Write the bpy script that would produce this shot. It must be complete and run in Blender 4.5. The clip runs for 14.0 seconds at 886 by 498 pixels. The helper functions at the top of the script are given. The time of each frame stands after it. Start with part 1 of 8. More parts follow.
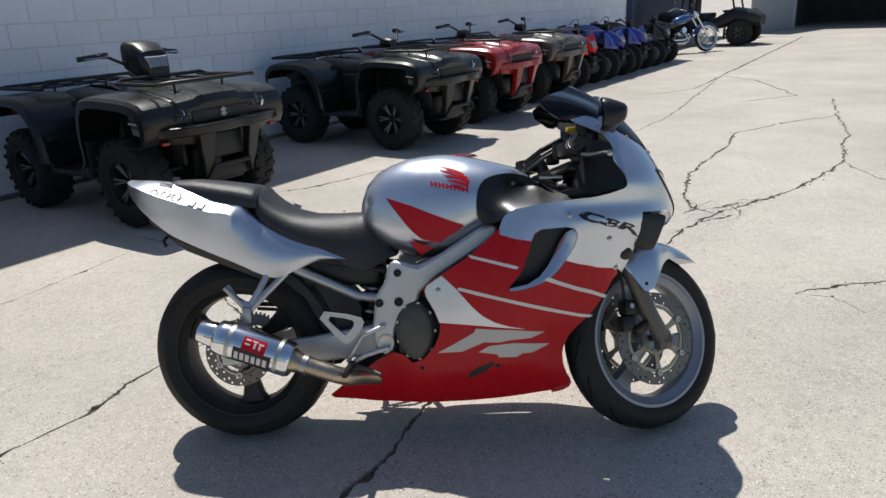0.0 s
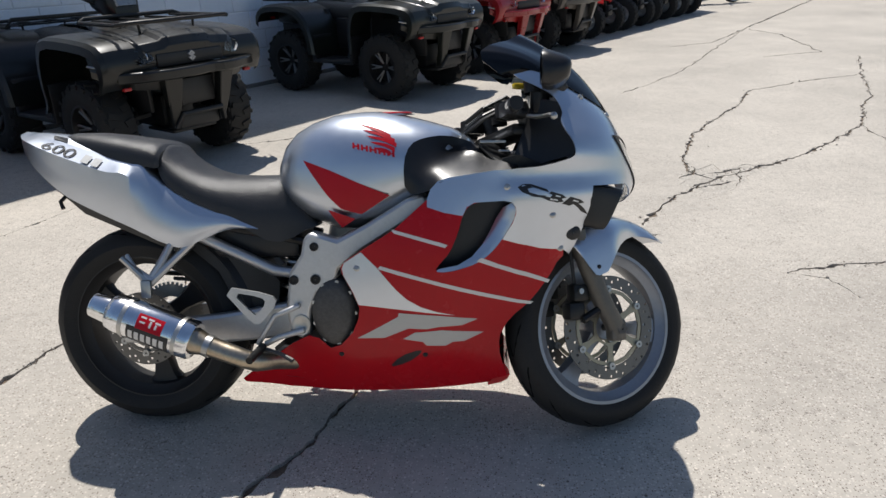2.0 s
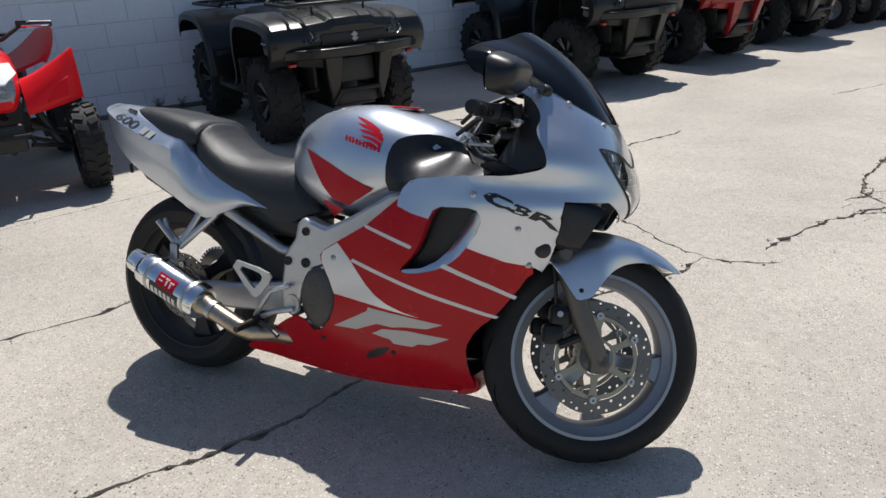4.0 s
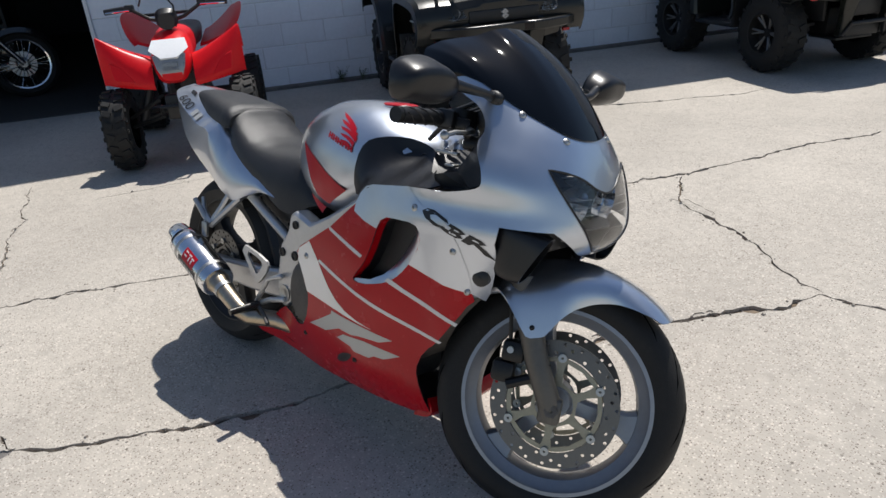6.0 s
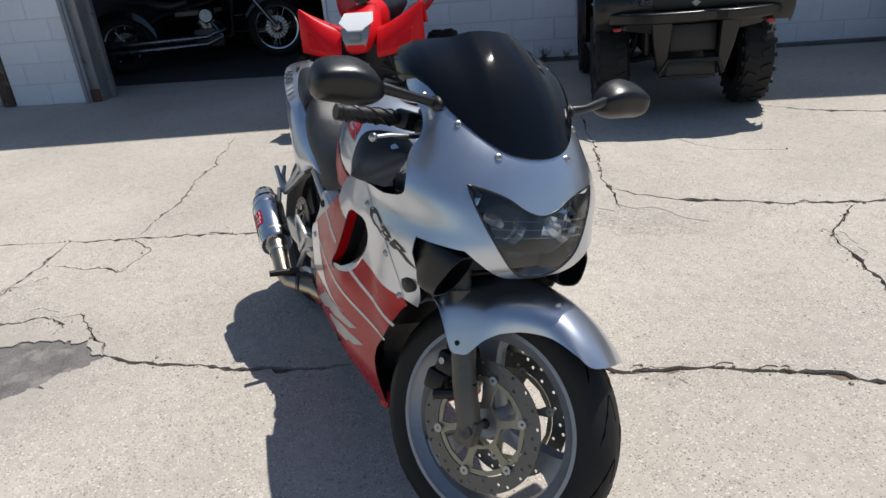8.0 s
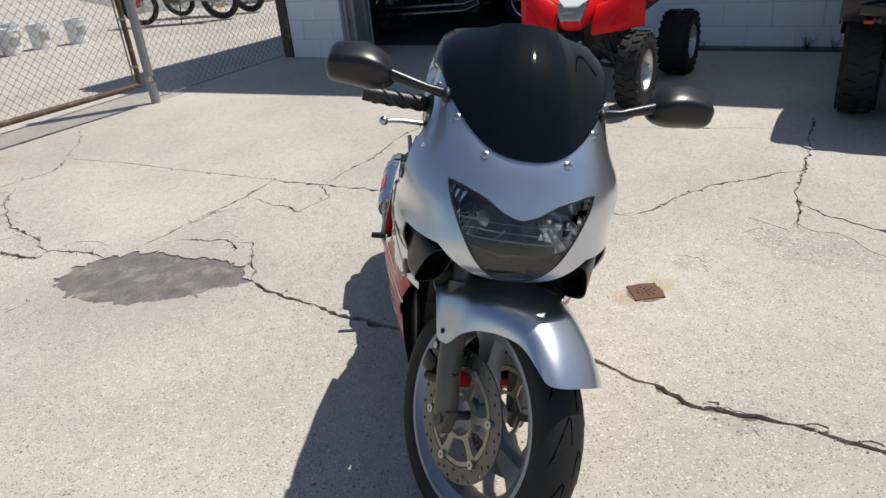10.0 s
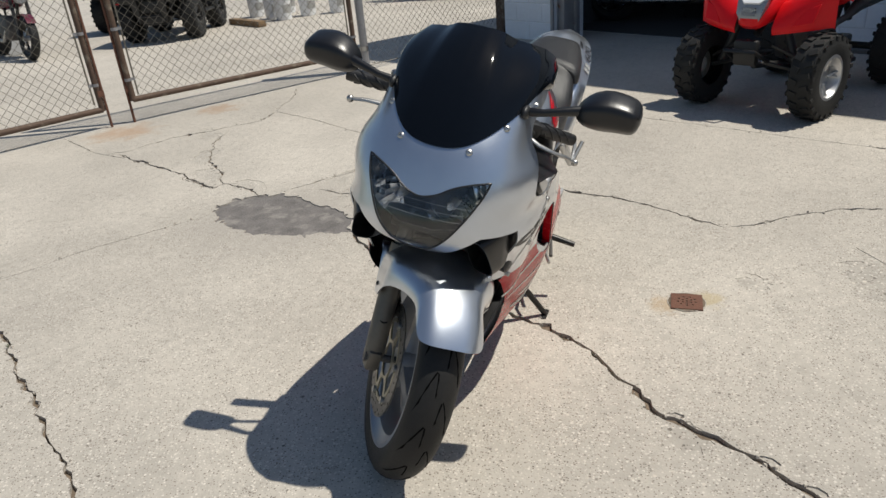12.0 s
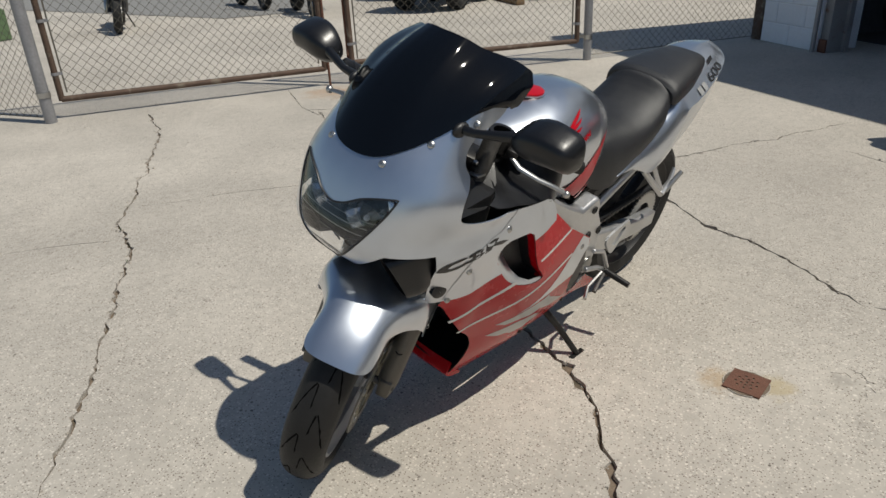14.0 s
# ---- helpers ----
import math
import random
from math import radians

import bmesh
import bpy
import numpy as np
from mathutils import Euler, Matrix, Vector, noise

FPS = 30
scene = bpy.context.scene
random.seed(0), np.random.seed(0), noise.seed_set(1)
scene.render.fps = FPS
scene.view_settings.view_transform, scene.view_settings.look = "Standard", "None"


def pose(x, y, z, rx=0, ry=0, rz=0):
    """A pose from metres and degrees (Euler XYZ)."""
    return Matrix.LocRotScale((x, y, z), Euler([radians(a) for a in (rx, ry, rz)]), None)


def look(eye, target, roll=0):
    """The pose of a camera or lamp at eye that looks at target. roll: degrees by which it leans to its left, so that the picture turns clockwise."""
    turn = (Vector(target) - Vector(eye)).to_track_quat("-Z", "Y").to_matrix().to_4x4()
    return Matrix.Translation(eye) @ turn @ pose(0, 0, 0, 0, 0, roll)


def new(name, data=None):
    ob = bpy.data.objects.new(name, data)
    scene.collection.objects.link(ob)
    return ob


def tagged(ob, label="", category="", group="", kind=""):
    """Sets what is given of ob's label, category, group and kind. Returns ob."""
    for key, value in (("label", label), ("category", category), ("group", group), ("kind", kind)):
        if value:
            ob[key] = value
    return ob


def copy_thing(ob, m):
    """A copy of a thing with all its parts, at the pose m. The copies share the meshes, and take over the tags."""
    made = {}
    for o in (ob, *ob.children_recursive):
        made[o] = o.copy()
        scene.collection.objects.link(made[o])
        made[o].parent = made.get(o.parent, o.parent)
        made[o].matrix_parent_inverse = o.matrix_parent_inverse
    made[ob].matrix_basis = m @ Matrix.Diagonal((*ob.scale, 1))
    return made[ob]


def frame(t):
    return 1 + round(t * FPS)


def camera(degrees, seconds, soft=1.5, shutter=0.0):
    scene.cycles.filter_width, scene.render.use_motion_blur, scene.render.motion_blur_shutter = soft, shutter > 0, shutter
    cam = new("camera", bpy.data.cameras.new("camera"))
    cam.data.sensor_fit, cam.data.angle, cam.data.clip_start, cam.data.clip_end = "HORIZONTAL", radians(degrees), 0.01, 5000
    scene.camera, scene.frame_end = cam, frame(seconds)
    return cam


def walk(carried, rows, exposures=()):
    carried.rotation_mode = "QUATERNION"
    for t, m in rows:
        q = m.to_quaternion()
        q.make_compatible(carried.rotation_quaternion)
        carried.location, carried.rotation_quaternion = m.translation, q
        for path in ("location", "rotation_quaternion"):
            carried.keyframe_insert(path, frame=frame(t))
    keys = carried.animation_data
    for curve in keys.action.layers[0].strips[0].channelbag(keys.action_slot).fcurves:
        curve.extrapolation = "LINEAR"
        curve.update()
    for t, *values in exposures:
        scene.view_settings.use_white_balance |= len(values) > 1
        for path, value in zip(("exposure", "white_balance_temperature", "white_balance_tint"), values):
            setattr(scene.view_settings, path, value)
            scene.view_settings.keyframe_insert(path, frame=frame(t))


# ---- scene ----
cam = camera(65.0, 14.0)
PATH = [
    (0, (0.358, 0.411, 1.342), (0.253, 2.299, 0.691), -3.0),
    (0.5, (0.372, 0.436, 1.31), (0.232, 2.291, 0.574), -3.2),
    (1, (0.415, 0.516, 1.289), (0.307, 2.346, 0.489), -2.8),
    (1.5, (0.493, 0.622, 1.299), (0.389, 2.451, 0.496), -1.7),
    (2, (0.598, 0.694, 1.301), (0.441, 2.529, 0.521), -2.0),
    (2.5, (0.776, 0.726, 1.317), (0.439, 2.544, 0.555), -2.1),
    (2.7, (0.834, 0.734, 1.318), (0.436, 2.537, 0.548), -2.3),
    (4.8, (1.4, 1.103, 1.296), (0.434, 2.655, 0.484), -3.4),
    (5, (1.434, 1.159, 1.293), (0.426, 2.681, 0.476), -3.8),
    (5.5, (1.523, 1.289, 1.299), (0.397, 2.703, 0.443), -4.3),
    (6, (1.665, 1.401, 1.312), (0.381, 2.683, 0.471), -4.8),
    (6.5, (1.779, 1.51, 1.314), (0.374, 2.665, 0.482), -5.4),
    (7, (1.828, 1.661, 1.311), (0.348, 2.726, 0.488), -5.3),
    (7.5, (1.883, 1.8, 1.317), (0.309, 2.712, 0.486), -5.2),
    (8, (2.015, 1.944, 1.312), (0.35, 2.655, 0.461), -5.2),
    (8.5, (2.079, 2.069, 1.306), (0.349, 2.592, 0.449), -5.9),
    (9, (2.08, 2.215, 1.296), (0.292, 2.556, 0.467), -5.7),
    (9.2, (2.09, 2.261, 1.3), (0.29, 2.526, 0.469), -5.6),
    (11.3, (2.278, 2.93, 1.318), (0.524, 2.525, 0.447), -4.4),
    (11.5, (2.294, 3.012, 1.324), (0.551, 2.541, 0.463), -4.1),
    (12, (2.258, 3.176, 1.315), (0.576, 2.511, 0.463), -5.2),
    (12.5, (2.137, 3.312, 1.31), (0.523, 2.5, 0.454), -4.7),
    (13, (2.027, 3.469, 1.314), (0.529, 2.478, 0.434), -4.6),
    (13.5, (1.918, 3.656, 1.312), (0.528, 2.498, 0.461), -3.7),
    (14, (1.764, 3.733, 1.293), (0.473, 2.466, 0.441), -3.0),
]
walk(cam, [(t, look(eye, target, roll)) for t, eye, target, roll in PATH],
     exposures=((0.0, 0.07, 6600, 10), (9.2, 0.05, 6600, 10), (11.3, -0.03, 6900, 8), (14.0, -0.37, 6900, 7)))

# ---- light ----
SUN = Vector((-0.21, 0.50, 1.057)).normalized()      # towards the sun
ELEV = math.asin(SUN.z)
AZIM = math.atan2(SUN.x, SUN.y)                      # clockwise from +y
world = bpy.data.worlds.new("sky")
world.use_nodes = True
scene.world = world
sky = world.node_tree.nodes.new("ShaderNodeTexSky")
sky.sky_type, sky.sun_disc = "NISHITA", False
sky.sun_elevation, sky.sun_rotation = ELEV, AZIM
sky.air_density, sky.dust_density, sky.ozone_density = 1.0, 0.5, 2.4
back = world.node_tree.nodes["Background"]
back.inputs[1].default_value = 0.092
world.node_tree.links.new(sky.outputs[0], back.inputs[0])
sun = new("sun", bpy.data.lights.new("sun", "SUN"))
sun.data.energy, sun.data.angle, sun.data.color = 4.55, radians(0.53), (1.0, 0.975, 0.935)
sun.matrix_world = look(SUN * 30, (0, 0, 0))
scene.view_settings.exposure = 0.0


# ---- materials ----
def mat(name, col, rough=0.5, metal=0.0, var=0.12, scale=6.0, bump=0.0, bscale=90.0, coat=0.0, rvar=0.08,
        stain=None, stain_at=0.6, stain_scale=3.0, island=False, spec=None, flake=0.0):
    """Two scales of noise vary the colour and the gloss; a bump gives fine relief; stain is a second colour in patches."""
    m = bpy.data.materials.new(name)
    m.use_nodes = True
    n, l = m.node_tree.nodes, m.node_tree.links
    b = n["Principled BSDF"]
    tc = n.new("ShaderNodeTexCoord")
    big, fine = n.new("ShaderNodeTexNoise"), n.new("ShaderNodeTexNoise")
    big.inputs["Scale"].default_value, fine.inputs["Scale"].default_value = scale, scale * 11
    big.inputs["Detail"].default_value = fine.inputs["Detail"].default_value = 5
    for t in (big, fine):
        l.new(tc.outputs["Object"], t.inputs["Vector"])
    mean = n.new("ShaderNodeMath")
    mean.operation = "ADD"
    l.new(big.outputs["Fac"], mean.inputs[0]), l.new(fine.outputs["Fac"], mean.inputs[1])
    src = mean.outputs[0]
    rng = n.new("ShaderNodeMapRange")
    rng.inputs["From Min"].default_value, rng.inputs["From Max"].default_value = 0.6, 1.4
    rng.inputs["To Min"].default_value, rng.inputs["To Max"].default_value = 1 - var, 1 + var
    l.new(src, rng.inputs["Value"])
    val = rng.outputs[0]
    if island:
        info = n.new("ShaderNodeObjectInfo")
        geo = n.new("ShaderNodeNewGeometry")
        s = n.new("ShaderNodeMath")
        s.operation = "ADD"
        l.new(info.outputs["Random"], s.inputs[0]), l.new(geo.outputs["Random Per Island"], s.inputs[1])
        r2 = n.new("ShaderNodeMapRange")
        r2.inputs["From Max"].default_value = 2.0
        r2.inputs["To Min"].default_value, r2.inputs["To Max"].default_value = 0.93, 1.06
        l.new(s.outputs[0], r2.inputs["Value"])
        k = n.new("ShaderNodeMath")
        k.operation = "MULTIPLY"
        l.new(val, k.inputs[0]), l.new(r2.outputs[0], k.inputs[1])
        val = k.outputs[0]
    mul = n.new("ShaderNodeVectorMath")
    mul.operation = "SCALE"
    mul.inputs[0].default_value = col
    l.new(val, mul.inputs["Scale"])
    out = mul.outputs[0]
    if stain:
        patch = n.new("ShaderNodeTexNoise")
        patch.inputs["Scale"].default_value, patch.inputs["Detail"].default_value = stain_scale, 8
        patch.inputs["Roughness"].default_value = 0.65
        l.new(tc.outputs["Object"], patch.inputs["Vector"])
        pr = n.new("ShaderNodeMapRange")
        pr.inputs["From Min"].default_value, pr.inputs["From Max"].default_value = stain_at, stain_at + 0.12
        l.new(patch.outputs["Fac"], pr.inputs["Value"])
        mix = n.new("ShaderNodeMix")
        mix.data_type = "RGBA"
        l.new(pr.outputs[0], mix.inputs["Factor"])
        l.new(out, mix.inputs["A"])
        mix.inputs["B"].default_value = (*stain, 1)
        out = mix.outputs["Result"]
    l.new(out, b.inputs["Base Color"])
    b.inputs["Metallic"].default_value = metal
    if spec is not None:
        b.inputs["Specular IOR Level"].default_value = spec
    rr = n.new("ShaderNodeMapRange")
    rr.inputs["From Min"].default_value, rr.inputs["From Max"].default_value = 0.6, 1.4
    rr.inputs["To Min"].default_value, rr.inputs["To Max"].default_value = max(0.02, rough - rvar), min(1, rough + rvar)
    l.new(src, rr.inputs["Value"])
    l.new(rr.outputs[0], b.inputs["Roughness"])
    if coat:
        b.inputs["Coat Weight"].default_value, b.inputs["Coat Roughness"].default_value = coat, 0.04
    if bump:
        bt = n.new("ShaderNodeTexNoise")
        bt.inputs["Scale"].default_value, bt.inputs["Detail"].default_value = bscale, 4
        l.new(tc.outputs["Object"], bt.inputs["Vector"])
        bn = n.new("ShaderNodeBump")
        bn.inputs["Strength"].default_value, bn.inputs["Distance"].default_value = min(1.0, bump), 0.004
        l.new(bt.outputs["Fac"], bn.inputs["Height"])
        l.new(bn.outputs[0], b.inputs["Normal"])
    return m


def concrete_mat(name, col, dark, marks=(), coarse=1.0):
    """Weathered concrete: sand-coloured paste, dark and pale aggregate grains, faint wide stains."""
    m = mat(name, col, rough=0.88, var=0.16, scale=2.0, bump=0.55, bscale=130 * coarse, rvar=0.05, stain=tuple(c * 0.86 for c in col), stain_at=0.56, stain_scale=9.0)
    n, l = m.node_tree.nodes, m.node_tree.links
    b = n["Principled BSDF"]
    base = b.inputs["Base Color"].links[0].from_socket
    tc = n["Texture Coordinate"]
    drift = n.new("ShaderNodeTexNoise")
    drift.inputs["Scale"].default_value, drift.inputs["Detail"].default_value = 3.5, 6
    l.new(tc.outputs["Object"], drift.inputs["Vector"])
    for scale, lo, hi, colour in ((105, 0.70, 0.36, dark), (78, 0.60, 0.36, (0.64, 0.59, 0.52)), (150, 0.52, 0.36, (0.18, 0.145, 0.12)), (120, 0.48, 0.38, (0.62, 0.57, 0.50)), (46, 0.84, 0.26, (0.14, 0.12, 0.10)), (38, 0.84, 0.24, (0.62, 0.56, 0.48)), (21, 0.92, 0.15, (0.13, 0.11, 0.09))):
        scale *= coarse
        vor = n.new("ShaderNodeTexVoronoi")
        vor.inputs["Scale"].default_value = scale
        l.new(tc.outputs["Object"], vor.inputs["Vector"])
        pick = n.new("ShaderNodeMapRange")
        pick.inputs["From Min"].default_value, pick.inputs["From Max"].default_value = hi, hi * 0.6
        pick.inputs["To Max"].default_value = 1.0
        l.new(vor.outputs["Distance"], pick.inputs["Value"])
        some = n.new("ShaderNodeSeparateColor")
        l.new(vor.outputs["Color"], some.inputs[0])
        gate = n.new("ShaderNodeMapRange")
        gate.inputs["From Min"].default_value, gate.inputs["From Max"].default_value = lo, lo + 0.2
        sway = n.new("ShaderNodeMath")
        sway.operation = "MULTIPLY_ADD"
        sway.inputs[1].default_value = 0.7
        l.new(drift.outputs["Fac"], sway.inputs[0]), l.new(some.outputs[0], sway.inputs[2])
        less = n.new("ShaderNodeMath")
        less.operation = "SUBTRACT"
        less.inputs[1].default_value = 0.35
        l.new(sway.outputs[0], less.inputs[0])
        l.new(less.outputs[0], gate.inputs["Value"])
        both = n.new("ShaderNodeMath")
        both.operation = "MULTIPLY"
        l.new(pick.outputs[0], both.inputs[0]), l.new(gate.outputs[0], both.inputs[1])
        mix = n.new("ShaderNodeMix")
        mix.data_type = "RGBA"
        l.new(both.outputs[0], mix.inputs["Factor"])
        l.new(base, mix.inputs["A"])
        mix.inputs["B"].default_value = (*colour, 1)
        base = mix.outputs["Result"]
    wide = n.new("ShaderNodeTexNoise")
    wide.inputs["Scale"].default_value, wide.inputs["Detail"].default_value = 0.55, 7
    l.new(tc.outputs["Object"], wide.inputs["Vector"])
    wr = n.new("ShaderNodeMapRange")
    wr.inputs["From Min"].default_value, wr.inputs["From Max"].default_value = 0.30, 0.70
    wr.inputs["To Min"].default_value, wr.inputs["To Max"].default_value = 0.84, 1.10
    l.new(wide.outputs["Fac"], wr.inputs["Value"])
    sc = n.new("ShaderNodeVectorMath")
    sc.operation = "SCALE"
    l.new(base, sc.inputs[0]), l.new(wr.outputs[0], sc.inputs["Scale"])
    base = sc.outputs[0]
    for x, y, r, colour in marks:
        off = n.new("ShaderNodeVectorMath")
        off.operation = "SUBTRACT"
        off.inputs[1].default_value = (x, y, 0)
        l.new(tc.outputs["Object"], off.inputs[0])
        ln = n.new("ShaderNodeVectorMath")
        ln.operation = "LENGTH"
        l.new(off.outputs[0], ln.inputs[0])
        rag = n.new("ShaderNodeTexNoise")
        rag.inputs["Scale"].default_value, rag.inputs["Detail"].default_value = 2.2 / r, 8
        l.new(tc.outputs["Object"], rag.inputs["Vector"])
        add = n.new("ShaderNodeMath")
        add.operation = "MULTIPLY_ADD"
        add.inputs[1].default_value = -1.8 * r
        l.new(rag.outputs["Fac"], add.inputs[0]), l.new(ln.outputs["Value"], add.inputs[2])
        fade = n.new("ShaderNodeMapRange")
        fade.inputs["From Min"].default_value, fade.inputs["From Max"].default_value = r * .1, -r * .6
        fade.inputs["To Max"].default_value = 0.55
        l.new(add.outputs[0], fade.inputs["Value"])
        mix = n.new("ShaderNodeMix")
        mix.data_type = "RGBA"
        l.new(fade.outputs[0], mix.inputs["Factor"])
        l.new(base, mix.inputs["A"])
        mix.inputs["B"].default_value = (*colour, 1)
        base = mix.outputs["Result"]
    l.new(base, b.inputs["Base Color"])
    return m


def glass_mat(name, col, rough=0.03):
    m = bpy.data.materials.new(name)
    m.use_nodes = True
    b = m.node_tree.nodes["Principled BSDF"]
    b.inputs["Base Color"].default_value = (*col, 1)
    b.inputs["Transmission Weight"].default_value = 1.0
    b.inputs["Roughness"].default_value, b.inputs["IOR"].default_value = rough, 1.45
    return m


CONCRETE = concrete_mat("concrete", (0.46, 0.42, 0.365), (0.19, 0.165, 0.14), ((-0.03, 3.12, 0.08, (0.40, 0.27, 0.14)), (-0.10, 3.25, 0.075, (0.40, 0.31, 0.15)), (-1.95, -1.12, 0.30, (0.36, 0.21, 0.11)), (-2.7, -0.75, 0.22, (0.34, 0.21, 0.12)), (-0.55, 1.2, 0.55, (0.33, 0.30, 0.265))))
CRACKDIRT = mat("crack dirt", (0.155, 0.118, 0.085), 0.95, var=0.5, scale=24, stain=(0.07, 0.058, 0.038), stain_at=0.54, stain_scale=11)
PATCH = mat("asphalt patch", (0.155, 0.142, 0.134), 0.95, var=0.42, scale=11, bump=1.0, bscale=110, stain=(0.25, 0.23, 0.21), stain_at=0.52, stain_scale=9)
WORN = concrete_mat("scaled concrete", (0.42, 0.385, 0.335), (0.16, 0.14, 0.12), coarse=0.7)
BLOCK = mat("white painted block", (0.82, 0.85, 0.90), 0.7, var=0.05, scale=2.2, bump=0.5, bscale=70, island=True, stain=(0.55, 0.54, 0.52), stain_at=0.66, stain_scale=2.0)
MORTAR = mat("painted mortar", (0.70, 0.72, 0.75), 0.85, var=0.15, scale=5, bump=0.4)
METALDOOR = mat("corrugated sheet", (0.52, 0.55, 0.58), 0.5, metal=0.3, var=0.12, scale=3)
# indoor surfaces: near-black base colours carry the shade of the unlit bays
SHADEWALL = mat("shade-dark interior wall", (0.06, 0.06, 0.065), 0.9, var=0.3, scale=2)
SHADEFLOOR = mat("shade-dark shop floor", (0.07, 0.066, 0.062), 0.8, var=0.25, scale=2)
STEELPOST = mat("grey painted steel", (0.30, 0.30, 0.31), 0.5, metal=0.4, var=0.2, scale=7, stain=(0.17, 0.08, 0.04), stain_at=0.62, stain_scale=9)
RUSTYPIPE = mat("rusty pipe", (0.115, 0.075, 0.055), 0.75, metal=0.3, var=0.35, scale=9, stain=(0.26, 0.22, 0.17), stain_at=0.55, stain_scale=7)
WIRE = mat("galvanised wire", (0.17, 0.155, 0.13), 0.55, metal=0.6, var=0.25, scale=4)
RUST = mat("rusty iron", (0.16, 0.075, 0.05), 0.85, metal=0.2, var=0.3, scale=25, bump=0.5, bscale=200)
GRASS = mat("grass", (0.07, 0.11, 0.035), 0.8, var=0.4, scale=3, island=True)
WEED = mat("weed leaf", (0.06, 0.09, 0.03), 0.7, var=0.35, scale=12, island=True)

BLACKPL = mat("black plastic", (0.013, 0.013, 0.014), 0.42, var=0.2, scale=9, bump=0.12, bscale=350)
GLOSSBLK = mat("gloss black", (0.012, 0.012, 0.013), 0.12, var=0.2, scale=6, coat=0.6)
BLACKMET = mat("black metal", (0.025, 0.024, 0.023), 0.38, metal=0.5, var=0.3, scale=12)
GREYPL = mat("worn grey plastic", (0.045, 0.046, 0.045), 0.6, var=0.2, scale=6)
CHROME = mat("chrome", (0.80, 0.80, 0.80), 0.09, metal=1.0, var=0.05, scale=10, rvar=0.04)
STEEL = mat("brushed steel", (0.46, 0.455, 0.44), 0.38, metal=1.0, var=0.1, scale=14)
ALU = mat("cast aluminium", (0.55, 0.55, 0.55), 0.42, metal=0.85, var=0.1, scale=10, bump=0.08, bscale=260)
DIRTYMET = mat("dirty engine metal", (0.10, 0.095, 0.09), 0.55, metal=0.6, var=0.35, scale=14)
PIPE = mat("heat-tinted pipe", (0.44, 0.37, 0.28), 0.34, metal=1.0, var=0.2, scale=9, rvar=0.04)
YELLOW = mat("yellow plastic", (0.70, 0.50, 0.03), 0.5)
ORANGE = mat("orange lens", (0.65, 0.16, 0.02), 0.25)
REDLENS = mat("red lens", (0.40, 0.02, 0.02), 0.2)
WHITEPL = mat("white plastic", (0.75, 0.76, 0.77), 0.4, var=0.05)
LENS = glass_mat("clear lens", (0.92, 0.93, 0.94))
MIRROR = mat("mirror glass", (0.85, 0.86, 0.87), 0.03, metal=1.0, var=0.02, rvar=0.0)


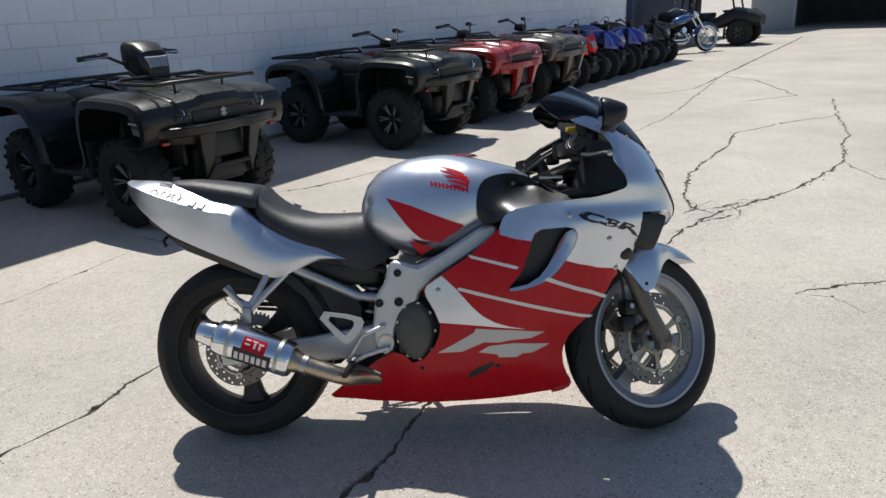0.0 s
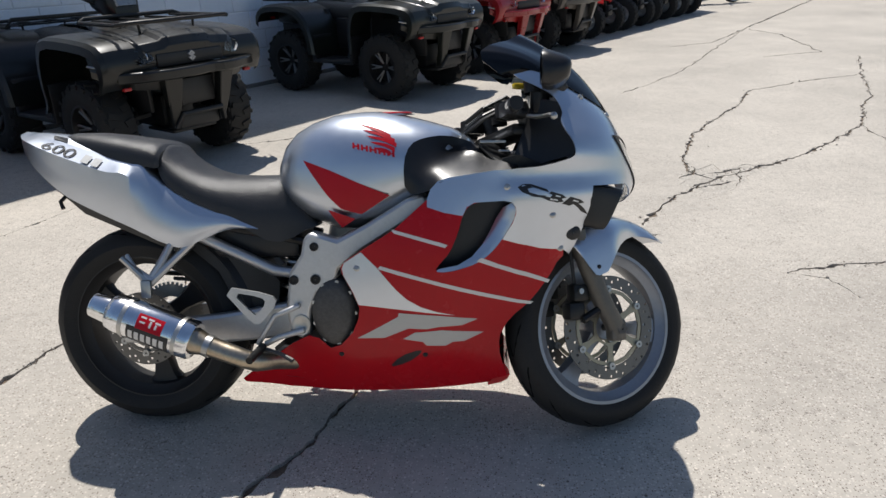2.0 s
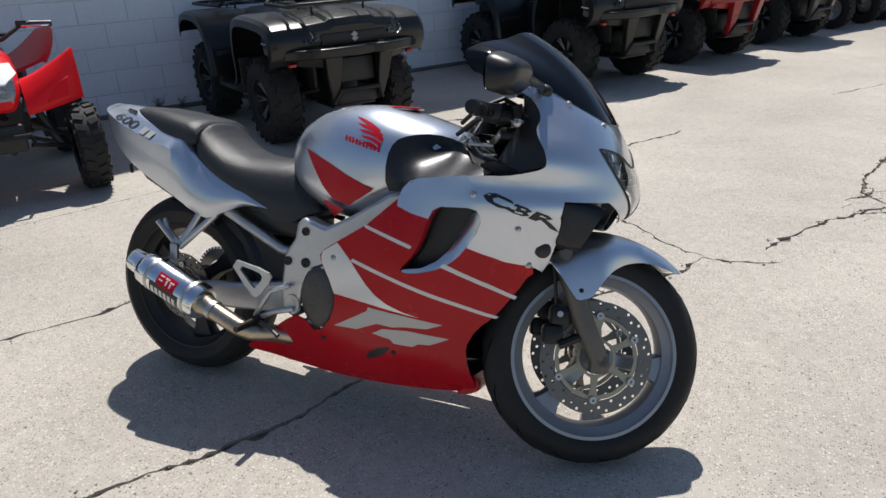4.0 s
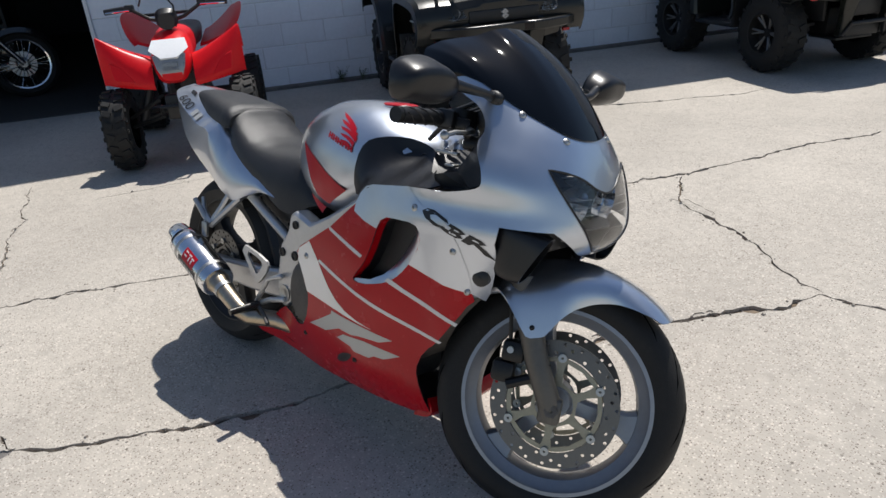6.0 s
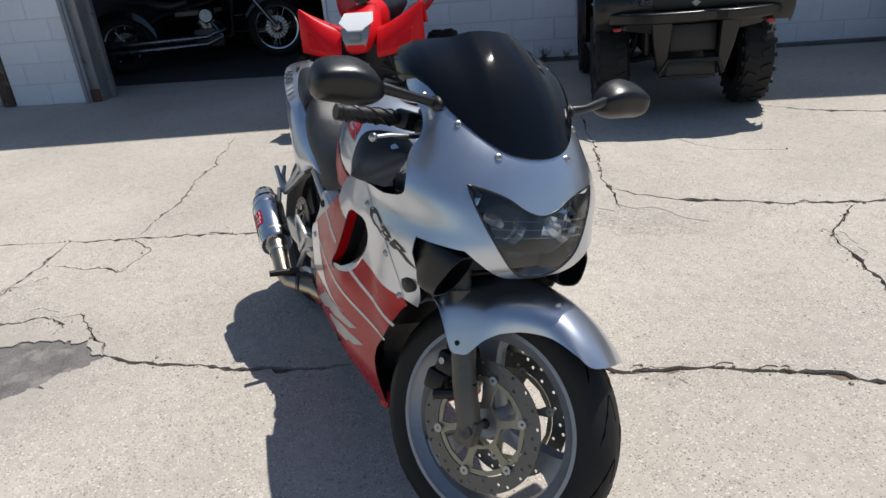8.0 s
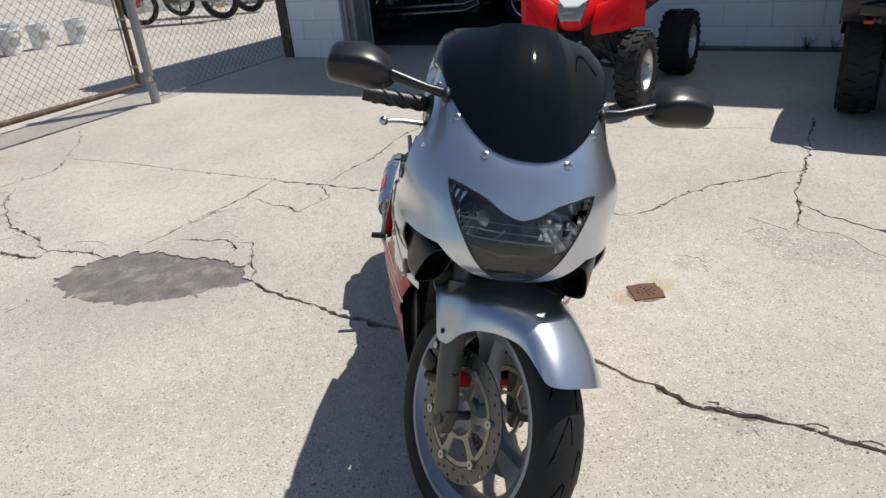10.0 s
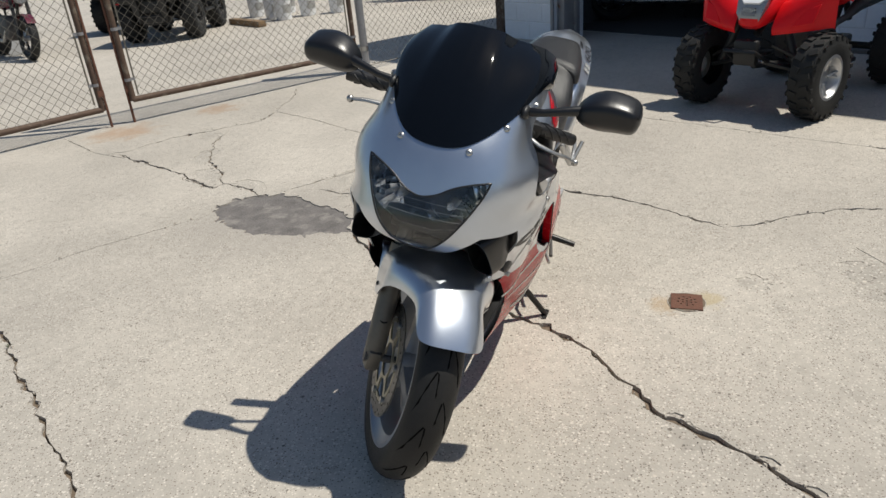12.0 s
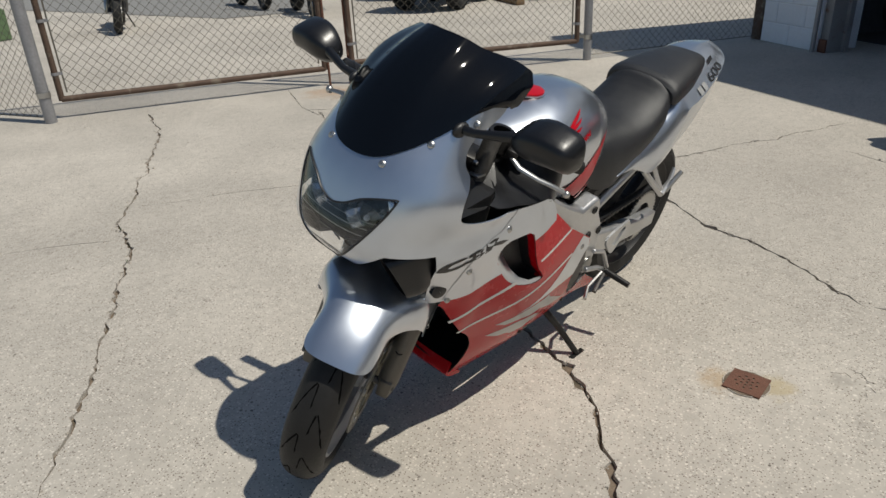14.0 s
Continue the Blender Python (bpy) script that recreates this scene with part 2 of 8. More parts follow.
# ---- mesh helpers ----
class Geo:
    """Collects vertices and faces for one mesh."""

    def __init__(self):
        self.v, self.f = [], []

    def add(self, verts, faces, m=None):
        o = len(self.v)
        self.v += [tuple(m @ Vector(p)) if m else tuple(p) for p in verts]
        self.f += [tuple(o + i for i in q) for q in faces]
        return self

    def box(self, c, s, m=None, bevel=0.0):
        bm = bmesh.new()
        bmesh.ops.create_cube(bm, size=1.0, matrix=Matrix.Translation(c) @ Matrix.Diagonal((*s, 1)))
        if bevel:
            bmesh.ops.bevel(bm, geom=bm.edges[:] + bm.verts[:], offset=bevel, segments=2, affect="EDGES", profile=0.5)
        bm.verts.index_update()
        self.add([v.co for v in bm.verts], [[v.index for v in q.verts] for q in bm.faces], m)
        bm.free()
        return self

    def loft(self, rings, cap=True, closed=True, m=None):
        n = len(rings[0])
        verts = [p for r in rings for p in r]
        faces = []
        for i in range(len(rings) - 1):
            for j in range(n if closed else n - 1):
                k = (j + 1) % n
                faces.append((i * n + j, i * n + k, (i + 1) * n + k, (i + 1) * n + j))
        if cap and closed:
            faces.append(tuple(range(n))[::-1])
            faces.append(tuple((len(rings) - 1) * n + j for j in range(n)))
        return self.add(verts, faces, m)

    def tube(self, pts, r, n=8, m=None, loop=False, cap=True, flat=1.0):
        pts = [Vector(p) for p in pts]
        k = len(pts)
        rad = r if isinstance(r, (list, tuple)) else [r] * k
        rings, up = [], None
        for i, p in enumerate(pts):
            a = pts[(i - 1) % k] if loop or i else p
            b = pts[(i + 1) % k] if loop or i < k - 1 else p
            t = (b - a).normalized()
            if up is None:
                up = Vector((0, 0, 1)) if abs(t.z) < 0.9 else Vector((1, 0, 0))
            side = t.cross(up).normalized()
            up = side.cross(t).normalized()
            rings.append([p + (side * math.cos(q) + up * flat * math.sin(q)) * rad[i] for q in (2 * math.pi * j / n for j in range(n))])
        if loop:
            rings.append(rings[0])
        return self.loft(rings, cap=cap and not loop, m=m)

    def cyl(self, a, b, r, n=16, r2=None, m=None):
        return self.tube([a, b], [r, r if r2 is None else r2], n, m)

    def lathe(self, prof, c=(0, 0, 0), axis="y", n=32, m=None, closed=False, a0=0.0, a1=360.0):
        """prof: (along the axis, radius)."""
        full = abs(a1 - a0 - 360) < 1e-6
        k = n if full else n + 1
        verts = []
        for h, r in prof:
            for j in range(k):
                q = radians(a0 + (a1 - a0) * j / n)
                x, z = r * math.cos(q), r * math.sin(q)
                p = {"y": (x, h, z), "x": (h, x, z), "z": (x, z, h)}[axis]
                verts.append((c[0] + p[0], c[1] + p[1], c[2] + p[2]))
        faces = []
        rows = len(prof) if closed else len(prof) - 1
        for i in range(rows):
            i2 = (i + 1) % len(prof)
            for j in range(n):
                j2 = (j + 1) % k
                faces.append((i * k + j, i * k + j2, i2 * k + j2, i2 * k + j))
        return self.add(verts, faces, m)

    def prism(self, poly, to3, a, b, m=None):
        """A polygon (x, y) between two levels; to3(x, y, level) gives the place."""
        n = len(poly)
        verts = [to3(x, y, a) for x, y in poly] + [to3(x, y, b) for x, y in poly]
        faces = [tuple(range(n))[::-1], tuple(range(n, 2 * n))] + [(i, (i + 1) % n, n + (i + 1) % n, n + i) for i in range(n)]
        return self.add(verts, faces, m)

    def ball(self, c, r, m=None, n=12, sx=(1, 1, 1)):
        prof = [(-math.cos(math.pi * i / n), max(1e-4, math.sin(math.pi * i / n))) for i in range(n + 1)]
        mm = Matrix.Translation(c) @ Matrix.Diagonal((r * sx[0], r * sx[1], r * sx[2], 1))
        return self.lathe(prof, axis="z", n=n * 2, m=(m @ mm) if m else mm)

    def mesh(self, name, smooth=40):
        me = bpy.data.meshes.new(name)
        me.from_pydata(self.v, [], self.f)
        bm = bmesh.new()
        bm.from_mesh(me)
        bmesh.ops.recalc_face_normals(bm, faces=bm.faces)
        if smooth:
            for f in bm.faces:
                f.smooth = True
            for e in bm.edges:
                e.smooth = len(e.link_faces) == 2 and e.calc_face_angle(0) < radians(smooth)
        bm.to_mesh(me)
        bm.free()
        return me


def thing(name, label, category, m=None, group="", kind=""):
    """An empty at the base of a thing, to which its parts belong."""
    ob = new(name)
    if m is not None:
        ob.matrix_world = m
    return tagged(ob, label, category, group, kind)


def part(name, geo, material, parent=None, label="", smooth=40, thick=0.0, bevel=0.0, m=None):
    me = geo.mesh(name, smooth) if isinstance(geo, Geo) else geo
    mats = material if isinstance(material, (list, tuple)) else [material]
    if not me.materials:
        for q in mats:
            me.materials.append(q)
    ob = new(name, me)
    ob.parent = parent
    if m is not None:
        ob.matrix_basis = m
    if thick:
        mod = ob.modifiers.new("thickness", "SOLIDIFY")
        mod.thickness, mod.offset = thick, -1
    if bevel:
        mod = ob.modifiers.new("edges", "BEVEL")
        mod.width, mod.segments, mod.limit_method = bevel, 2, "ANGLE"
    if label:
        ob["label"] = label
    return ob


def inside(pts, poly):
    """Which of the points lie in the polygon."""
    pts = np.asarray(pts, float)
    hit = np.zeros(len(pts), bool)
    x, y = pts[:, 0], pts[:, 1]
    for (x0, y0), (x1, y1) in zip(poly, list(poly[1:]) + [poly[0]]):
        if y0 != y1:
            cross = ((y0 > y) != (y1 > y)) & (x < (x1 - x0) * (y - y0) / (y1 - y0) + x0)
            hit ^= cross
    return hit


def smooth_poly(poly, step=0.02, turns=2, keep=None):
    """Rounds the corners of a closed outline by cutting them, and spaces it evenly."""
    p = [Vector(q) for q in poly]
    for _ in range(turns):
        p = [q for a, b in zip(p, p[1:] + p[:1]) for q in (a.lerp(b, 0.25), a.lerp(b, 0.75))]
    return [tuple(q) for q in p]


def dense(poly, step, closed=True):
    out = []
    pts = [Vector(q) for q in poly]
    for a, b in zip(pts, pts[1:] + (pts[:1] if closed else [])):
        k = max(1, int(math.ceil((b - a).length / step)))
        out += [tuple(a.lerp(b, i / k)) for i in range(k)]
    if not closed:
        out.append(tuple(pts[-1]))
    return out


def cut_sheet(poly, holes=(), step=0.02):
    """Triangles that fill a flat outline with holes, with points inside about every step."""
    from mathutils.geometry import delaunay_2d_cdt
    loops = [dense(poly, step)] + [dense(h, step) for h in holes]
    pts, edges = [], []
    for lp in loops:
        o = len(pts)
        pts += lp
        edges += [(o + i, o + (i + 1) % len(lp)) for i in range(len(lp))]
    a = np.array(loops[0])
    lo, hi = a.min(0), a.max(0)
    gx, gy = np.meshgrid(np.arange(lo[0] + step / 2, hi[0], step), np.arange(lo[1] + step / 2, hi[1], step * 0.87))
    gx = gx + (np.arange(gx.shape[0])[:, None] % 2) * step / 2
    grid = np.stack([gx.ravel(), gy.ravel()], 1)
    ok = inside(grid, loops[0])
    for h in loops[1:]:
        ok &= ~inside(grid, h)
    edge_pts = np.array(pts)
    grid = grid[ok]
    if len(grid):
        near = np.sqrt(((grid[:, None, :] - edge_pts[None]) ** 2).sum(2)).min(1)
        grid = grid[near > step * 0.45]
    pts = pts + [tuple(g) for g in grid]
    res = delaunay_2d_cdt([Vector(p) for p in pts], edges, [], 0, 1e-6)
    vs = np.array([tuple(v) for v in res[0]])
    tri = [t for t in res[2]]
    cen = np.array([vs[list(t)].mean(0) for t in tri])
    ok = inside(cen, loops[0])
    for h in loops[1:]:
        ok &= ~inside(cen, h)
    return vs, [tuple(t) for t, k in zip(tri, ok) if k]


# ---- ground ----
rng = np.random.default_rng(7)
CRACKS = []


def crack(width, *pts):
    """A crack along a line of the plan: ragged, with a changing width, pointed at its ends."""
    line = np.array(dense(pts, 0.028, closed=False))
    n = len(line)
    tang = np.gradient(line, axis=0)
    tang /= np.linalg.norm(tang, axis=1)[:, None] + 1e-9
    norm = np.stack([-tang[:, 1], tang[:, 0]], 1)
    rough = 0.0
    off = []
    for _ in range(n):
        rough = 0.80 * rough + rng.normal(0, 0.0065)
        off.append(rough)
    off = np.array(off)
    if width < 0.006:
        off *= 0.25
    line = line + norm * off[:, None]
    w = 1.05 * width * np.exp(rng.normal(0, 0.48, n)) * (0.75 + 0.5 * np.sin(np.arange(n) * 0.13 + rng.uniform(0, 6)) ** 2)
    ends = np.minimum(np.arange(n), np.arange(n)[::-1])
    w *= np.clip((ends + 0.6) / 5, 0.1, 1)
    CRACKS.append((line, norm, w / 2))


crack(0.017, (-.45, 1.64), (-.36, 1.73), (-.27, 1.83), (-.2, 1.94), (-.1, 2.1), (0, 2.25), (.06, 2.38), (.1, 2.49), (.15, 2.6), (.21, 2.72),
      (.29, 2.85), (.4, 2.96), (.5, 3.06), (.58, 3.13), (.63, 3.21), (.68, 3.3), (.73, 3.4), (.83, 3.51), (.93, 3.64), (1.01, 3.74), (1.08, 3.89))
crack(0.012, (1.08, 3.89), (1.17, 3.9), (1.29, 3.91), (1.42, 3.97))
crack(0.005, (-2.62, -.12), (-2.39, .36), (-2.04, .95), (-1.74, 1.5))
crack(0.013, (-1.74, 1.5), (-1.58, 1.8), (-1.31, 2.27), (-1.11, 2.6), (-1.06, 2.79), (-.97, 2.98), (-.86, 3.16), (-.77, 3.33))
crack(0.009, (-.77, 3.33), (-.8, 3.43), (-.93, 3.6), (-1.02, 3.79), (-1.08, 4.0), (-1.11, 4.3))
crack(0.016, (-.72, 4.07), (-.57, 4.11), (-.45, 4.2), (-.32, 4.3), (-.2, 4.46), (-.06, 4.58), (.04, 4.7), (.15, 4.95), (.3, 5.26), (.48, 5.63), (.76, 6.12))
crack(0.009, (.1, 4.79), (.3, 4.46), (.44, 4.37), (.62, 4.26), (.76, 4.14), (.9, 4.01), (1.01, 3.92), (1.08, 3.89))
crack(0.008, (-2.0, 4.81), (-1.33, 4.41), (-.76, 4.09), (-.48, 3.95))
crack(0.014, (-1.37, 5.84), (-1.13, 5.91), (-.82, 6.19), (-.51, 6.49), (-.31, 6.72), (-.18, 7.04))
crack(0.015, (1.34, 4.05), (1.45, 4.3), (1.62, 4.53), (1.8, 4.74), (1.91, 4.82), (2.2, 5.03), (2.56, 5.3), (2.9, 5.61), (3.35, 6.13), (3.68, 6.79),
      (4.0, 7.39), (4.43, 8.45), (5.0, 9.8))
crack(0.015, (1.91, 4.82), (1.81, 5.0), (1.82, 5.3), (2.06, 5.94), (2.62, 6.86), (3.03, 7.64), (3.58, 8.03), (4.37, 8.4))
crack(0.013, (1.83, 3.48), (1.96, 3.53), (2.12, 3.58), (2.31, 3.62), (2.6, 3.7), (3.1, 3.85))
crack(0.006, (1.83, 3.48), (1.96, 3.42), (2.04, 3.27))
crack(0.010, (3.35, 6.13), (3.34, 5.6), (3.5, 5.2))
crack(0.016, (3.0, 11.0), (3.7, 11.4), (4.7, 13.1), (4.95, 12.2), (4.72, 10.2), (3.84, 9.83))
crack(0.009, (1.8, 7.62), (2.59, 8.72), (4.7, 13.1))
crack(0.03, (4.7, 13.1), (10.45, 23.06))
crack(0.012, (-1.45, -.7), (-1.27, -.29), (-1.1, .13), (-.97, .32), (-.89, .51), (-.96, .53), (-.94, .69), (-.84, .88))
crack(0.011, (-.96, .53), (-1.2, .32), (-1.34, .15), (-1.8, -.11), (-2.06, -.2))
crack(0.010, (-.89, .51), (-1.02, .2), (-1.1, .13))
crack(0.004, (.41, .15), (.2, .29), (0, .38), (-.16, .49), (-.36, .64), (-.56, .79))
crack(0.008, (-.9, 1.0), (-1.16, 1.17), (-1.52, 1.39), (-1.74, 1.5))
crack(0.009, (-.99, 1.11), (-.97, 1.24), (-.92, 1.4), (-.88, 1.46), (-.8, 1.5), (-.73, 1.47))
crack(0.006, (-1.52, 1.39), (-1.4, 1.5), (-1.19, 1.73), (-1.35, 1.86), (-1.58, 1.8))
crack(0.009, (-1.4, -.85), (-1.51, -.68), (-1.87, -.56), (-2.13, -.28), (-2.33, -.08), (-2.62, -.12))
crack(0.006, (-2.62, -.12), (-3.1, -.26), (-3.41, -.39))
crack(0.010, (1.54, 2.01), (1.43, 1.87), (1.28, 1.65), (1.07, 1.33), (.8, .88), (.68, .66), (.6, .33), (.2, -.24), (-.35, -1.1), (-.62, -1.86))
crack(0.005, (1.1, .22), (.89, .34), (.68, .51))
crack(0.007, (-1.58, 1.8), (-1.72, 1.91), (-2.15, 2.12), (-2.6, 2.36), (-3.2, 2.6))
crack(0.004, (-2.55, 2.76), (-2.31, 3.31), (-2.08, 3.79), (-1.81, 4.53))
crack(0.009, (-.45, 1.64), (-.62, 1.61), (-.86, 1.56), (-.87, 1.48))
crack(0.005, (-1.76, -1.54), (-1.44, -.9), (-1.35, -.56))
crack(0.008, (-.21, -2.33), (-.9, -2.06), (-2.05, -1.51), (-3.2, -.72), (-4.2, -.1))
crack(0.004, (-1.2, 4.91), (-.98, 4.9), (-.8, 4.97), (-.6, 5.2))
crack(0.007, (-4.8, 3.2), (-5.4, 2.2), (-5.6, 1.6))
# crumbled concrete where three cracks meet
crack(0.014, (1.76, 4.68), (1.90, 4.74), (2.04, 4.80))
crack(0.016, (1.84, 4.92), (2.00, 4.98), (2.16, 5.06))
crack(0.012, (1.70, 4.86), (1.80, 4.96), (1.86, 5.10))
crack(0.010, (1.98, 4.70), (2.06, 4.88), (2.08, 5.00))
PATCH_OUT = [(-.45, 1.64), (-.58, 1.58), (-.66, 1.5), (-.72, 1.36), (-.78, 1.2), (-.88, 1.02), (-.84, .88), (-.74, .74), (-.62, .73), (-.52, .8),
             (-.42, .92), (-.36, 1.06), (-.34, 1.25), (-.37, 1.45)]
ragged = np.random.default_rng(19)
PATCH_OUT = [(x + ragged.normal(0, .012), y + ragged.normal(0, .012)) for x, y in dense(PATCH_OUT, .035)]


# broken chips along the wide cracks, and places where the surface has scaled off
CHIPS, SCALED = [], []
chip = np.random.default_rng(23)


def blob(x, y, r, n, uneven, stretch=1.0, turn=0.0):
    out = []
    for q in np.linspace(0, 2 * math.pi, n, endpoint=False):
        d = r * max(.35, 1 + chip.normal(0, uneven))
        a, b = d * math.cos(q) * stretch, d * math.sin(q)
        out.append((x + a * math.cos(turn) - b * math.sin(turn), y + a * math.sin(turn) + b * math.cos(turn)))
    return out


for line, norm, w in CRACKS:
    for i in range(3, len(line) - 3):
        if w[i] > .0045 and chip.random() < .11 and abs(line[i][0]) < 3.6 and line[i][1] < 7:
            d = line[i + 2] - line[i - 2]
            p = line[i] + norm[i] * chip.choice((-1, 1)) * w[i] * chip.uniform(.6, 1.5)
            CHIPS.append(blob(p[0], p[1], chip.uniform(.006, .014), 8, .22, chip.uniform(1.2, 2.4), math.atan2(d[1], d[0])))
for x, y, r, st, tu in ((1.92, 4.86, .17, 1.5, .7), (2.18, 5.05, .07, 1.6, .6), (1.86, 4.62, .09, 1.3, 1.0), (.66, 3.20, .055, 1.3, .8), (-.98, .70, .07, 1.8, 1.2), (-1.12, .30, .07, 2.2, 1.0), (-1.45, .05, .08, 2.4, .5),
                        (-1.20, 1.28, .09, 1.8, -.6), (-.92, 1.40, .06, 1.5, .3), (-.32, 3.92, .16, 1.8, .7), (.35, 4.42, .06, 2.2, -.5), (-.25, 3.42, .05, 1.4, .2), (-1.95, -.30, .08, 2.0, .7)):
    SCALED.append(blob(x, y, r, 22, .17, st, tu))


def build_ground():
    from mathutils.geometry import delaunay_2d_cdt
    pts, edges, quads, qw = [], [], [], []
    for line, norm, w in CRACKS:
        a, b = line + norm * w[:, None], line - norm * w[:, None]
        ring = [tuple(p) for p in a] + [tuple(p) for p in b[::-1]]
        o = len(pts)
        pts += ring
        edges += [(o + i, o + (i + 1) % len(ring)) for i in range(len(ring))]
        quads += [(a[i], a[i + 1], b[i + 1], b[i]) for i in range(len(a) - 1)]
    pr = []
    for x, y in dense(PATCH_OUT, 0.03):
        pr.append((x + rng.normal(0, .008), y + rng.normal(0, .008)))
    o = len(pts)
    pts += pr
    edges += [(o + i, o + (i + 1) % len(pr)) for i in range(len(pr))]
    for loop in CHIPS + SCALED:
        o = len(pts)
        pts += loop
        edges += [(o + i, o + (i + 1) % len(loop)) for i in range(len(loop))]
    for r in (12, 60, 500):
        pts += [(r * math.cos(q), r * math.sin(q) + 3) for q in np.linspace(0, 2 * math.pi, 24, endpoint=False)]
    res = delaunay_2d_cdt([Vector(p) for p in pts], edges, [], 0, 1e-5)
    vs = np.array([tuple(v) for v in res[0]])
    tris = np.array([t for t in res[2]])
    cen = vs[tris].mean(1)
    low = np.zeros(len(cen), bool)
    q = np.array(quads)
    lo, hi = q.min(1), q.max(1)
    for i in range(len(q)):
        near = np.where((cen[:, 0] >= lo[i, 0]) & (cen[:, 0] <= hi[i, 0]) & (cen[:, 1] >= lo[i, 1]) & (cen[:, 1] <= hi[i, 1]))[0]
        if len(near):
            low[near[inside(cen[near], [tuple(p) for p in q[i]])]] = True
    patch = inside(cen, pr) & ~low
    spall = np.zeros(len(cen), bool)
    for blob in CHIPS:
        b = np.array(blob)
        near = np.where((cen >= b.min(0)).all(1) & (cen <= b.max(0)).all(1))[0]
        if len(near):
            spall[near[inside(cen[near], blob)]] = True
    rough = np.zeros(len(cen), bool)
    for zone in SCALED:
        rough |= inside(cen, zone)
    depth = np.where(low, -0.014, np.where(patch, -0.006, np.where(spall, -0.0045, np.where(rough, -0.002, 0.0))))
    verts, faces, mats, key = [], [], [], {}

    def vid(i, z):
        if (i, z) not in key:
            key[i, z] = len(verts)
            verts.append((vs[i, 0], vs[i, 1], z))
        return key[i, z]

    border = {}
    for k, t in enumerate(tris):
        z = float(depth[k])
        faces.append([vid(int(i), z) for i in t])
        mats.append(1 if low[k] else 2 if patch[k] else 3 if spall[k] or rough[k] else 0)
        for a, b in ((0, 1), (1, 2), (2, 0)):
            e = (int(t[a]), int(t[b]))
            border.setdefault(tuple(sorted(e)), []).append((z, e))
    for pair in border.values():
        if len(pair) == 2 and pair[0][0] != pair[1][0]:
            (za, e), (zb, _) = sorted(pair, key=lambda p: -p[0])
            faces.append([vid(e[1], za), vid(e[0], za), vid(e[0], zb), vid(e[1], zb)])
            mats.append(0)
    me = bpy.data.meshes.new("ground")
    me.from_pydata(verts, [], faces)
    for m in (CONCRETE, CRACKDIRT, PATCH, WORN):
        me.materials.append(m)
    me.polygons.foreach_set("material_index", mats)
    me.update()
    return tagged(new("ground", me), "pale weathered concrete yard with wandering cracks and a dark patch", "ground", kind="structure")


ground = build_ground()


def build_crumbs():
    """Chips of broken concrete and grit that lie along the cracks."""
    r = random.Random(11)
    g = Geo()
    for line, norm, w in CRACKS:
        for i in range(len(line)):
            for _ in range(2 if w[i] > .004 else 1):
                if r.random() < .55:
                    p = line[i] + norm[i] * r.gauss(0, w[i] * 1.6 + .006)
                    s = r.uniform(.0015, .0050) * (1.8 if r.random() < .12 else 1)
                    a = r.uniform(0, 6.28)
                    pts = [(p[0] + s * math.cos(a + k * 1.57) * r.uniform(.7, 1.4), p[1] + s * math.sin(a + k * 1.57) * r.uniform(.7, 1.4)) for k in range(4)]
                    z0 = -.006 if abs((p - line[i]) @ norm[i]) < w[i] else -.001
                    g.add([(x, y, z0) for x, y in pts] + [(p[0] * .4 + x * .6, p[1] * .4 + y * .6, z0 + s * r.uniform(.8, 1.5)) for x, y in pts], [(4, 5, 6, 7), (0, 1, 5, 4), (1, 2, 6, 5), (2, 3, 7, 6), (3, 0, 4, 7)])
    return tagged(part("grit", g, mat("grit", (0.40, 0.36, 0.31), 0.9, var=0.3, scale=40, island=True), None, smooth=0), "loose grit and chips along the cracks", "grit", kind="stuff")


build_crumbs()

# ---- building: x runs along its front, y into it ----
WALL = Matrix(((.53, -.848, 0, -4.36), (.848, .53, 0, 4.90), (0, 0, 1, 0), (0, 0, 0, 1)))
ROWS_H, BL, BH = 22, 0.40, 0.20


def block_mesh(length):
    """A wall block's face, chamfered, standing proud of the joints."""
    g = Geo()
    l, h, c = length - 0.010, BH - 0.010, 0.004
    g.loft([[(0, 0.010, 0), (l, 0.010, 0), (l, 0.010, h), (0, 0.010, h)], [(0, -0.001, 0), (l, -0.001, 0), (l, -0.001, h), (0, -0.001, h)],
            [(c, -0.004, c), (l - c, -0.004, c), (l - c, -0.004, h - c), (c, -0.004, h - c)]])
    me = g.mesh("block", 0)
    me.materials.append(BLOCK)
    return me


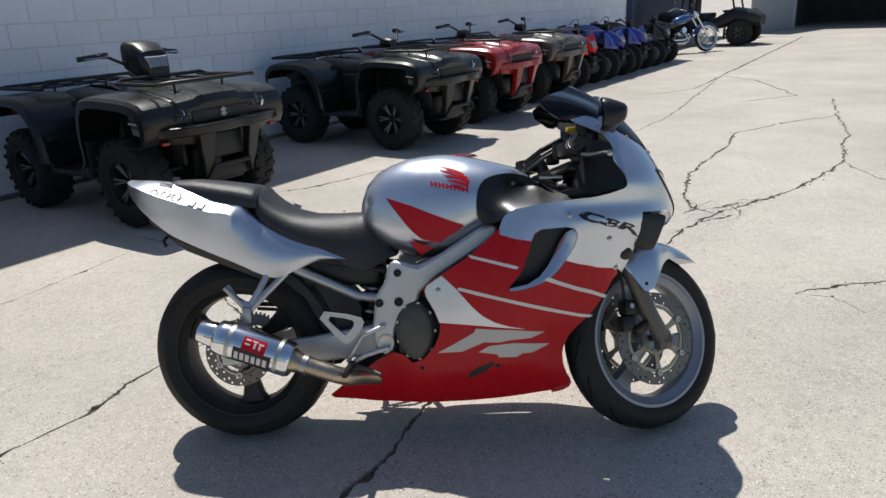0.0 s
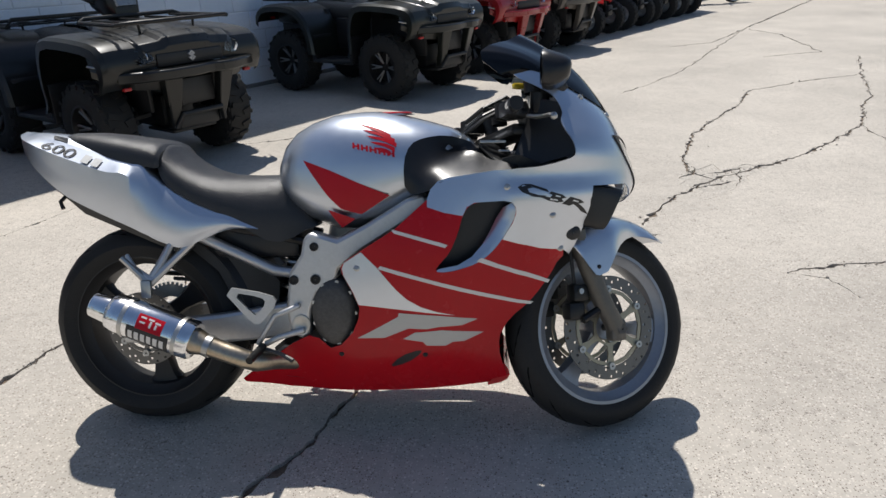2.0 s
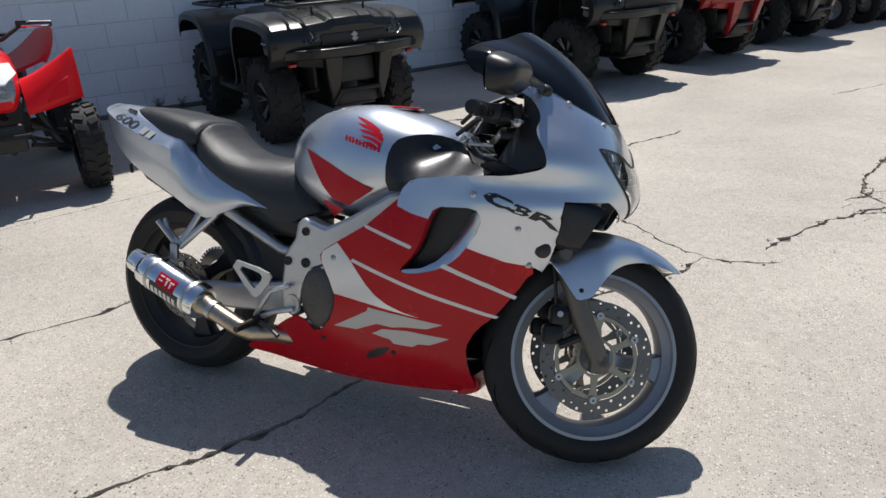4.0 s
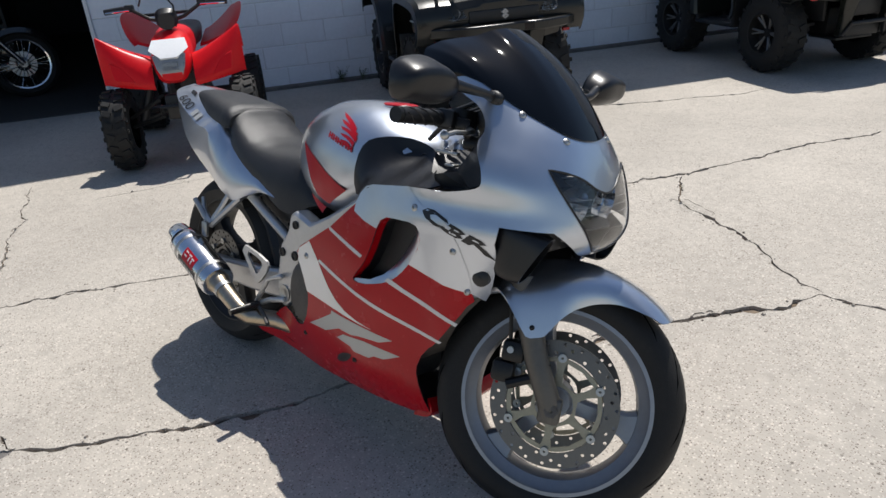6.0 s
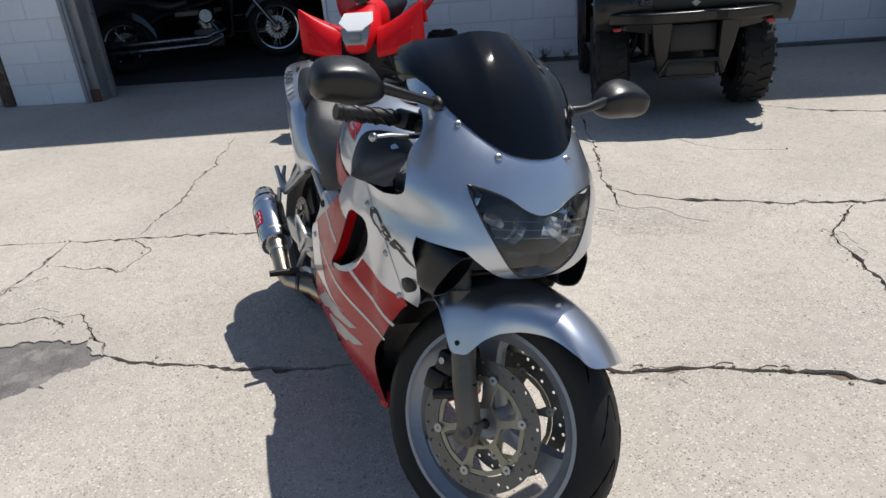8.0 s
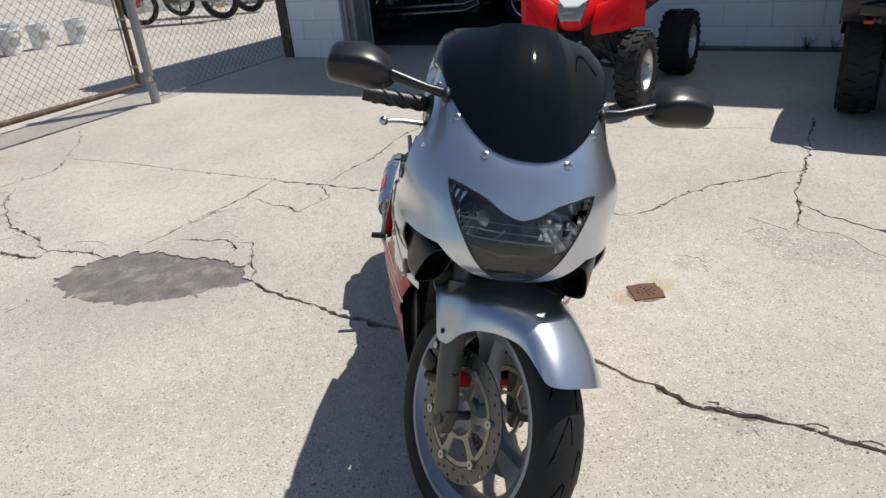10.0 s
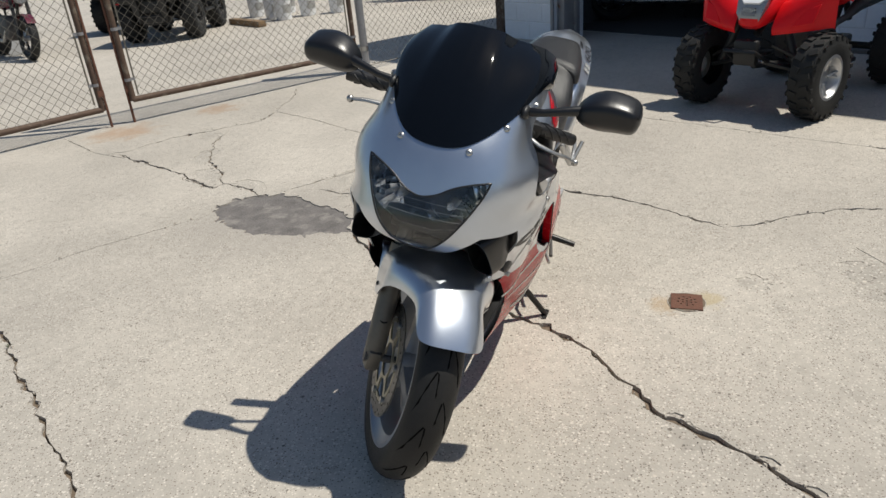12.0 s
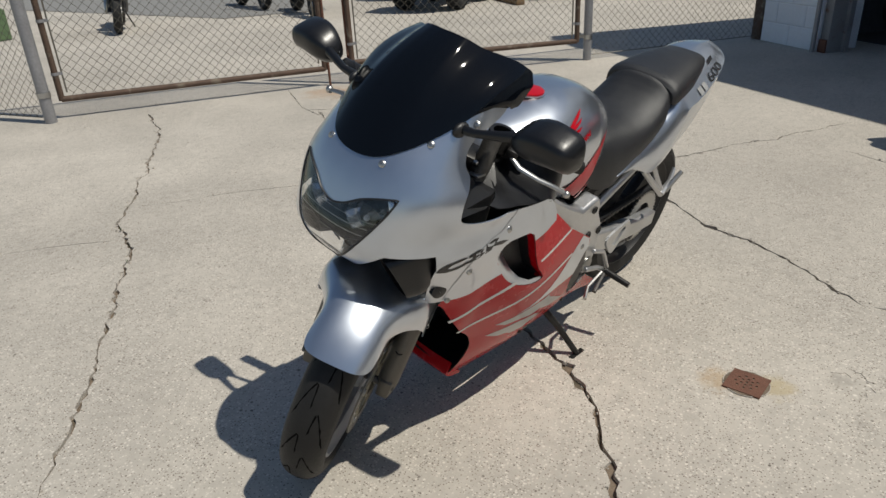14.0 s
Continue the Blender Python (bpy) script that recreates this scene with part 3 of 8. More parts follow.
def block_wall(name, label, m, s0, s1, rows, depth, single):
    """A wall of painted blocks; single(s, row) says which blocks are pieces of their own."""
    wall = thing(name, label, "wall", m, kind="structure")
    part("mortar_core", Geo().box(((s0 + s1) / 2, 0.002 + depth / 2, rows * BH / 2), (s1 - s0, depth, rows * BH)), MORTAR, wall, smooth=0)
    whole, kinds, rest = block_mesh(BL), {}, Geo()
    for r in range(rows):
        x = s0 - (BL / 2 if r % 2 else 0.0)
        while x < s1 - 0.02:
            a, b = max(x, s0), min(x + BL, s1)
            if b - a > 0.05:
                ln = round(b - a, 2)
                me = kinds.setdefault(ln, whole if ln == BL else block_mesh(b - a))
                dy = random.uniform(-0.0012, 0.0012)
                if single(a, r):
                    ob = new("block", me)
                    ob.parent = wall
                    ob.location = (a + 0.005, dy, r * BH + 0.005)
                else:
                    rest.add([(v.co.x + a + 0.005, v.co.y + dy, v.co.z + r * BH + 0.005) for v in me.vertices], [tuple(p.vertices) for p in me.polygons])
            x += BL
    if rest.v:
        tagged(part("block_courses", rest, BLOCK, wall, smooth=0), kind="stuff")
    return wall


block_wall("wall_north", "white painted concrete block wall", WALL, -1.15, 16.0, ROWS_H, 0.2, lambda s, r: s < 9.4 and r < 11)
block_wall("wall_pier", "white painted block pier beside the open garage bay", WALL @ pose(-4.22, -0.70, 0), 0.0, 0.80, ROWS_H, 0.45, lambda s, r: r < 9)


def flat(name, label, cat, geo, material, m=WALL, smooth=0):
    ob = part(name, geo, material, None, smooth=smooth)
    ob.matrix_world = m
    return tagged(ob, label, cat, kind="structure")


flat("roof", "flat roof edge over the block wall", "roof", Geo().prism([(-4.3, -.56), (1.75, 0.0), (16.2, -.02), (16.2, 8), (-4.3, 8)], lambda x, y, z: (x, y, z), 4.402, 4.62), MORTAR)
# bay surfaces, with the indoor shade put into their colour
flat("wall_garage_left", "side wall of the garage bay, its shade painted dark", "wall", Geo().box((-4.12, 3.9, 2.2), (0.2, 8.2, 4.4)), SHADEWALL)
flat("wall_garage_back", "back wall of the garage bay, its shade painted dark", "wall", Geo().box((5.9, 8.1, 2.2), (20.2, 0.2, 4.4)), SHADEWALL)
flat("wall_garage_right", "side wall of the garage bay, its shade painted dark", "wall", Geo().box((3.0, 4.1, 2.2), (0.2, 7.8, 4.4)), SHADEWALL)
flat("ceiling", "ceiling of the garage bay, its shade painted dark", "ceiling", Geo().box((-.6, 3.9, 3.15), (7.0, 8.2, 0.1)), SHADEWALL)
flat("floor", "concrete floor of the garage bay, its shade painted dark", "floor", Geo().box((-.6, 4.05, -0.02), (7.0, 8.0, 0.05)), SHADEFLOOR)
flat("lintel", "painted lintel over the garage opening", "lintel", Geo().prism([(-3.42, -.5), (-1.15, -.1), (-1.15, .1), (-3.42, -.3)], lambda x, y, z: (x, y, z), 2.9, 4.4), BLOCK)
jamb = thing("door_frame", "grey steel jamb and track of the garage door", "door frame", WALL, kind="structure")
part("jamb_channel", Geo().box((-3.36, -.60, 1.45), (0.10, 0.16, 2.9), bevel=0.006).box((-3.30, -.50, 1.45), (0.06, 0.05, 2.9)), STEELPOST, jamb)
part("track_pipe", Geo().tube([(-3.43, -.735, 0), (-3.43, -.735, 2.9)], 0.022, 10), STEELPOST, jamb)
part("kick_plate", Geo().box((-3.36, -.69, .06), (0.09, 0.02, .12), bevel=0.003), RUST, jamb)
part("corner_bead", Geo().box((-1.165, 0.08, 1.45), (0.03, 0.22, 2.9)), WHITEPL, jamb)
flat("corner_post", "dark weathered steel post at the pier's edge", "post", Geo().box((-4.30, -.66, 1.2), (0.13, 0.10, 2.4), bevel=0.008), RUSTYPIPE)

flat("footing", "dark grimy concrete footing along the foot of the wall", "footing", Geo().box((7.4, -.02, .012), (17.0, .08, .045), bevel=.008), mat("grimy footing", (0.15, 0.14, 0.13), 0.9, var=0.4, scale=5, bump=0.5))

# far end of the row: an open bay, a sheet-metal wall and a wide dark doorway
flat("wall_bay", "dark blue door frames of the far bay", "wall", Geo().box((16.1, .1, 2.2), (0.2, 0.5, 4.4)).box((20.8, 1.2, 2.2), (9.4, 0.2, 4.4)), mat("dark blue trim", (0.03, 0.045, 0.09), 0.5))
g = Geo()
for i in range(40):
    g.box((25.6 + i * .085, -1.0 - i * .0175, 1.6), (0.05, 0.05, 3.2))
g.prism([(25.6, -1.0), (29.0, -1.7), (29.0, -1.6), (25.6, -.9)], lambda x, y, z: (x, y, z), 0, 3.2)
flat("wall_sheet_metal", "corrugated pale blue sheet-metal wall", "wall", g, METALDOOR)
g = Geo().box((29.1, -1.72, 2.0), (0.25, 0.14, 4.0)).box((29.1, -7.0, 3.7), (0.25, 10.6, 0.9)).box((29.1, -14.0, 2.0), (0.25, 4.0, 4.0))
flat("wall_end", "end building with a wide open doorway", "wall", g, METALDOOR)
# near-black box whose colour gives the doorway its indoor shade
flat("wall_end_inside", "inside of the end building, its shade painted dark", "wall", Geo().box((36, -7, 2), (0.2, 16, 4.2)).box((32.5, -7, 4.05), (7.2, 16, .1)).box((32.5, -1.5, 2), (7, .1, 4)).box((32.5, -15, 2), (7, .1, 4)), SHADEWALL)

# ---- drain ----
drain = thing("floor_drain", "rusty square iron drain plate with holes, set in the concrete", "drain", pose(-0.060, 3.182, 0, 0, 0, 3))
g = Geo()
holes = [[(r * math.cos(radians(a)) + .0045 * math.cos(q), r * math.sin(radians(a)) + .0045 * math.sin(q)) for q in np.linspace(0, 2 * math.pi, 8, endpoint=False)]
         for r, k in ((.0, 1), (.016, 6), (.031, 9)) for a in np.linspace(0, 360, k, endpoint=False)]
vs, fs = cut_sheet([(-.054, -.054), (.054, -.054), (.054, .054), (-.054, .054)], holes, .02)
g.add([(x, y, .006) for x, y in vs], fs)
part("plate", g, RUST, drain, thick=0.005, smooth=0)
part("collar", Geo().lathe([(0.003, .067), (0.0032, .0), ], axis="z", n=24), CONCRETE, drain, smooth=0)
part("pit", Geo().lathe([(0.0034, .065), (0.0034, .0)], axis="z", n=16), CRACKDIRT, drain, smooth=0)


# ---- fence ----
def chain_link(length, z0, z1, pitch=0.074, r=0.0019):
    """Diagonal wires of a chain-link fabric in the x-z plane."""
    g = Geo()
    h = z1 - z0
    for sgn, off in ((1, .002), (-1, -.002)):
        x = -h
        while x < length + h:
            xa, za, xb, zb = (x, z0, x + h, z1) if sgn > 0 else (x + h, z0, x, z1)
            t0, t1 = 0.0, 1.0
            dx = xb - xa
            for lim, s in ((0.0, 1), (length, -1)):
                da, db = s * (xa - lim), s * (xb - lim)
                if da < 0 and db < 0:
                    t1 = -1
                elif da < 0:
                    t0 = max(t0, -da / (db - da))
                elif db < 0:
                    t1 = min(t1, da / (da - db))
            if t1 > t0:
                n = max(2, int((t1 - t0) * h / (pitch / 1.0) + 1))
                pts = []
                for i in range(n + 1):
                    t = t0 + (t1 - t0) * i / n
                    pts.append((xa + dx * t, off * (1 if i % 2 else -1), za + h * t))
                g.tube(pts, r, 3, cap=False)
            x += pitch
    return g


def span(a, b, z=0.0):
    """The pose whose x axis runs on the ground from a to b, and the distance."""
    d = Vector((b[0] - a[0], b[1] - a[1]))
    return pose(a[0], a[1], z, 0, 0, math.degrees(math.atan2(d.y, d.x))), d.length


def gate_leaf(a, b, z0, rod):
    m, ln = span(a, b)
    gate = thing("chain_link_gate", "chain-link gate leaf on a rusty pipe frame", "gate", m, group="gate leaves")
    part("bottom_rail", Geo().tube([(0, 0, z0), (ln, 0, z0)], .024, 10), RUSTYPIPE, gate)
    part("top_rail", Geo().tube([(0, 0, 1.85), (ln, 0, 1.85)], .022, 10), RUSTYPIPE, gate)
    for x in (0, ln):
        part("upright", Geo().tube([(x, 0, z0 - .01), (x, 0, 1.87)], .024, 10), RUSTYPIPE, gate)
        part("tension_bar", Geo().box((x + (.05 if x == 0 else -.05), 0, (z0 + 1.85) / 2), (.012, .006, 1.6)), WIRE, gate)
        for z in (.35, .75, 1.15, 1.55):
            part("band_clamp", Geo().lathe([(-.012, .029), (.012, .029)], (x, 0, z), "z", 12).box((x + (.04 if x == 0 else -.04), 0, z), (.03, .012, .024)), STEELPOST, gate)
    tagged(part("wire_mesh", chain_link(ln - .09, z0 + .02, 1.84), WIRE, gate, m=pose(.045, 0, 0), smooth=0), kind="stuff")
    if rod:
        part("drop_rod", Geo().tube([(ln + .03, -.02, 0.0), (ln + .03, -.02, 1.1)], .011, 8).box((ln + .015, -.01, .28), (.05, .04, .05)), RUST, gate)
    return gate


gate_leaf((-4.13, -.10), (-2.27, -1.24), .187, True)
gate_leaf((-.15, -2.32), (-2.08, -1.40), .15, True)


def fence_post(x, y, r=.04, tilt=0.0):
    post = thing("fence_post", "grey painted steel gate post with hinge clamps", "post", pose(x, y, 0, tilt, 0, 0), group="gate posts")
    part("pole", Geo().tube([(0, 0, -.02), (0, 0, 2.0)], r, 14), STEELPOST, post)
    part("cap", Geo().ball((0, 0, 2.0), r * 1.1, n=6), STEELPOST, post)
    for z in (.22, 1.5):
        part("hinge_clamp", Geo().lathe([(-.02, r + .006), (.02, r + .006)], (0, 0, z), "z", 14).box((.0, -.06, z), (.03, .09, .03)).cyl((0, -.09, z - .03), (0, -.09, z + .03), .012, 8), STEEL, post)
    return post


fence_post(-4.226, -.04)
fence_post(-.01, -2.26, .045)


def fence_run(a, b):
    m, ln = span(a, b)
    run = thing("chain_link_fence", "chain-link fence panel with thin top rail", "fence", m)
    tagged(part("wire_mesh", chain_link(ln, .04, 1.85), WIRE, run, smooth=0), kind="stuff")
    part("top_rail", Geo().tube([(0, 0, 1.86), (ln, 0, 1.86)], .02, 8), STEELPOST, run)
    part("bottom_wire", Geo().tube([(0, 0, .045), (ln, 0, .045)], .004, 5), WIRE, run)
    return run


fence_run((-4.27, -.02), (-6.02, .90))
fence_run((0.03, -2.30), (1.6, -6.2))

# far lawn and road
g = Geo().add([(-60, -22, .012), (-22.5, -9.5, .012), (-19.5, 2.0, .012), (-60, 20, .012)], [(0, 1, 2, 3)]).add([(-3.2, -14, .012), (-1.6, -8.3, .012), (1.0, -7.4, .012), (6, -7, .012), (6, -30, .012), (-6, -30, .012)], [(0, 1, 2, 3, 4, 5)])
tagged(part("lawn", g, GRASS, None, smooth=0), "dry green grass beyond the yard", "grass", kind="stuff")
g = Geo().add([(-22.4, -9.4, .008), (-13.5, -3.5, .008), (-13.2, 3, .008), (-19.6, 3, .008)], [(0, 1, 2, 3)]).add([(-16, -22, .008), (-6, -6.4, .008), (-4.5, -7.2, .008), (-3.3, -14, .008), (-8, -26, .008)], [(0, 1, 2, 3, 4)])
tagged(part("road", g, mat("old asphalt", (0.22, 0.215, 0.205), 0.9, var=0.12, scale=3, bump=0.4), None, smooth=0), "grey worn asphalt beyond the fence", "road", kind="structure")


# ---- the motorcycle: x forward, y left, z up, leaning on its stand ----
SILVER = mat("silver metallic paint", (0.56, 0.60, 0.66), 0.31, metal=0.93, var=0.03, scale=3, coat=1.0, rvar=0.02)
RED = mat("red paint", (0.42, 0.003, 0.009), 0.27, var=0.06, scale=3, coat=0.10, rvar=0.02, spec=0.22)
DECALRED = mat("red decal", (0.45, 0.004, 0.014), 0.36, var=0.04, scale=3, coat=0.10, spec=0.22)
DECALWHITE = mat("pale decal", (0.66, 0.64, 0.61), 0.4, var=0.04, scale=4, coat=0.3)
DECALGREY = mat("grey decal", (0.42, 0.42, 0.41), 0.4, metal=0.3, var=0.04, scale=4, coat=0.3)
DECALBLACK = mat("black decal", (0.012, 0.012, 0.014), 0.4, var=0.1, scale=4)
LEATHER = mat("black seat vinyl", (0.022, 0.022, 0.023), 0.40, var=0.15, scale=7, bump=0.35, bscale=420)
SMOKE = mat("smoked screen", (0.003, 0.004, 0.006), 0.045, var=0.1, scale=4, rvar=0.01, spec=0.28)
RIMGREY = mat("grey wheel paint", (0.30, 0.315, 0.345), 0.36, metal=0.5, var=0.08, scale=8, stain=(0.22, 0.21, 0.20), stain_at=0.64, stain_scale=9)
RIMDARK = mat("dark wheel paint", (0.018, 0.017, 0.017), 0.5, metal=0.1, var=0.15, scale=8)
FORKGREY = mat("fork slider", (0.13, 0.12, 0.105), 0.45, metal=0.5, var=0.12, scale=9)
ROTOR = mat("brake rotor steel", (0.17, 0.162, 0.15), 0.42, metal=0.85, var=0.12, scale=16)
CANSTEEL = mat("muffler aluminium", (0.80, 0.81, 0.83), 0.14, metal=1.0, var=0.06, scale=8, rvar=0.05)
REFLECTOR = mat("lamp reflector", (0.86, 0.88, 0.91), 0.16, metal=1.0, var=0.04)
LAMPGREY = mat("lamp housing", (0.045, 0.047, 0.052), 0.45, metal=0.2, var=0.2, scale=30)
SNOUT = mat("satin black plastic", (0.007, 0.007, 0.008), 0.34, var=0.15, scale=9, rvar=0.04, bump=0.05, bscale=350)
SMOKELENS = glass_mat("lamp lens", (0.86, 0.88, 0.90), 0.015)
LAMPPLATE = mat("silver lamp plate", (0.30, 0.31, 0.32), 0.3, metal=0.4, var=0.08)
ROADTYRE = mat("road tyre rubber", (0.020, 0.0195, 0.019), 0.58, var=0.22, scale=9, bump=0.2, bscale=220, spec=0.25, stain=(0.035, 0.032, 0.030), stain_at=0.62, stain_scale=8)
# near black, for the shade inside the tread grooves
GROOVESHADE = mat("groove shade black", (0.003, 0.003, 0.003), 0.95, var=0.1, scale=9, spec=0.05)
CARRIER = mat("dull gold alloy", (0.36, 0.33, 0.25), 0.45, metal=0.8, var=0.15, scale=14)

BIKE = Matrix.Translation((0.21, 2.435, 0)) @ pose(0, 0, 0, 0, 0, -0.15) @ pose(0, 0, 0.002, -13.1, 0, 0)
bike = thing("motorcycle", "silver and red sport motorcycle leaning on its side stand", "motorcycle", BIKE)

# the steered parts turn about the head's axis
RAKE = radians(24)
AXLE_F, AXLE_R = Vector((0.680, 0, 0.291)), Vector((-0.650, 0, 0.299))
HEAD = Vector((0.680 + 0.089, 0, 0))
AXIS = Vector((-math.sin(RAKE), 0, math.cos(RAKE)))
STEER = Matrix.Translation(HEAD) @ Matrix.Rotation(radians(29), 4, AXIS) @ Matrix.Translation(-HEAD)
MIRR = Matrix.Diagonal((1, -1, 1, 1))


class Tps:
    """A smooth surface through scattered heights (x, y, value)."""

    def __init__(self, pts):
        a = np.array(pts, float)
        self.p, k = a[:, :2], len(a)
        d = np.sqrt(((self.p[:, None] - self.p[None]) ** 2).sum(2))
        q = np.concatenate([np.ones((k, 1)), self.p], 1)
        m = np.block([[self.kern(d) + 1e-5 * np.eye(k), q], [q.T, np.zeros((3, 3))]])
        s = np.linalg.solve(m, np.concatenate([a[:, 2], np.zeros(3)]))
        self.w, self.c = s[:k], s[k:]

    @staticmethod
    def kern(d):
        return np.where(d > 1e-9, d * d * np.log(np.maximum(d, 1e-9)), 0)

    def __call__(self, x, y):
        d = np.sqrt((self.p[:, 0] - x) ** 2 + (self.p[:, 1] - y) ** 2)
        return float(self.kern(d) @ self.w + self.c[0] + self.c[1] * x + self.c[2] * y)


def lerp_table(tab, x, col=1):
    xs = [r[0] for r in tab]
    return float(np.interp(x, xs, [r[col] for r in tab]))


# half width of the fairing over the side view
SIDE = Tps([(.43, .752, .231), (.44, .665, .238), (.19, .27, .198), (.02, .52, .232),
            (.23, .735, .225), (.40, .34, .178), (.40, .18, .132), (.10, .145, .122), (.27, .155, .126), (-.04, .145, .122),
            (-.32, .17, .140), (-.24, .25, .158), (.1, .10, .09), (.4, .12, .095), (-.3, .12, .10), (.2, .6, .245), (.3, .5, .245), (.0, .35, .215), (-.1, .33, .20), (.44, .60, .226), (.44, .705, .243), (.32, .705, .240),
            (.44, .80, .243), (.44, .845, .236), (.44, .885, .214), (.44, .925, .197), (.44, .98, .186), (.44, 1.02, .178), (.1, .35, .218), (.25, .35, .215), (-.2, .28, .165)])
UC, NOSE_N = 0.44, 2.5
NOSE = [(.52, .60), (.60, .665), (.645, .706), (.68, .746), (.715, .760), (.75, .757), (.79, .742), (.86, .710), (.91, .676), (.96, .622), (1.0, .575), (1.05, .515)]
NOSE = [tuple(.5 * (2 * b + (c - a) * k + (2 * a - 5 * b + 4 * c - d) * k * k + (3 * b - a - 3 * c + d) * k ** 3)) for a, b, c, d in
        (np.array(NOSE)[[max(0, i - 1), i, i + 1, min(len(NOSE) - 1, i + 2)]] for i in range(len(NOSE) - 1)) for k in np.linspace(0, .9, 10)] + [NOSE[-1]]
NOSE_LEN = 0.30      # length in the flat plan of a quarter turn round the nose


def skin(p, w, out=0.0):
    """Right-hand skin of the fairing: p runs forward along it, and past UC round the nose."""
    if p <= UC:
        return Vector((p, -SIDE(p, w) - out, w))
    b, f = SIDE(UC, w), lerp_table(NOSE, w)
    th = min(1.0, (p - UC) / NOSE_LEN) * math.pi / 2
    e = 2 / NOSE_N
    s, c = max(0.0, math.sin(th)), max(0.0, math.cos(th))
    return Vector((UC + (f - UC + out) * s ** e, -(b + out) * c ** e, w))


def p_side(u, w):
    if u <= UC:
        return (u, w)
    r = min(1.0, (u - UC) / (lerp_table(NOSE, w) - UC))
    return (UC + NOSE_LEN * math.asin(r ** (NOSE_N / 2)) / (math.pi / 2), w)


def p_front(v, w):
    r = min(1.0, abs(v) / SIDE(UC, w))
    return (UC + NOSE_LEN * math.acos(r ** (NOSE_N / 2)) / (math.pi / 2), w)


def sheet(name, poly, material, parent, fn, holes=(), step=0.014, thick=0.003, label="", both=True, weld=False, left_only=False):
    """A panel that follows fn over a flat outline, on both sides of the bike."""
    vs, fs = cut_sheet(poly, holes, step)
    right = [fn(x, y) for x, y in vs]
    out = []
    if weld:
        g = Geo().add(right, fs)
        g.add([(p[0], -p[1], p[2]) for p in right], [f[::-1] for f in fs])
        me = bpy.data.meshes.new(name)
        me.from_pydata(g.v, [], g.f)
        bm = bmesh.new()
        bm.from_mesh(me)
        bmesh.ops.remove_doubles(bm, verts=bm.verts, dist=0.0008)
        bmesh.ops.recalc_face_normals(bm, faces=bm.faces)
        bm.normal_update()
        for e in bm.edges:
            e.smooth = not e.is_boundary
        bm.to_mesh(me)
        bm.free()
        me.polygons.foreach_set("use_smooth", [True] * len(me.polygons))
        return part(name, me, material, parent, label, thick=thick)
    for s in ((1, -1) if both else ((-1,) if left_only else (1,))):
        g = Geo()
        g.add([(p[0], p[1] * s, p[2]) for p in right], [f if s > 0 else f[::-1] for f in fs])
        me = bpy.data.meshes.new(name)
        me.from_pydata(g.v, [], g.f)
        bm = bmesh.new()
        bm.from_mesh(me)
        bmesh.ops.recalc_face_normals(bm, faces=bm.faces)
        tot = sum((f.normal.y * f.calc_area() for f in bm.faces))
        if (tot > 0) == (s > 0):
            bmesh.ops.reverse_faces(bm, faces=bm.faces)
        for e in bm.edges:
            e.smooth = not e.is_boundary
        bm.to_mesh(me)
        bm.free()
        me.polygons.foreach_set("use_smooth", [True] * len(me.polygons))
        out.append(part(name, me, material, parent, label, thick=thick))
    return out


def bolt(parent, at, out, r=0.008, material=STEEL):
    """A small domed screw whose head looks along out."""
    q = Vector(out).to_track_quat("Z", "Y").to_matrix().to_4x4()
    g = Geo().lathe([(-.004, r), (.001, r), (.003, r * .7), (.0035, r * .35), (.0015, r * .3), (.0015, .0002)], axis="z", n=12, m=Matrix.Translation(at) @ q)
    return part("bolt", g, material, parent)


# ---- wheels ----
def tyre_geo(c, R, half, rim, grooves=None):
    prof = []
    for i in range(17):
        a = -1 + 2 * i / 16
        prof.append((a * half, R - (R - rim - .02) * (abs(a) ** 2.6) * 0.62))
    prof = [(-half * .80, rim - .004), (-half * .93, rim + .014), (-half, rim + .035)] + prof[1:-1] + [(half, rim + .035), (half * .93, rim + .014), (half * .80, rim - .004)]
    return Geo().lathe(prof, c, "y", 120)


def tyre_grooves(c, R, half, rim, n):
    """Hairpin tread grooves, their shade painted as near-black tubes half sunk in the crown: one limb near the middle,
    the other sweeping to the shoulder.
    """
    g = Geo()
    path = [(.86, -.40), (.70, -.27), (.52, -.13), (.34, -.035), (.25, .0), (.19, -.012), (.16, -.06), (.13, -.17), (.07, -.31)]
    for k in range(n):
        for s in (1, -1):
            ang0 = 2 * math.pi * (k + (0.5 if s < 0 else 0)) / n
            pts = []
            for a, q in path:
                r = R - (R - rim - .02) * (a ** 2.6) * 0.62 - .0020
                pts.append((c[0] + r * math.cos(ang0 + q), c[1] + a * s * half, c[2] + r * math.sin(ang0 + q)))
            g.tube(pts, [.0012] + [.0031] * 7 + [.0012], 5)
    return g


def rim_geo(c, rim, half):
    """Wheel rim: barrel with two raised lips."""
    return Geo().lathe([(-half, rim + .004), (-half, rim - .010), (-half * .82, rim - .016), (-half * .62, rim - .034), (0, rim - .040), (half * .62, rim - .034),
                        (half * .82, rim - .016), (half, rim - .010), (half, rim + .004), (half * .86, rim - .003), (0, rim - .022), (-half * .86, rim - .003)], c, "y", 72, closed=True)


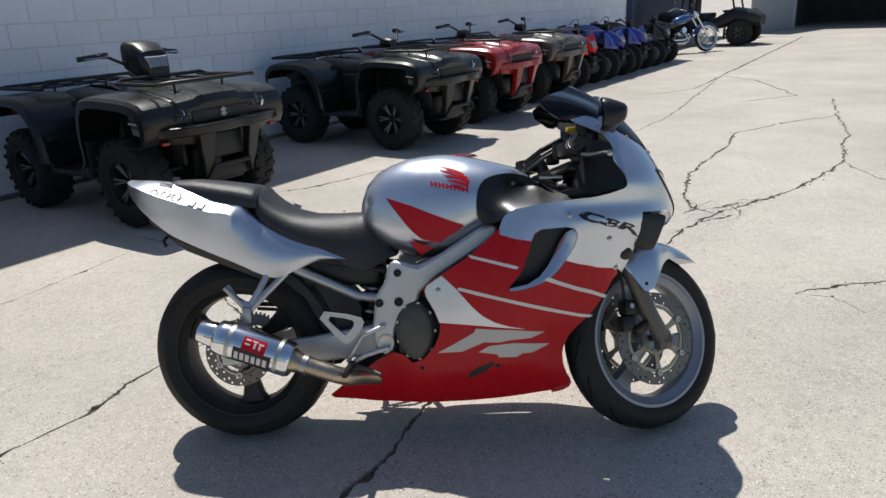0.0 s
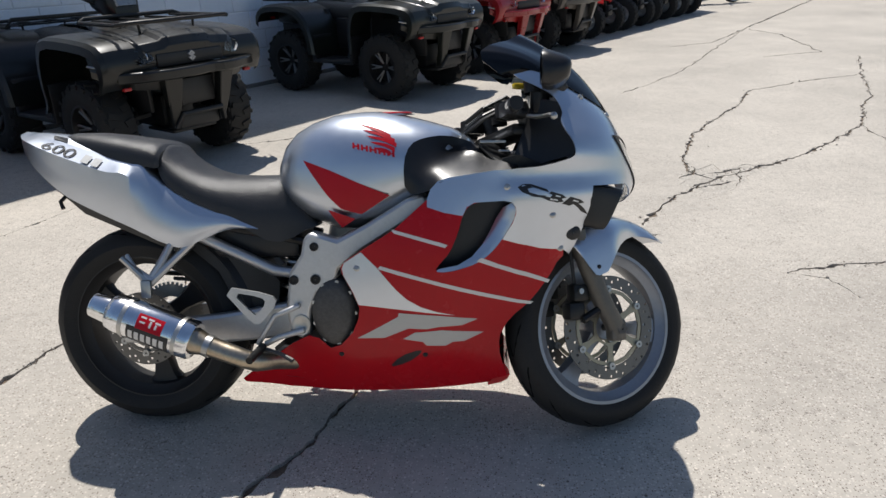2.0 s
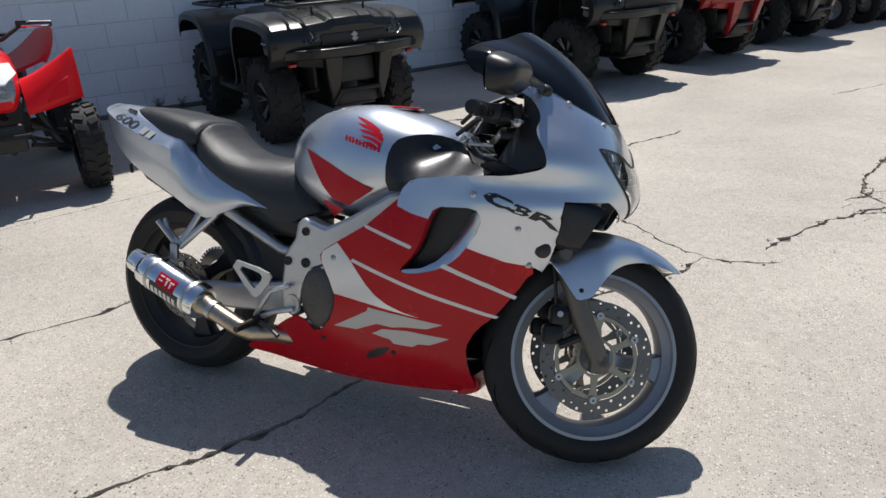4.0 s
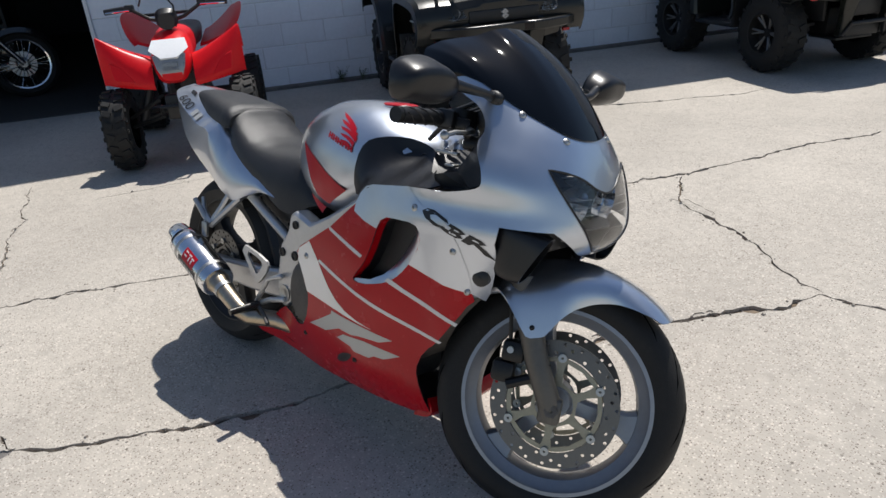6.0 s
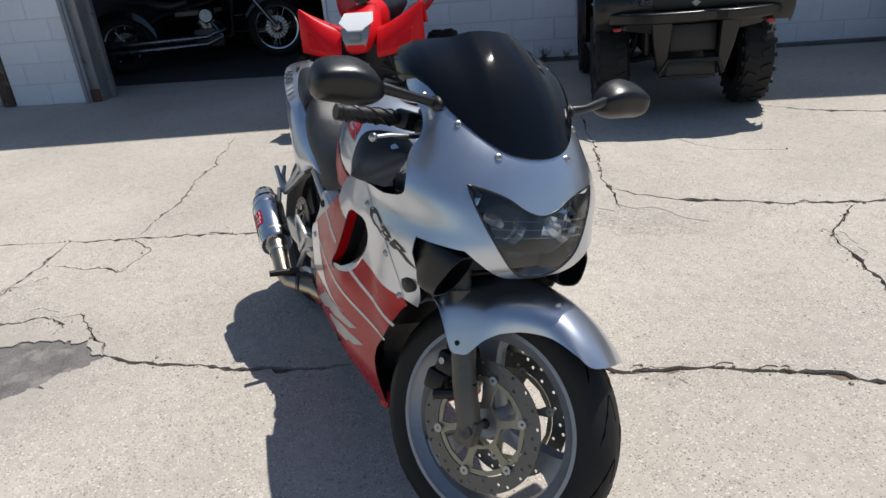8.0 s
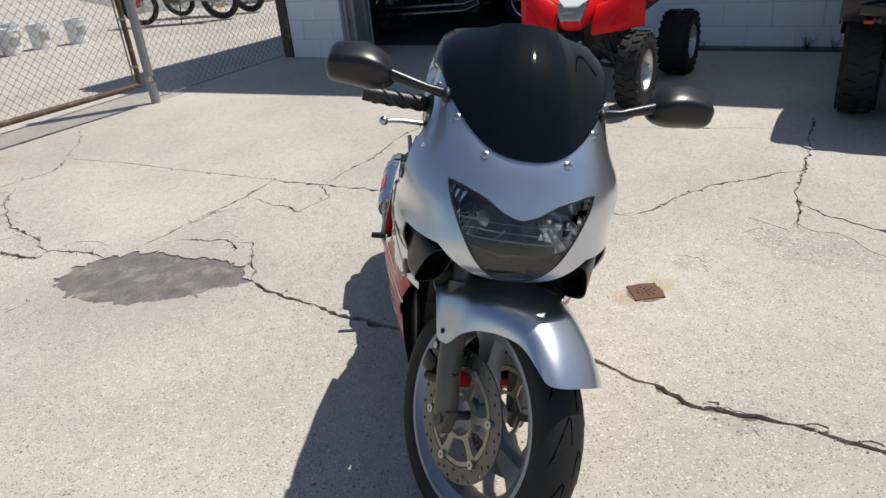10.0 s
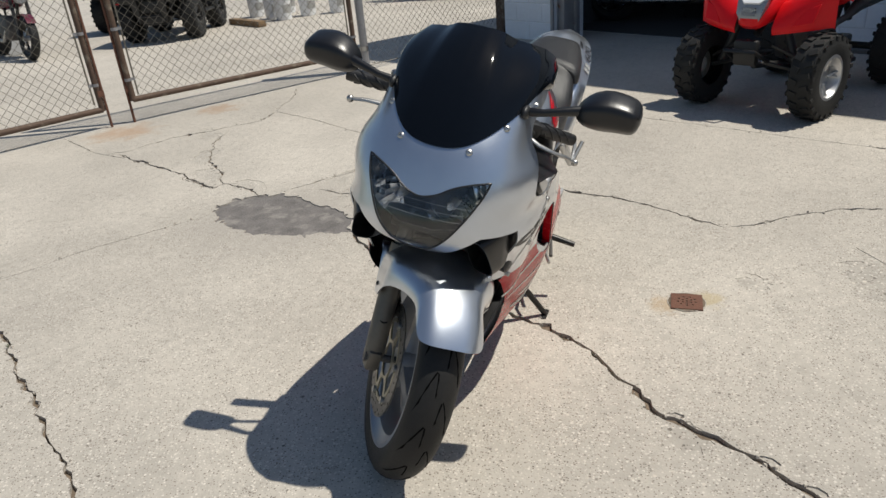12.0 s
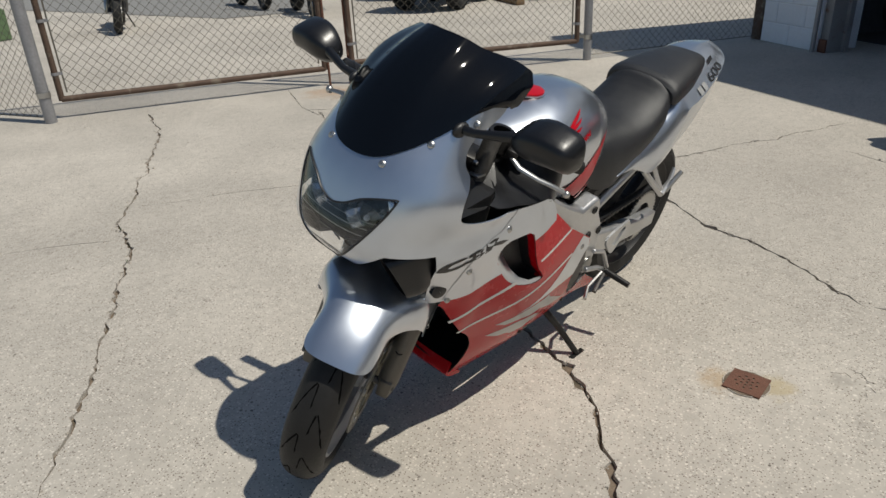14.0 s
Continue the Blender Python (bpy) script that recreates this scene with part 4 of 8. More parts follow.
def spoke_geo(c, rim, ang, w0=.032, w1=.058):
    """One cast spoke, hollow-backed, flaring to the rim."""
    g = Geo()
    m = Matrix.Translation(c) @ Matrix.Rotation(-ang, 4, "Y")
    rings = []
    for t, w, d in ((.030, w0 * 1.3, .030), (.06, w0, .026), (.11, w0 * .95, .022), (rim - .06, w1 * .85, .020), (rim - .030, w1 * 1.35, .026)):
        rings.append([(t, -d, -w * .5), (t, -d * .4, -w * .62), (t, d * .4, -w * .62), (t, d, -w * .5), (t, d, w * .5), (t, d * .4, w * .62), (t, -d * .4, w * .62), (t, -d, w * .5)])
    return g.loft(rings, m=m)


def rotor_sheet(r0, r1, nh, hole_r, rows):
    ring = [(r1 * math.cos(q), r1 * math.sin(q)) for q in np.linspace(0, 2 * math.pi, 64, endpoint=False)]
    inner = [(r0 * math.cos(q), r0 * math.sin(q)) for q in np.linspace(0, 2 * math.pi, 48, endpoint=False)]
    holes = [inner]
    for k in range(nh):
        rr = r0 + (r1 - r0) * rows[k % len(rows)]
        q = 2 * math.pi * k / nh
        holes.append([(rr * math.cos(q) + hole_r * math.cos(a), rr * math.sin(q) + hole_r * math.sin(a)) for a in np.linspace(0, 2 * math.pi, 9, endpoint=False)])
    return cut_sheet(ring, holes, .02)


def brake_disc(parent, c, y, r0, r1, m, gold):
    vs, fs = rotor_sheet(r0, r1, 44, .0042, (.22, .78, .5, .8))
    g = Geo().add([m @ Vector((c[0] + a, c[1] + y, c[2] + b)) for a, b in vs], fs)
    disc = part("brake_disc", g, ROTOR, parent, thick=0.004, smooth=0)
    ro = r0 - .003
    hol = [[(.044 * math.cos(q), .044 * math.sin(q)) for q in np.linspace(0, 2 * math.pi, 24, endpoint=False)]]
    for k in range(6):
        q = 2 * math.pi * k / 6
        hol.append([(rr * math.cos(q + a), rr * math.sin(q + a)) for rr, a in ((.054, -.34), (.054, .34), (ro * .72, .43), (ro - .009, .40), (ro - .009, .0), (ro - .009, -.40), (ro * .72, -.43))])
    cv, cf = cut_sheet([(ro * math.cos(q), ro * math.sin(q)) for q in np.linspace(0, 2 * math.pi, 60, endpoint=False)], hol, .016)
    cg = Geo().add([m @ Vector((c[0] + a, c[1] + y, c[2] + b)) for a, b in cv], cf)
    part("disc_carrier", cg, gold, disc, "dull gold disc carrier", thick=.005, smooth=0)
    for k in range(6):
        q = 2 * math.pi * (k + .5) / 6
        p = Vector((c[0] + (r0 - .002) * math.cos(q), c[1] + y, c[2] + (r0 - .002) * math.sin(q)))
        part("bobbin", Geo().lathe([(-.007, .003), (-.007, .010), (.007, .010), (.007, .003)], p, "y", 14, m=m), STEEL, disc)
    return disc


ID = Matrix.Identity(4)
fw = part("front_wheel", Geo().lathe([(-.045, .034), (-.045, .012), (.045, .012), (.045, .034), (.02, .042), (-.02, .042)], AXLE_F, "y", 24, m=STEER, closed=True), RIMGREY, bike)
g = tyre_geo(AXLE_F, .291, .0555, .216)
part("tyre", Geo().add(g.v, g.f, STEER), ROADTYRE, fw, "worn black road tyre")
g = tyre_grooves(AXLE_F, .291, .0555, .216, 14)
tagged(part("tread_groove", Geo().add(g.v, g.f, STEER), GROOVESHADE, fw), kind="stuff")
g = rim_geo(AXLE_F, .222, .048)
part("rim", Geo().add(g.v, g.f, STEER), RIMGREY, fw, "grey painted cast rim")
for k in range(3):
    g = spoke_geo(AXLE_F, .222, radians(-8 + 120 * k))
    part("spoke", Geo().add(g.v, g.f, STEER), RIMGREY, fw)
for y in (-.066, .066):
    brake_disc(fw, AXLE_F, y, .112, .148, STEER, CARRIER)
part("axle", Geo().cyl((AXLE_F.x, -.125, AXLE_F.z), (AXLE_F.x, .125, AXLE_F.z), .010, 12, m=STEER).lathe([(-.128, .004), (-.128, .016), (-.118, .016)], AXLE_F, "y", 6, m=STEER), DIRTYMET, fw)

rw = part("rear_wheel", Geo().lathe([(-.08, .036), (-.08, .012), (.08, .012), (.08, .036), (.03, .05), (-.03, .05)], AXLE_R, "y", 24, closed=True), RIMDARK, bike)
part("tyre", tyre_geo(AXLE_R, .299, .086, .214), ROADTYRE, rw, "wide black rear tyre")
tagged(part("tread_groove", tyre_grooves(AXLE_R, .299, .086, .214, 14), GROOVESHADE, rw), kind="stuff")
part("rim", rim_geo(AXLE_R, .222, .072), RIMDARK, rw, "dark painted cast rim")
for k in range(3):
    part("spoke", spoke_geo(AXLE_R, .222, radians(35 + 120 * k), .04, .07), RIMDARK, rw)
brake_disc(rw, AXLE_R, -.085, .075, .110, ID, ROTOR)
sp = Geo()
for i in range(42):
    q = 2 * math.pi * i / 42
    sp.box((0, 0, 0), (.012, .006, .008), Matrix.Translation((AXLE_R.x + .096 * math.cos(q), .095, AXLE_R.z + .096 * math.sin(q))) @ Matrix.Rotation(-q, 4, "Y"))
sp.lathe([(.092, .094), (.098, .094), (.098, .055), (.092, .055)], AXLE_R, "y", 42, closed=True)
part("sprocket", sp, STEEL, rw)

# chain: two runs and the guard
for z0, z1 in ((.412, .372), (.214, .300)):
    g = Geo()
    for i in range(40):
        t = i / 39
        g.box((AXLE_R.x + .02 + .50 * t, .095, z0 + (z1 - z0) * t), (.0145, .014 if i % 2 else .009, .010))
    part("chain_run", g, DIRTYMET, bike)

# ---- fork, front fender, calipers ----
def steered(name, g, material, label="", parent=None, **k):
    return part(name, Geo().add(g.v, g.f, STEER), material, parent or bike, label, **k)


for s in (-1, 1):
    y = .103 * s
    low, mid = AXLE_F + Vector((-.004, y, -.03)), AXLE_F + AXIS * .30 + Vector((.0, y, 0))
    top = AXLE_F + AXIS * .68 + Vector((.0, y, 0))
    leg = steered("fork_leg", Geo().tube([low, AXLE_F + Vector((-.008, y, .01)), AXLE_F + AXIS * .10 + Vector((-.010, y, 0)), mid], [.020, .027, .027, .029], 16), FORKGREY, "brownish grey fork slider")
    part("fork_tube", Geo().add(*(lambda q: (q.v, q.f))(Geo().tube([mid - AXIS * .02, top], .0215, 14)), STEER), DIRTYMET, leg)
    part("axle_clamp", Geo().add(*(lambda q: (q.v, q.f))(Geo().box(AXLE_F + Vector((-.004, y, -.004)), (.05, .036, .06), bevel=.008)), STEER), FORKGREY, leg)
    cal = Geo()
    for dz, dx in ((.0, 0), (.05, .004)):
        cal.box((AXLE_F.x - .125 + dx * 4, .082 * s, AXLE_F.z + .055 + dz), (.052, .046, .05), bevel=.010)
    cal.tube([AXLE_F + Vector((-.11, y, .03)), AXLE_F + Vector((-.05, y, .06)), AXLE_F + Vector((-.03, y, .10))], .012, 8)
    c = steered("brake_caliper", cal, BLACKMET, "black brake caliper")
    part("caliper_bolt", Geo().add(*(lambda q: (q.v, q.f))(Geo().cyl((AXLE_F.x - .115, .104 * s, AXLE_F.z + .11), (AXLE_F.x - .115, .112 * s, AXLE_F.z + .11), .008, 8)), STEER), STEEL, c)
    steered("brake_hose", Geo().tube([AXLE_F + Vector((-.12, .085 * s, .12)), AXLE_F + Vector((-.14, .10 * s, .25)), AXLE_F + Vector((-.12, .11 * s, .36)), AXLE_F + Vector((-.20, .08 * s, .50))], .005, 6), BLACKPL)


def fender_geo():
    """Front fender: a rounded hood over the tyre that widens into deep flares outside the fork legs."""
    low = [(48, .300), (54, .296), (60, .289), (70, .273), (80, .252), (88, .231), (94, .209), (100, .184), (105, .168), (109, .166), (116, .168), (119, .175), (120.5, .20), (122, .26), (123.5, .298), (140, .306)]
    knots = [0, .2, .4, .6, .8, 1]
    rings = []
    for a in [48, 49, 50.5] + list(range(52, 118, 2)) + [118, 119, 119.7, 120.4, 121, 121.6, 122.3, 123, 124, 126, 130, 135, 140]:
        ring = []
        for i in range(-16, 17):
            q = abs(i) / 16
            b = a + 11 * q ** 3.2 * max(0.0, 1 - (a - 48) / 34)
            lo = lerp_table(low, b)
            k = min(1.0, max(0.0, (b - 66) / 32))
            k = k * k * (3 - 2 * k) * (1.0 if b < 124 else max(0, 1 - (b - 124) / 14))
            vb, rb = [0, .034, .058, .074, .080, .081], [.327, .325, .318, .304, .5 * (.304 + lo), lo]
            vf, rf = [0, .034, .064, .106, .139, .141], [.331, .329, .318, .306, .278, lo]
            v = np.interp(q, knots, vb) * (1 - k) + np.interp(q, knots, vf) * k
            r = np.interp(q, knots, rb) * (1 - k) + np.interp(q, knots, rf) * k
            ring.append([math.copysign(v, i), r, b])
        ring = np.array(ring)
        for _ in range(3):
            ring[1:-1] = .25 * ring[:-2] + .5 * ring[1:-1] + .25 * ring[2:]
        rings.append([(AXLE_F.x + r * math.cos(radians(b)), v, AXLE_F.z + r * math.sin(radians(b))) for v, r, b in ring])
    return Geo().loft(rings, closed=False)


fender = steered("front_fender", fender_geo(), SILVER, "silver front fender with deep side flares", thick=.003, smooth=70)
for s in (1, -1):
    bolt(fender, STEER @ Vector((.606, -.141 * s, .466)), STEER.to_3x3() @ Vector((0, -s, 0)), .006, BLACKMET)

# ---- head, bars, levers ----
g = Geo()
for z, w in ((.84, .05), (.70, .06)):
    k = (z - 0) / math.cos(RAKE)
    p = HEAD + AXIS * k
    g.box((p.x + .012, 0, p.z), (.075, .25, .034), bevel=.012)
steered("triple_clamp", g, BLACKMET)
for s in (-1, 1):
    root, tip = Vector((.362, .115 * s, .888)), Vector((.280, .318 * s, .858))
    bar = steered("handlebar", Geo().tube([root, root.lerp(tip, .5), tip], .011, 12).lathe([(-.02, .034), (.02, .034), (.02, .024), (-.02, .024)], root, "z", 16, closed=True), BLACKMET, "black clip-on handlebar")
    a, b = root.lerp(tip, .40), root.lerp(tip, .98)
    n = 15
    grip = part("grip", Geo().add(*(lambda q: (q.v, q.f))(Geo().tube([a.lerp(b, i / n) for i in range(n + 1)], [.0175 if i % 2 else .0162 for i in range(n + 1)], 14)), STEER), BLACKPL, bar, "ribbed black rubber grip")
    ribs = Geo()
    ax = (b - a).normalized()
    e1 = ax.cross(Vector((0, 0, 1))).normalized()
    e2 = ax.cross(e1)
    for h in range(4):
        ribs.tube([a.lerp(b, .08 + .84 * t) + (e1 * math.cos(2.6 * t * 2 + h * 1.57) + e2 * math.sin(2.6 * t * 2 + h * 1.57)) * .0172 for t in np.linspace(0, 1, 14)], .0022, 5)
    tagged(part("grip_ribs", Geo().add(ribs.v, ribs.f, STEER), BLACKPL, grip), kind="stuff")
    part("bar_end", Geo().add(*(lambda q: (q.v, q.f))(Geo().cyl(b, tip + (tip - root) * .03, .0165, 14)), STEER), BLACKMET, bar)
    part("switch_box", Geo().add(*(lambda q: (q.v, q.f))(Geo().box(root.lerp(tip, .27) + Vector((0, 0, -.002)), (.045, .055, .042), bevel=.010)), STEER), BLACKPL, bar)
    lev = [root.lerp(tip, .22) + Vector((.045, 0, -.014)), root.lerp(tip, .35) + Vector((.072, 0, -.018)), root.lerp(tip, .60) + Vector((.090, 0, -.020)), root.lerp(tip, .80) + Vector((.096, 0, -.020)), root.lerp(tip, .97) + Vector((.100, 0, -.026))]
    lv = part("lever", Geo().add(*(lambda q: (q.v, q.f))(Geo().tube(lev, [.008, .0085, .0075, .007, .006], 10, flat=.7).ball(lev[-1], .0095, n=8)), STEER), STEEL, bar, "polished alloy lever")
    part("lever_perch", Geo().add(*(lambda q: (q.v, q.f))(Geo().box(root.lerp(tip, .20) + Vector((.024, 0, -.008)), (.05, .03, .026), bevel=.007)), STEER), BLACKMET, bar)
steered("brake_reservoir", Geo().lathe([(0, .024), (.04, .026), (.042, .028), (.052, .028), (.054, .001)], (.425, -.145, .930), "z", 18), BLACKPL)
tagged(steered("reservoir_tag", Geo().box((.40, -.11, .958), (.03, .018, .014), bevel=.003), YELLOW), "yellow tag")
for k, (dy, dz) in enumerate(((0, 0), (.02, .012), (-.015, .02), (.035, -.006), (-.03, -.01))):
    part("cable", Geo().tube([(.30, -.03 + dy * 2, .862 + dz), (.35, -.07 + dy, .90 + dz), (.41, -.04 + dy, .93 + dz), (.47, .02 - dy, .89 + dz), (.50, .03 - dy, .80)], .006, 7), BLACKPL, bike)
part("ignition_barrel", Geo().add(*(lambda q: (q.v, q.f))(Geo().lathe([(0, .022), (.03, .022), (.03, .001)], (.395, 0, .875), "z", 16)), STEER), BLACKMET, bike)

# gauges behind the screen
dash = part("instrument_panel", Geo().box((.50, 0, .955), (.05, .22, .11), pose(0, 0, 0) , bevel=.02), BLACKPL, bike)
for y, r in ((-.05, .042), (.05, .042)):
    part("dial", Geo().lathe([(.0, r), (.004, r), (.004, .001)], (.474, y, .962), "x", 20, m=None), DECALWHITE, dash)

# ---- fairing ----
SEAM = [(0.384, 0.763), (0.400, 0.748), (0.424, 0.733), (0.450, 0.722), (0.466, 0.708), (0.480, 0.682), (0.499, 0.648), (0.526, 0.601), (0.553, 0.554)]
MID = [(0.210, 0.692), (0.219, 0.716), (0.237, 0.735), (0.261, 0.744), (0.321, 0.753)] + SEAM + [(0.568, 0.536), (0.541, 0.502), (0.507, 0.465), (0.461, 0.412), (0.412, 0.354), (0.395, 0.320), (0.391, 0.298), (0.393, 0.265),
       (0.401, 0.230), (0.413, 0.194), (0.411, 0.179), (0.393, 0.172), (0.325, 0.161), (0.260, 0.151), (0.177, 0.141), (0.095, 0.133), (0.006, 0.131), (-0.072, 0.131), (-0.209, 0.137), (-0.332, 0.160), (-0.338, 0.171),
       (-0.308, 0.195), (-0.271, 0.221), (-0.180, 0.287), (-0.127, 0.316), (-0.098, 0.309), (-0.069, 0.280), (-0.037, 0.291), (-0.000, 0.332), (0.018, 0.372), (0.023, 0.404), (0.004, 0.452), (-0.020, 0.497),
       (-0.023, 0.514), (-0.011, 0.530), (0.037, 0.561), (0.123, 0.615)]
DUCT = smooth_poly([(0.325, 0.684), (0.403, 0.689), (0.428, 0.683), (0.436, 0.663), (0.425, 0.628), (0.400, 0.588), (0.375, 0.556), (0.346, 0.533), (0.318, 0.520), (0.260, 0.504), (0.225, 0.506), (0.243, 0.531), (0.265, 0.554), (0.286, 0.601), (0.302, 0.658)], turns=1)
fair = lambda x, y: skin(x, y)
decal = lambda x, y: skin(x, y, .0009)
decal2 = lambda x, y: skin(x, y, .0016)
sides = sheet("side_fairing", MID, RED, bike, fair, [DUCT], label="red and silver side fairing with an air duct")
for fa in sides:
    fa.data.materials.append(BLACKPL)
    fa.modifiers["thickness"].material_offset_rim = 1
    fa.modifiers["thickness"].material_offset = 1
for k, fa in enumerate(sides):
    only = dict(both=False, left_only=(k == 1), thick=0.0)
    sheet("silver_shoulder", [(0.2085, 0.692), (0.218, 0.717), (0.236, 0.7365), (0.261, 0.7455), (0.321, 0.7545)] + [(x + .0015, y + .0012) for x, y in SEAM] + [(0.480, 0.563), (0.400, 0.588), (0.4255, 0.628), (0.4350, 0.655), (0.4340, 0.670), (0.425, 0.683), (0.403, 0.6875),
          (0.330, 0.6835), (0.310, 0.672), (0.3000, 0.650), (0.252, 0.658), (0.2085, 0.672)], SILVER, fa, decal, (), **only)
    sheet("silver_flash", [(0.033, 0.555), (-0.013, 0.526), (-0.019, 0.510), (-0.016, 0.492), (0.008, 0.447), (0.021, 0.412), (0.152, 0.399), (0.278, 0.384), (0.231, 0.394), (0.187, 0.409), (0.152, 0.429), (0.124, 0.455), (0.093, 0.492), (0.073, 0.516), (0.055, 0.533)], SILVER, fa, decal, (), label="silver flash on the fairing", **only)
    for a in ([(0.113, 0.616), (0.246, 0.581), (0.261, 0.576), (0.255, 0.569), (0.246, 0.571), (0.121, 0.605)], [(0.346, 0.542), (0.390, 0.523), (0.450, 0.501), (0.529, 0.474), (0.521, 0.466), (0.450, 0.489), (0.380, 0.515), (0.334, 0.533)],
              [(0.083, 0.519), (0.144, 0.503), (0.200, 0.488), (0.272, 0.469), (0.345, 0.448), (0.441, 0.421), (0.476, 0.415), (0.467, 0.408), (0.441, 0.411), (0.345, 0.437), (0.272, 0.458), (0.200, 0.478), (0.133, 0.495), (0.077, 0.511)]):
        sheet("pinstripe", a, DECALWHITE, fa, decal, (), step=.012, **only)
    for a in ([(0.010, 0.314), (0.085, 0.317), (0.152, 0.347), (0.200, 0.345), (0.232, 0.351), (0.294, 0.354), (0.336, 0.371), (0.231, 0.384), (0.128, 0.391), (0.125, 0.380), (0.069, 0.347)],
              [(0.135, 0.315), (0.168, 0.335), (0.239, 0.341), (0.351, 0.331), (0.320, 0.316), (0.298, 0.306), (0.268, 0.305), (0.250, 0.294), (0.198, 0.296), (0.189, 0.307)]):
        sheet("model_mark", a, DECALGREY, fa, decal, (), step=.014, label="pale grey slanted mark", **only)
    # no opening is cut: a black sheet paints the slot's dark inside
    sheet("vent_slot", smooth_poly([(0.087, 0.219), (0.125, 0.262), (0.184, 0.285), (0.181, 0.270), (0.141, 0.238)], turns=1), DECALBLACK, fa, decal, (), step=.014, **only)
    sgn = -1 if k == 0 else 1
    # the bright blade along the lower front edge of the opening, sinking inward from its rim
    rim_line = dense([(.436, .663), (.425, .628), (.400, .588), (.375, .556), (.346, .533), (.318, .520), (.260, .504), (.225, .506)], .004, closed=False)
    inner_line = [(.238, .513), (.285, .522), (.322, .543), (.348, .572), (.368, .606), (.384, .640), (.402, .668), (.424, .682)]

    def blade_at(x, y):
        k = min(1.0, min(math.hypot(x - a, y - b) for a, b in rim_line) / .040)
        return skin(x, y, -.002 - .030 * k ** 1.6)

    sheet("duct_blade", rim_line + inner_line, SILVER, fa, blade_at, (), step=.010, thick=.004, label="silver blade across the duct", both=False, left_only=(k == 1))
    rear = dense([(.325, .684), (.302, .658), (.286, .601), (.265, .554), (.243, .531), (.225, .506)], .004, closed=False)
    nd = len(DUCT)
    deep = [(x, (SIDE(x, z) - q) * sgn, z) for q in (.055, .024, .002) for x, z in DUCT]
    walls = [[(k * nd + i, k * nd + (i + 1) % nd, (k + 1) * nd + (i + 1) % nd, (k + 1) * nd + i) for i in range(nd)] for k in (0, 1)]
    red_wall = [min(math.hypot(DUCT[i][0] - a, DUCT[i][1] - b) for a, b in rear) < .012 for i in range(nd)]
    part("duct_liner", Geo().add(deep, [tuple(range(nd))] + walls[0] + [w for w, r in zip(walls[1], red_wall) if not r]), BLACKPL, fa, smooth=60)
    part("duct_wall", Geo().add(deep, [w for w, r in zip(walls[1], red_wall) if r]), RED, fa, "red rear lip of the duct", smooth=60)
    for x, z in ((.412, .722), (.486, .650), (.538, .560), (.021, .512), (.193, .268), (-.04, .262)):
        bolt(fa, skin(x, z, .001) if sgn < 0 else MIRR @ skin(x, z, .001), (0, sgn, .15), .0085 if z > .3 else .007, STEEL if z > .3 else BLACKMET)

def curve(pts, n=4, start=False, end=False):
    """Smooth points through (v, w) places; start or end lie on the middle plane and mirror there."""
    q = [np.array(p, float) for p in pts]
    flip = lambda p: p * np.array([-1, 1])
    q = [flip(q[1]) if start else 2 * q[0] - q[1]] + q + [flip(q[-2]) if end else 2 * q[-1] - q[-2]]
    out = []
    for a, b, c, d in zip(q, q[1:], q[2:], q[3:]):
        for i in range(n):
            t = i / n
            out.append(tuple(.5 * (2 * b + (c - a) * t + (2 * a - 5 * b + 4 * c - d) * t * t + (3 * b - a - 3 * c + d) * t ** 3)))
    return out + [tuple(q[-2])]


# upper cowl: in the flat plan of the skin, from the seam round to the middle of the nose
EDGE_TOP = [p_side(.40, .764), p_side(.474, .770), p_side(.53, .780), p_side(.570, .792), p_side(.582, .806), p_side(.574, .836), p_side(.556, .862), p_side(.546, .885),
            p_side(.550, .905), p_side(.540, .930), p_side(.52, .952), p_side(.49, .968), p_side(.45, .986), (.428, 1.000), (.436, 1.017), p_side(.47, 1.014)]
SCREEN_LOW = [(-.166, 1.006), (-.146, .974), (-.108, .938), (-.060, .912), (0, .904)]
EDGE_SCR = [p_front(v, w) for v, w in curve(SCREEN_LOW, 5, end=True)]
LAMP = curve([(-.142, .845), (-.105, .838), (-.07, .826), (-.04, .808), (-.015, .799), (0, .797)], 4, end=True)
LAMP_LOW = curve([(0, .668), (-.028, .673), (-.055, .691), (-.084, .724), (-.111, .767), (-.131, .807)], 4, start=True)
LOW = curve([(0, .657), (-.04, .660), (-.08, .675), (-.115, .697), (-.148, .722)], 3, start=True)
EDGE_TOP = curve(EDGE_TOP[:13], 3) + EDGE_TOP[13:]
cowl_poly = [SEAM[0]] + EDGE_TOP + EDGE_SCR + [p_front(v, w) for v, w in LAMP[::-1]] + [p_front(*LAMP_LOW[-1]), *[p_front(v, w) for v, w in LAMP_LOW[-2::-1]]] + [p_front(v, w) for v, w in LOW] \
    + [p_side(.628, .722), p_side(.622, .684), p_side(.612, .625), p_side(.588, .560), p_side(.575, .538)] + [(x, y) for x, y in SEAM[::-1][:-1]]
cowl = sheet("upper_cowl", cowl_poly, SILVER, bike, fair, (), label="silver metallic upper cowl", weld=True, thick=.003)
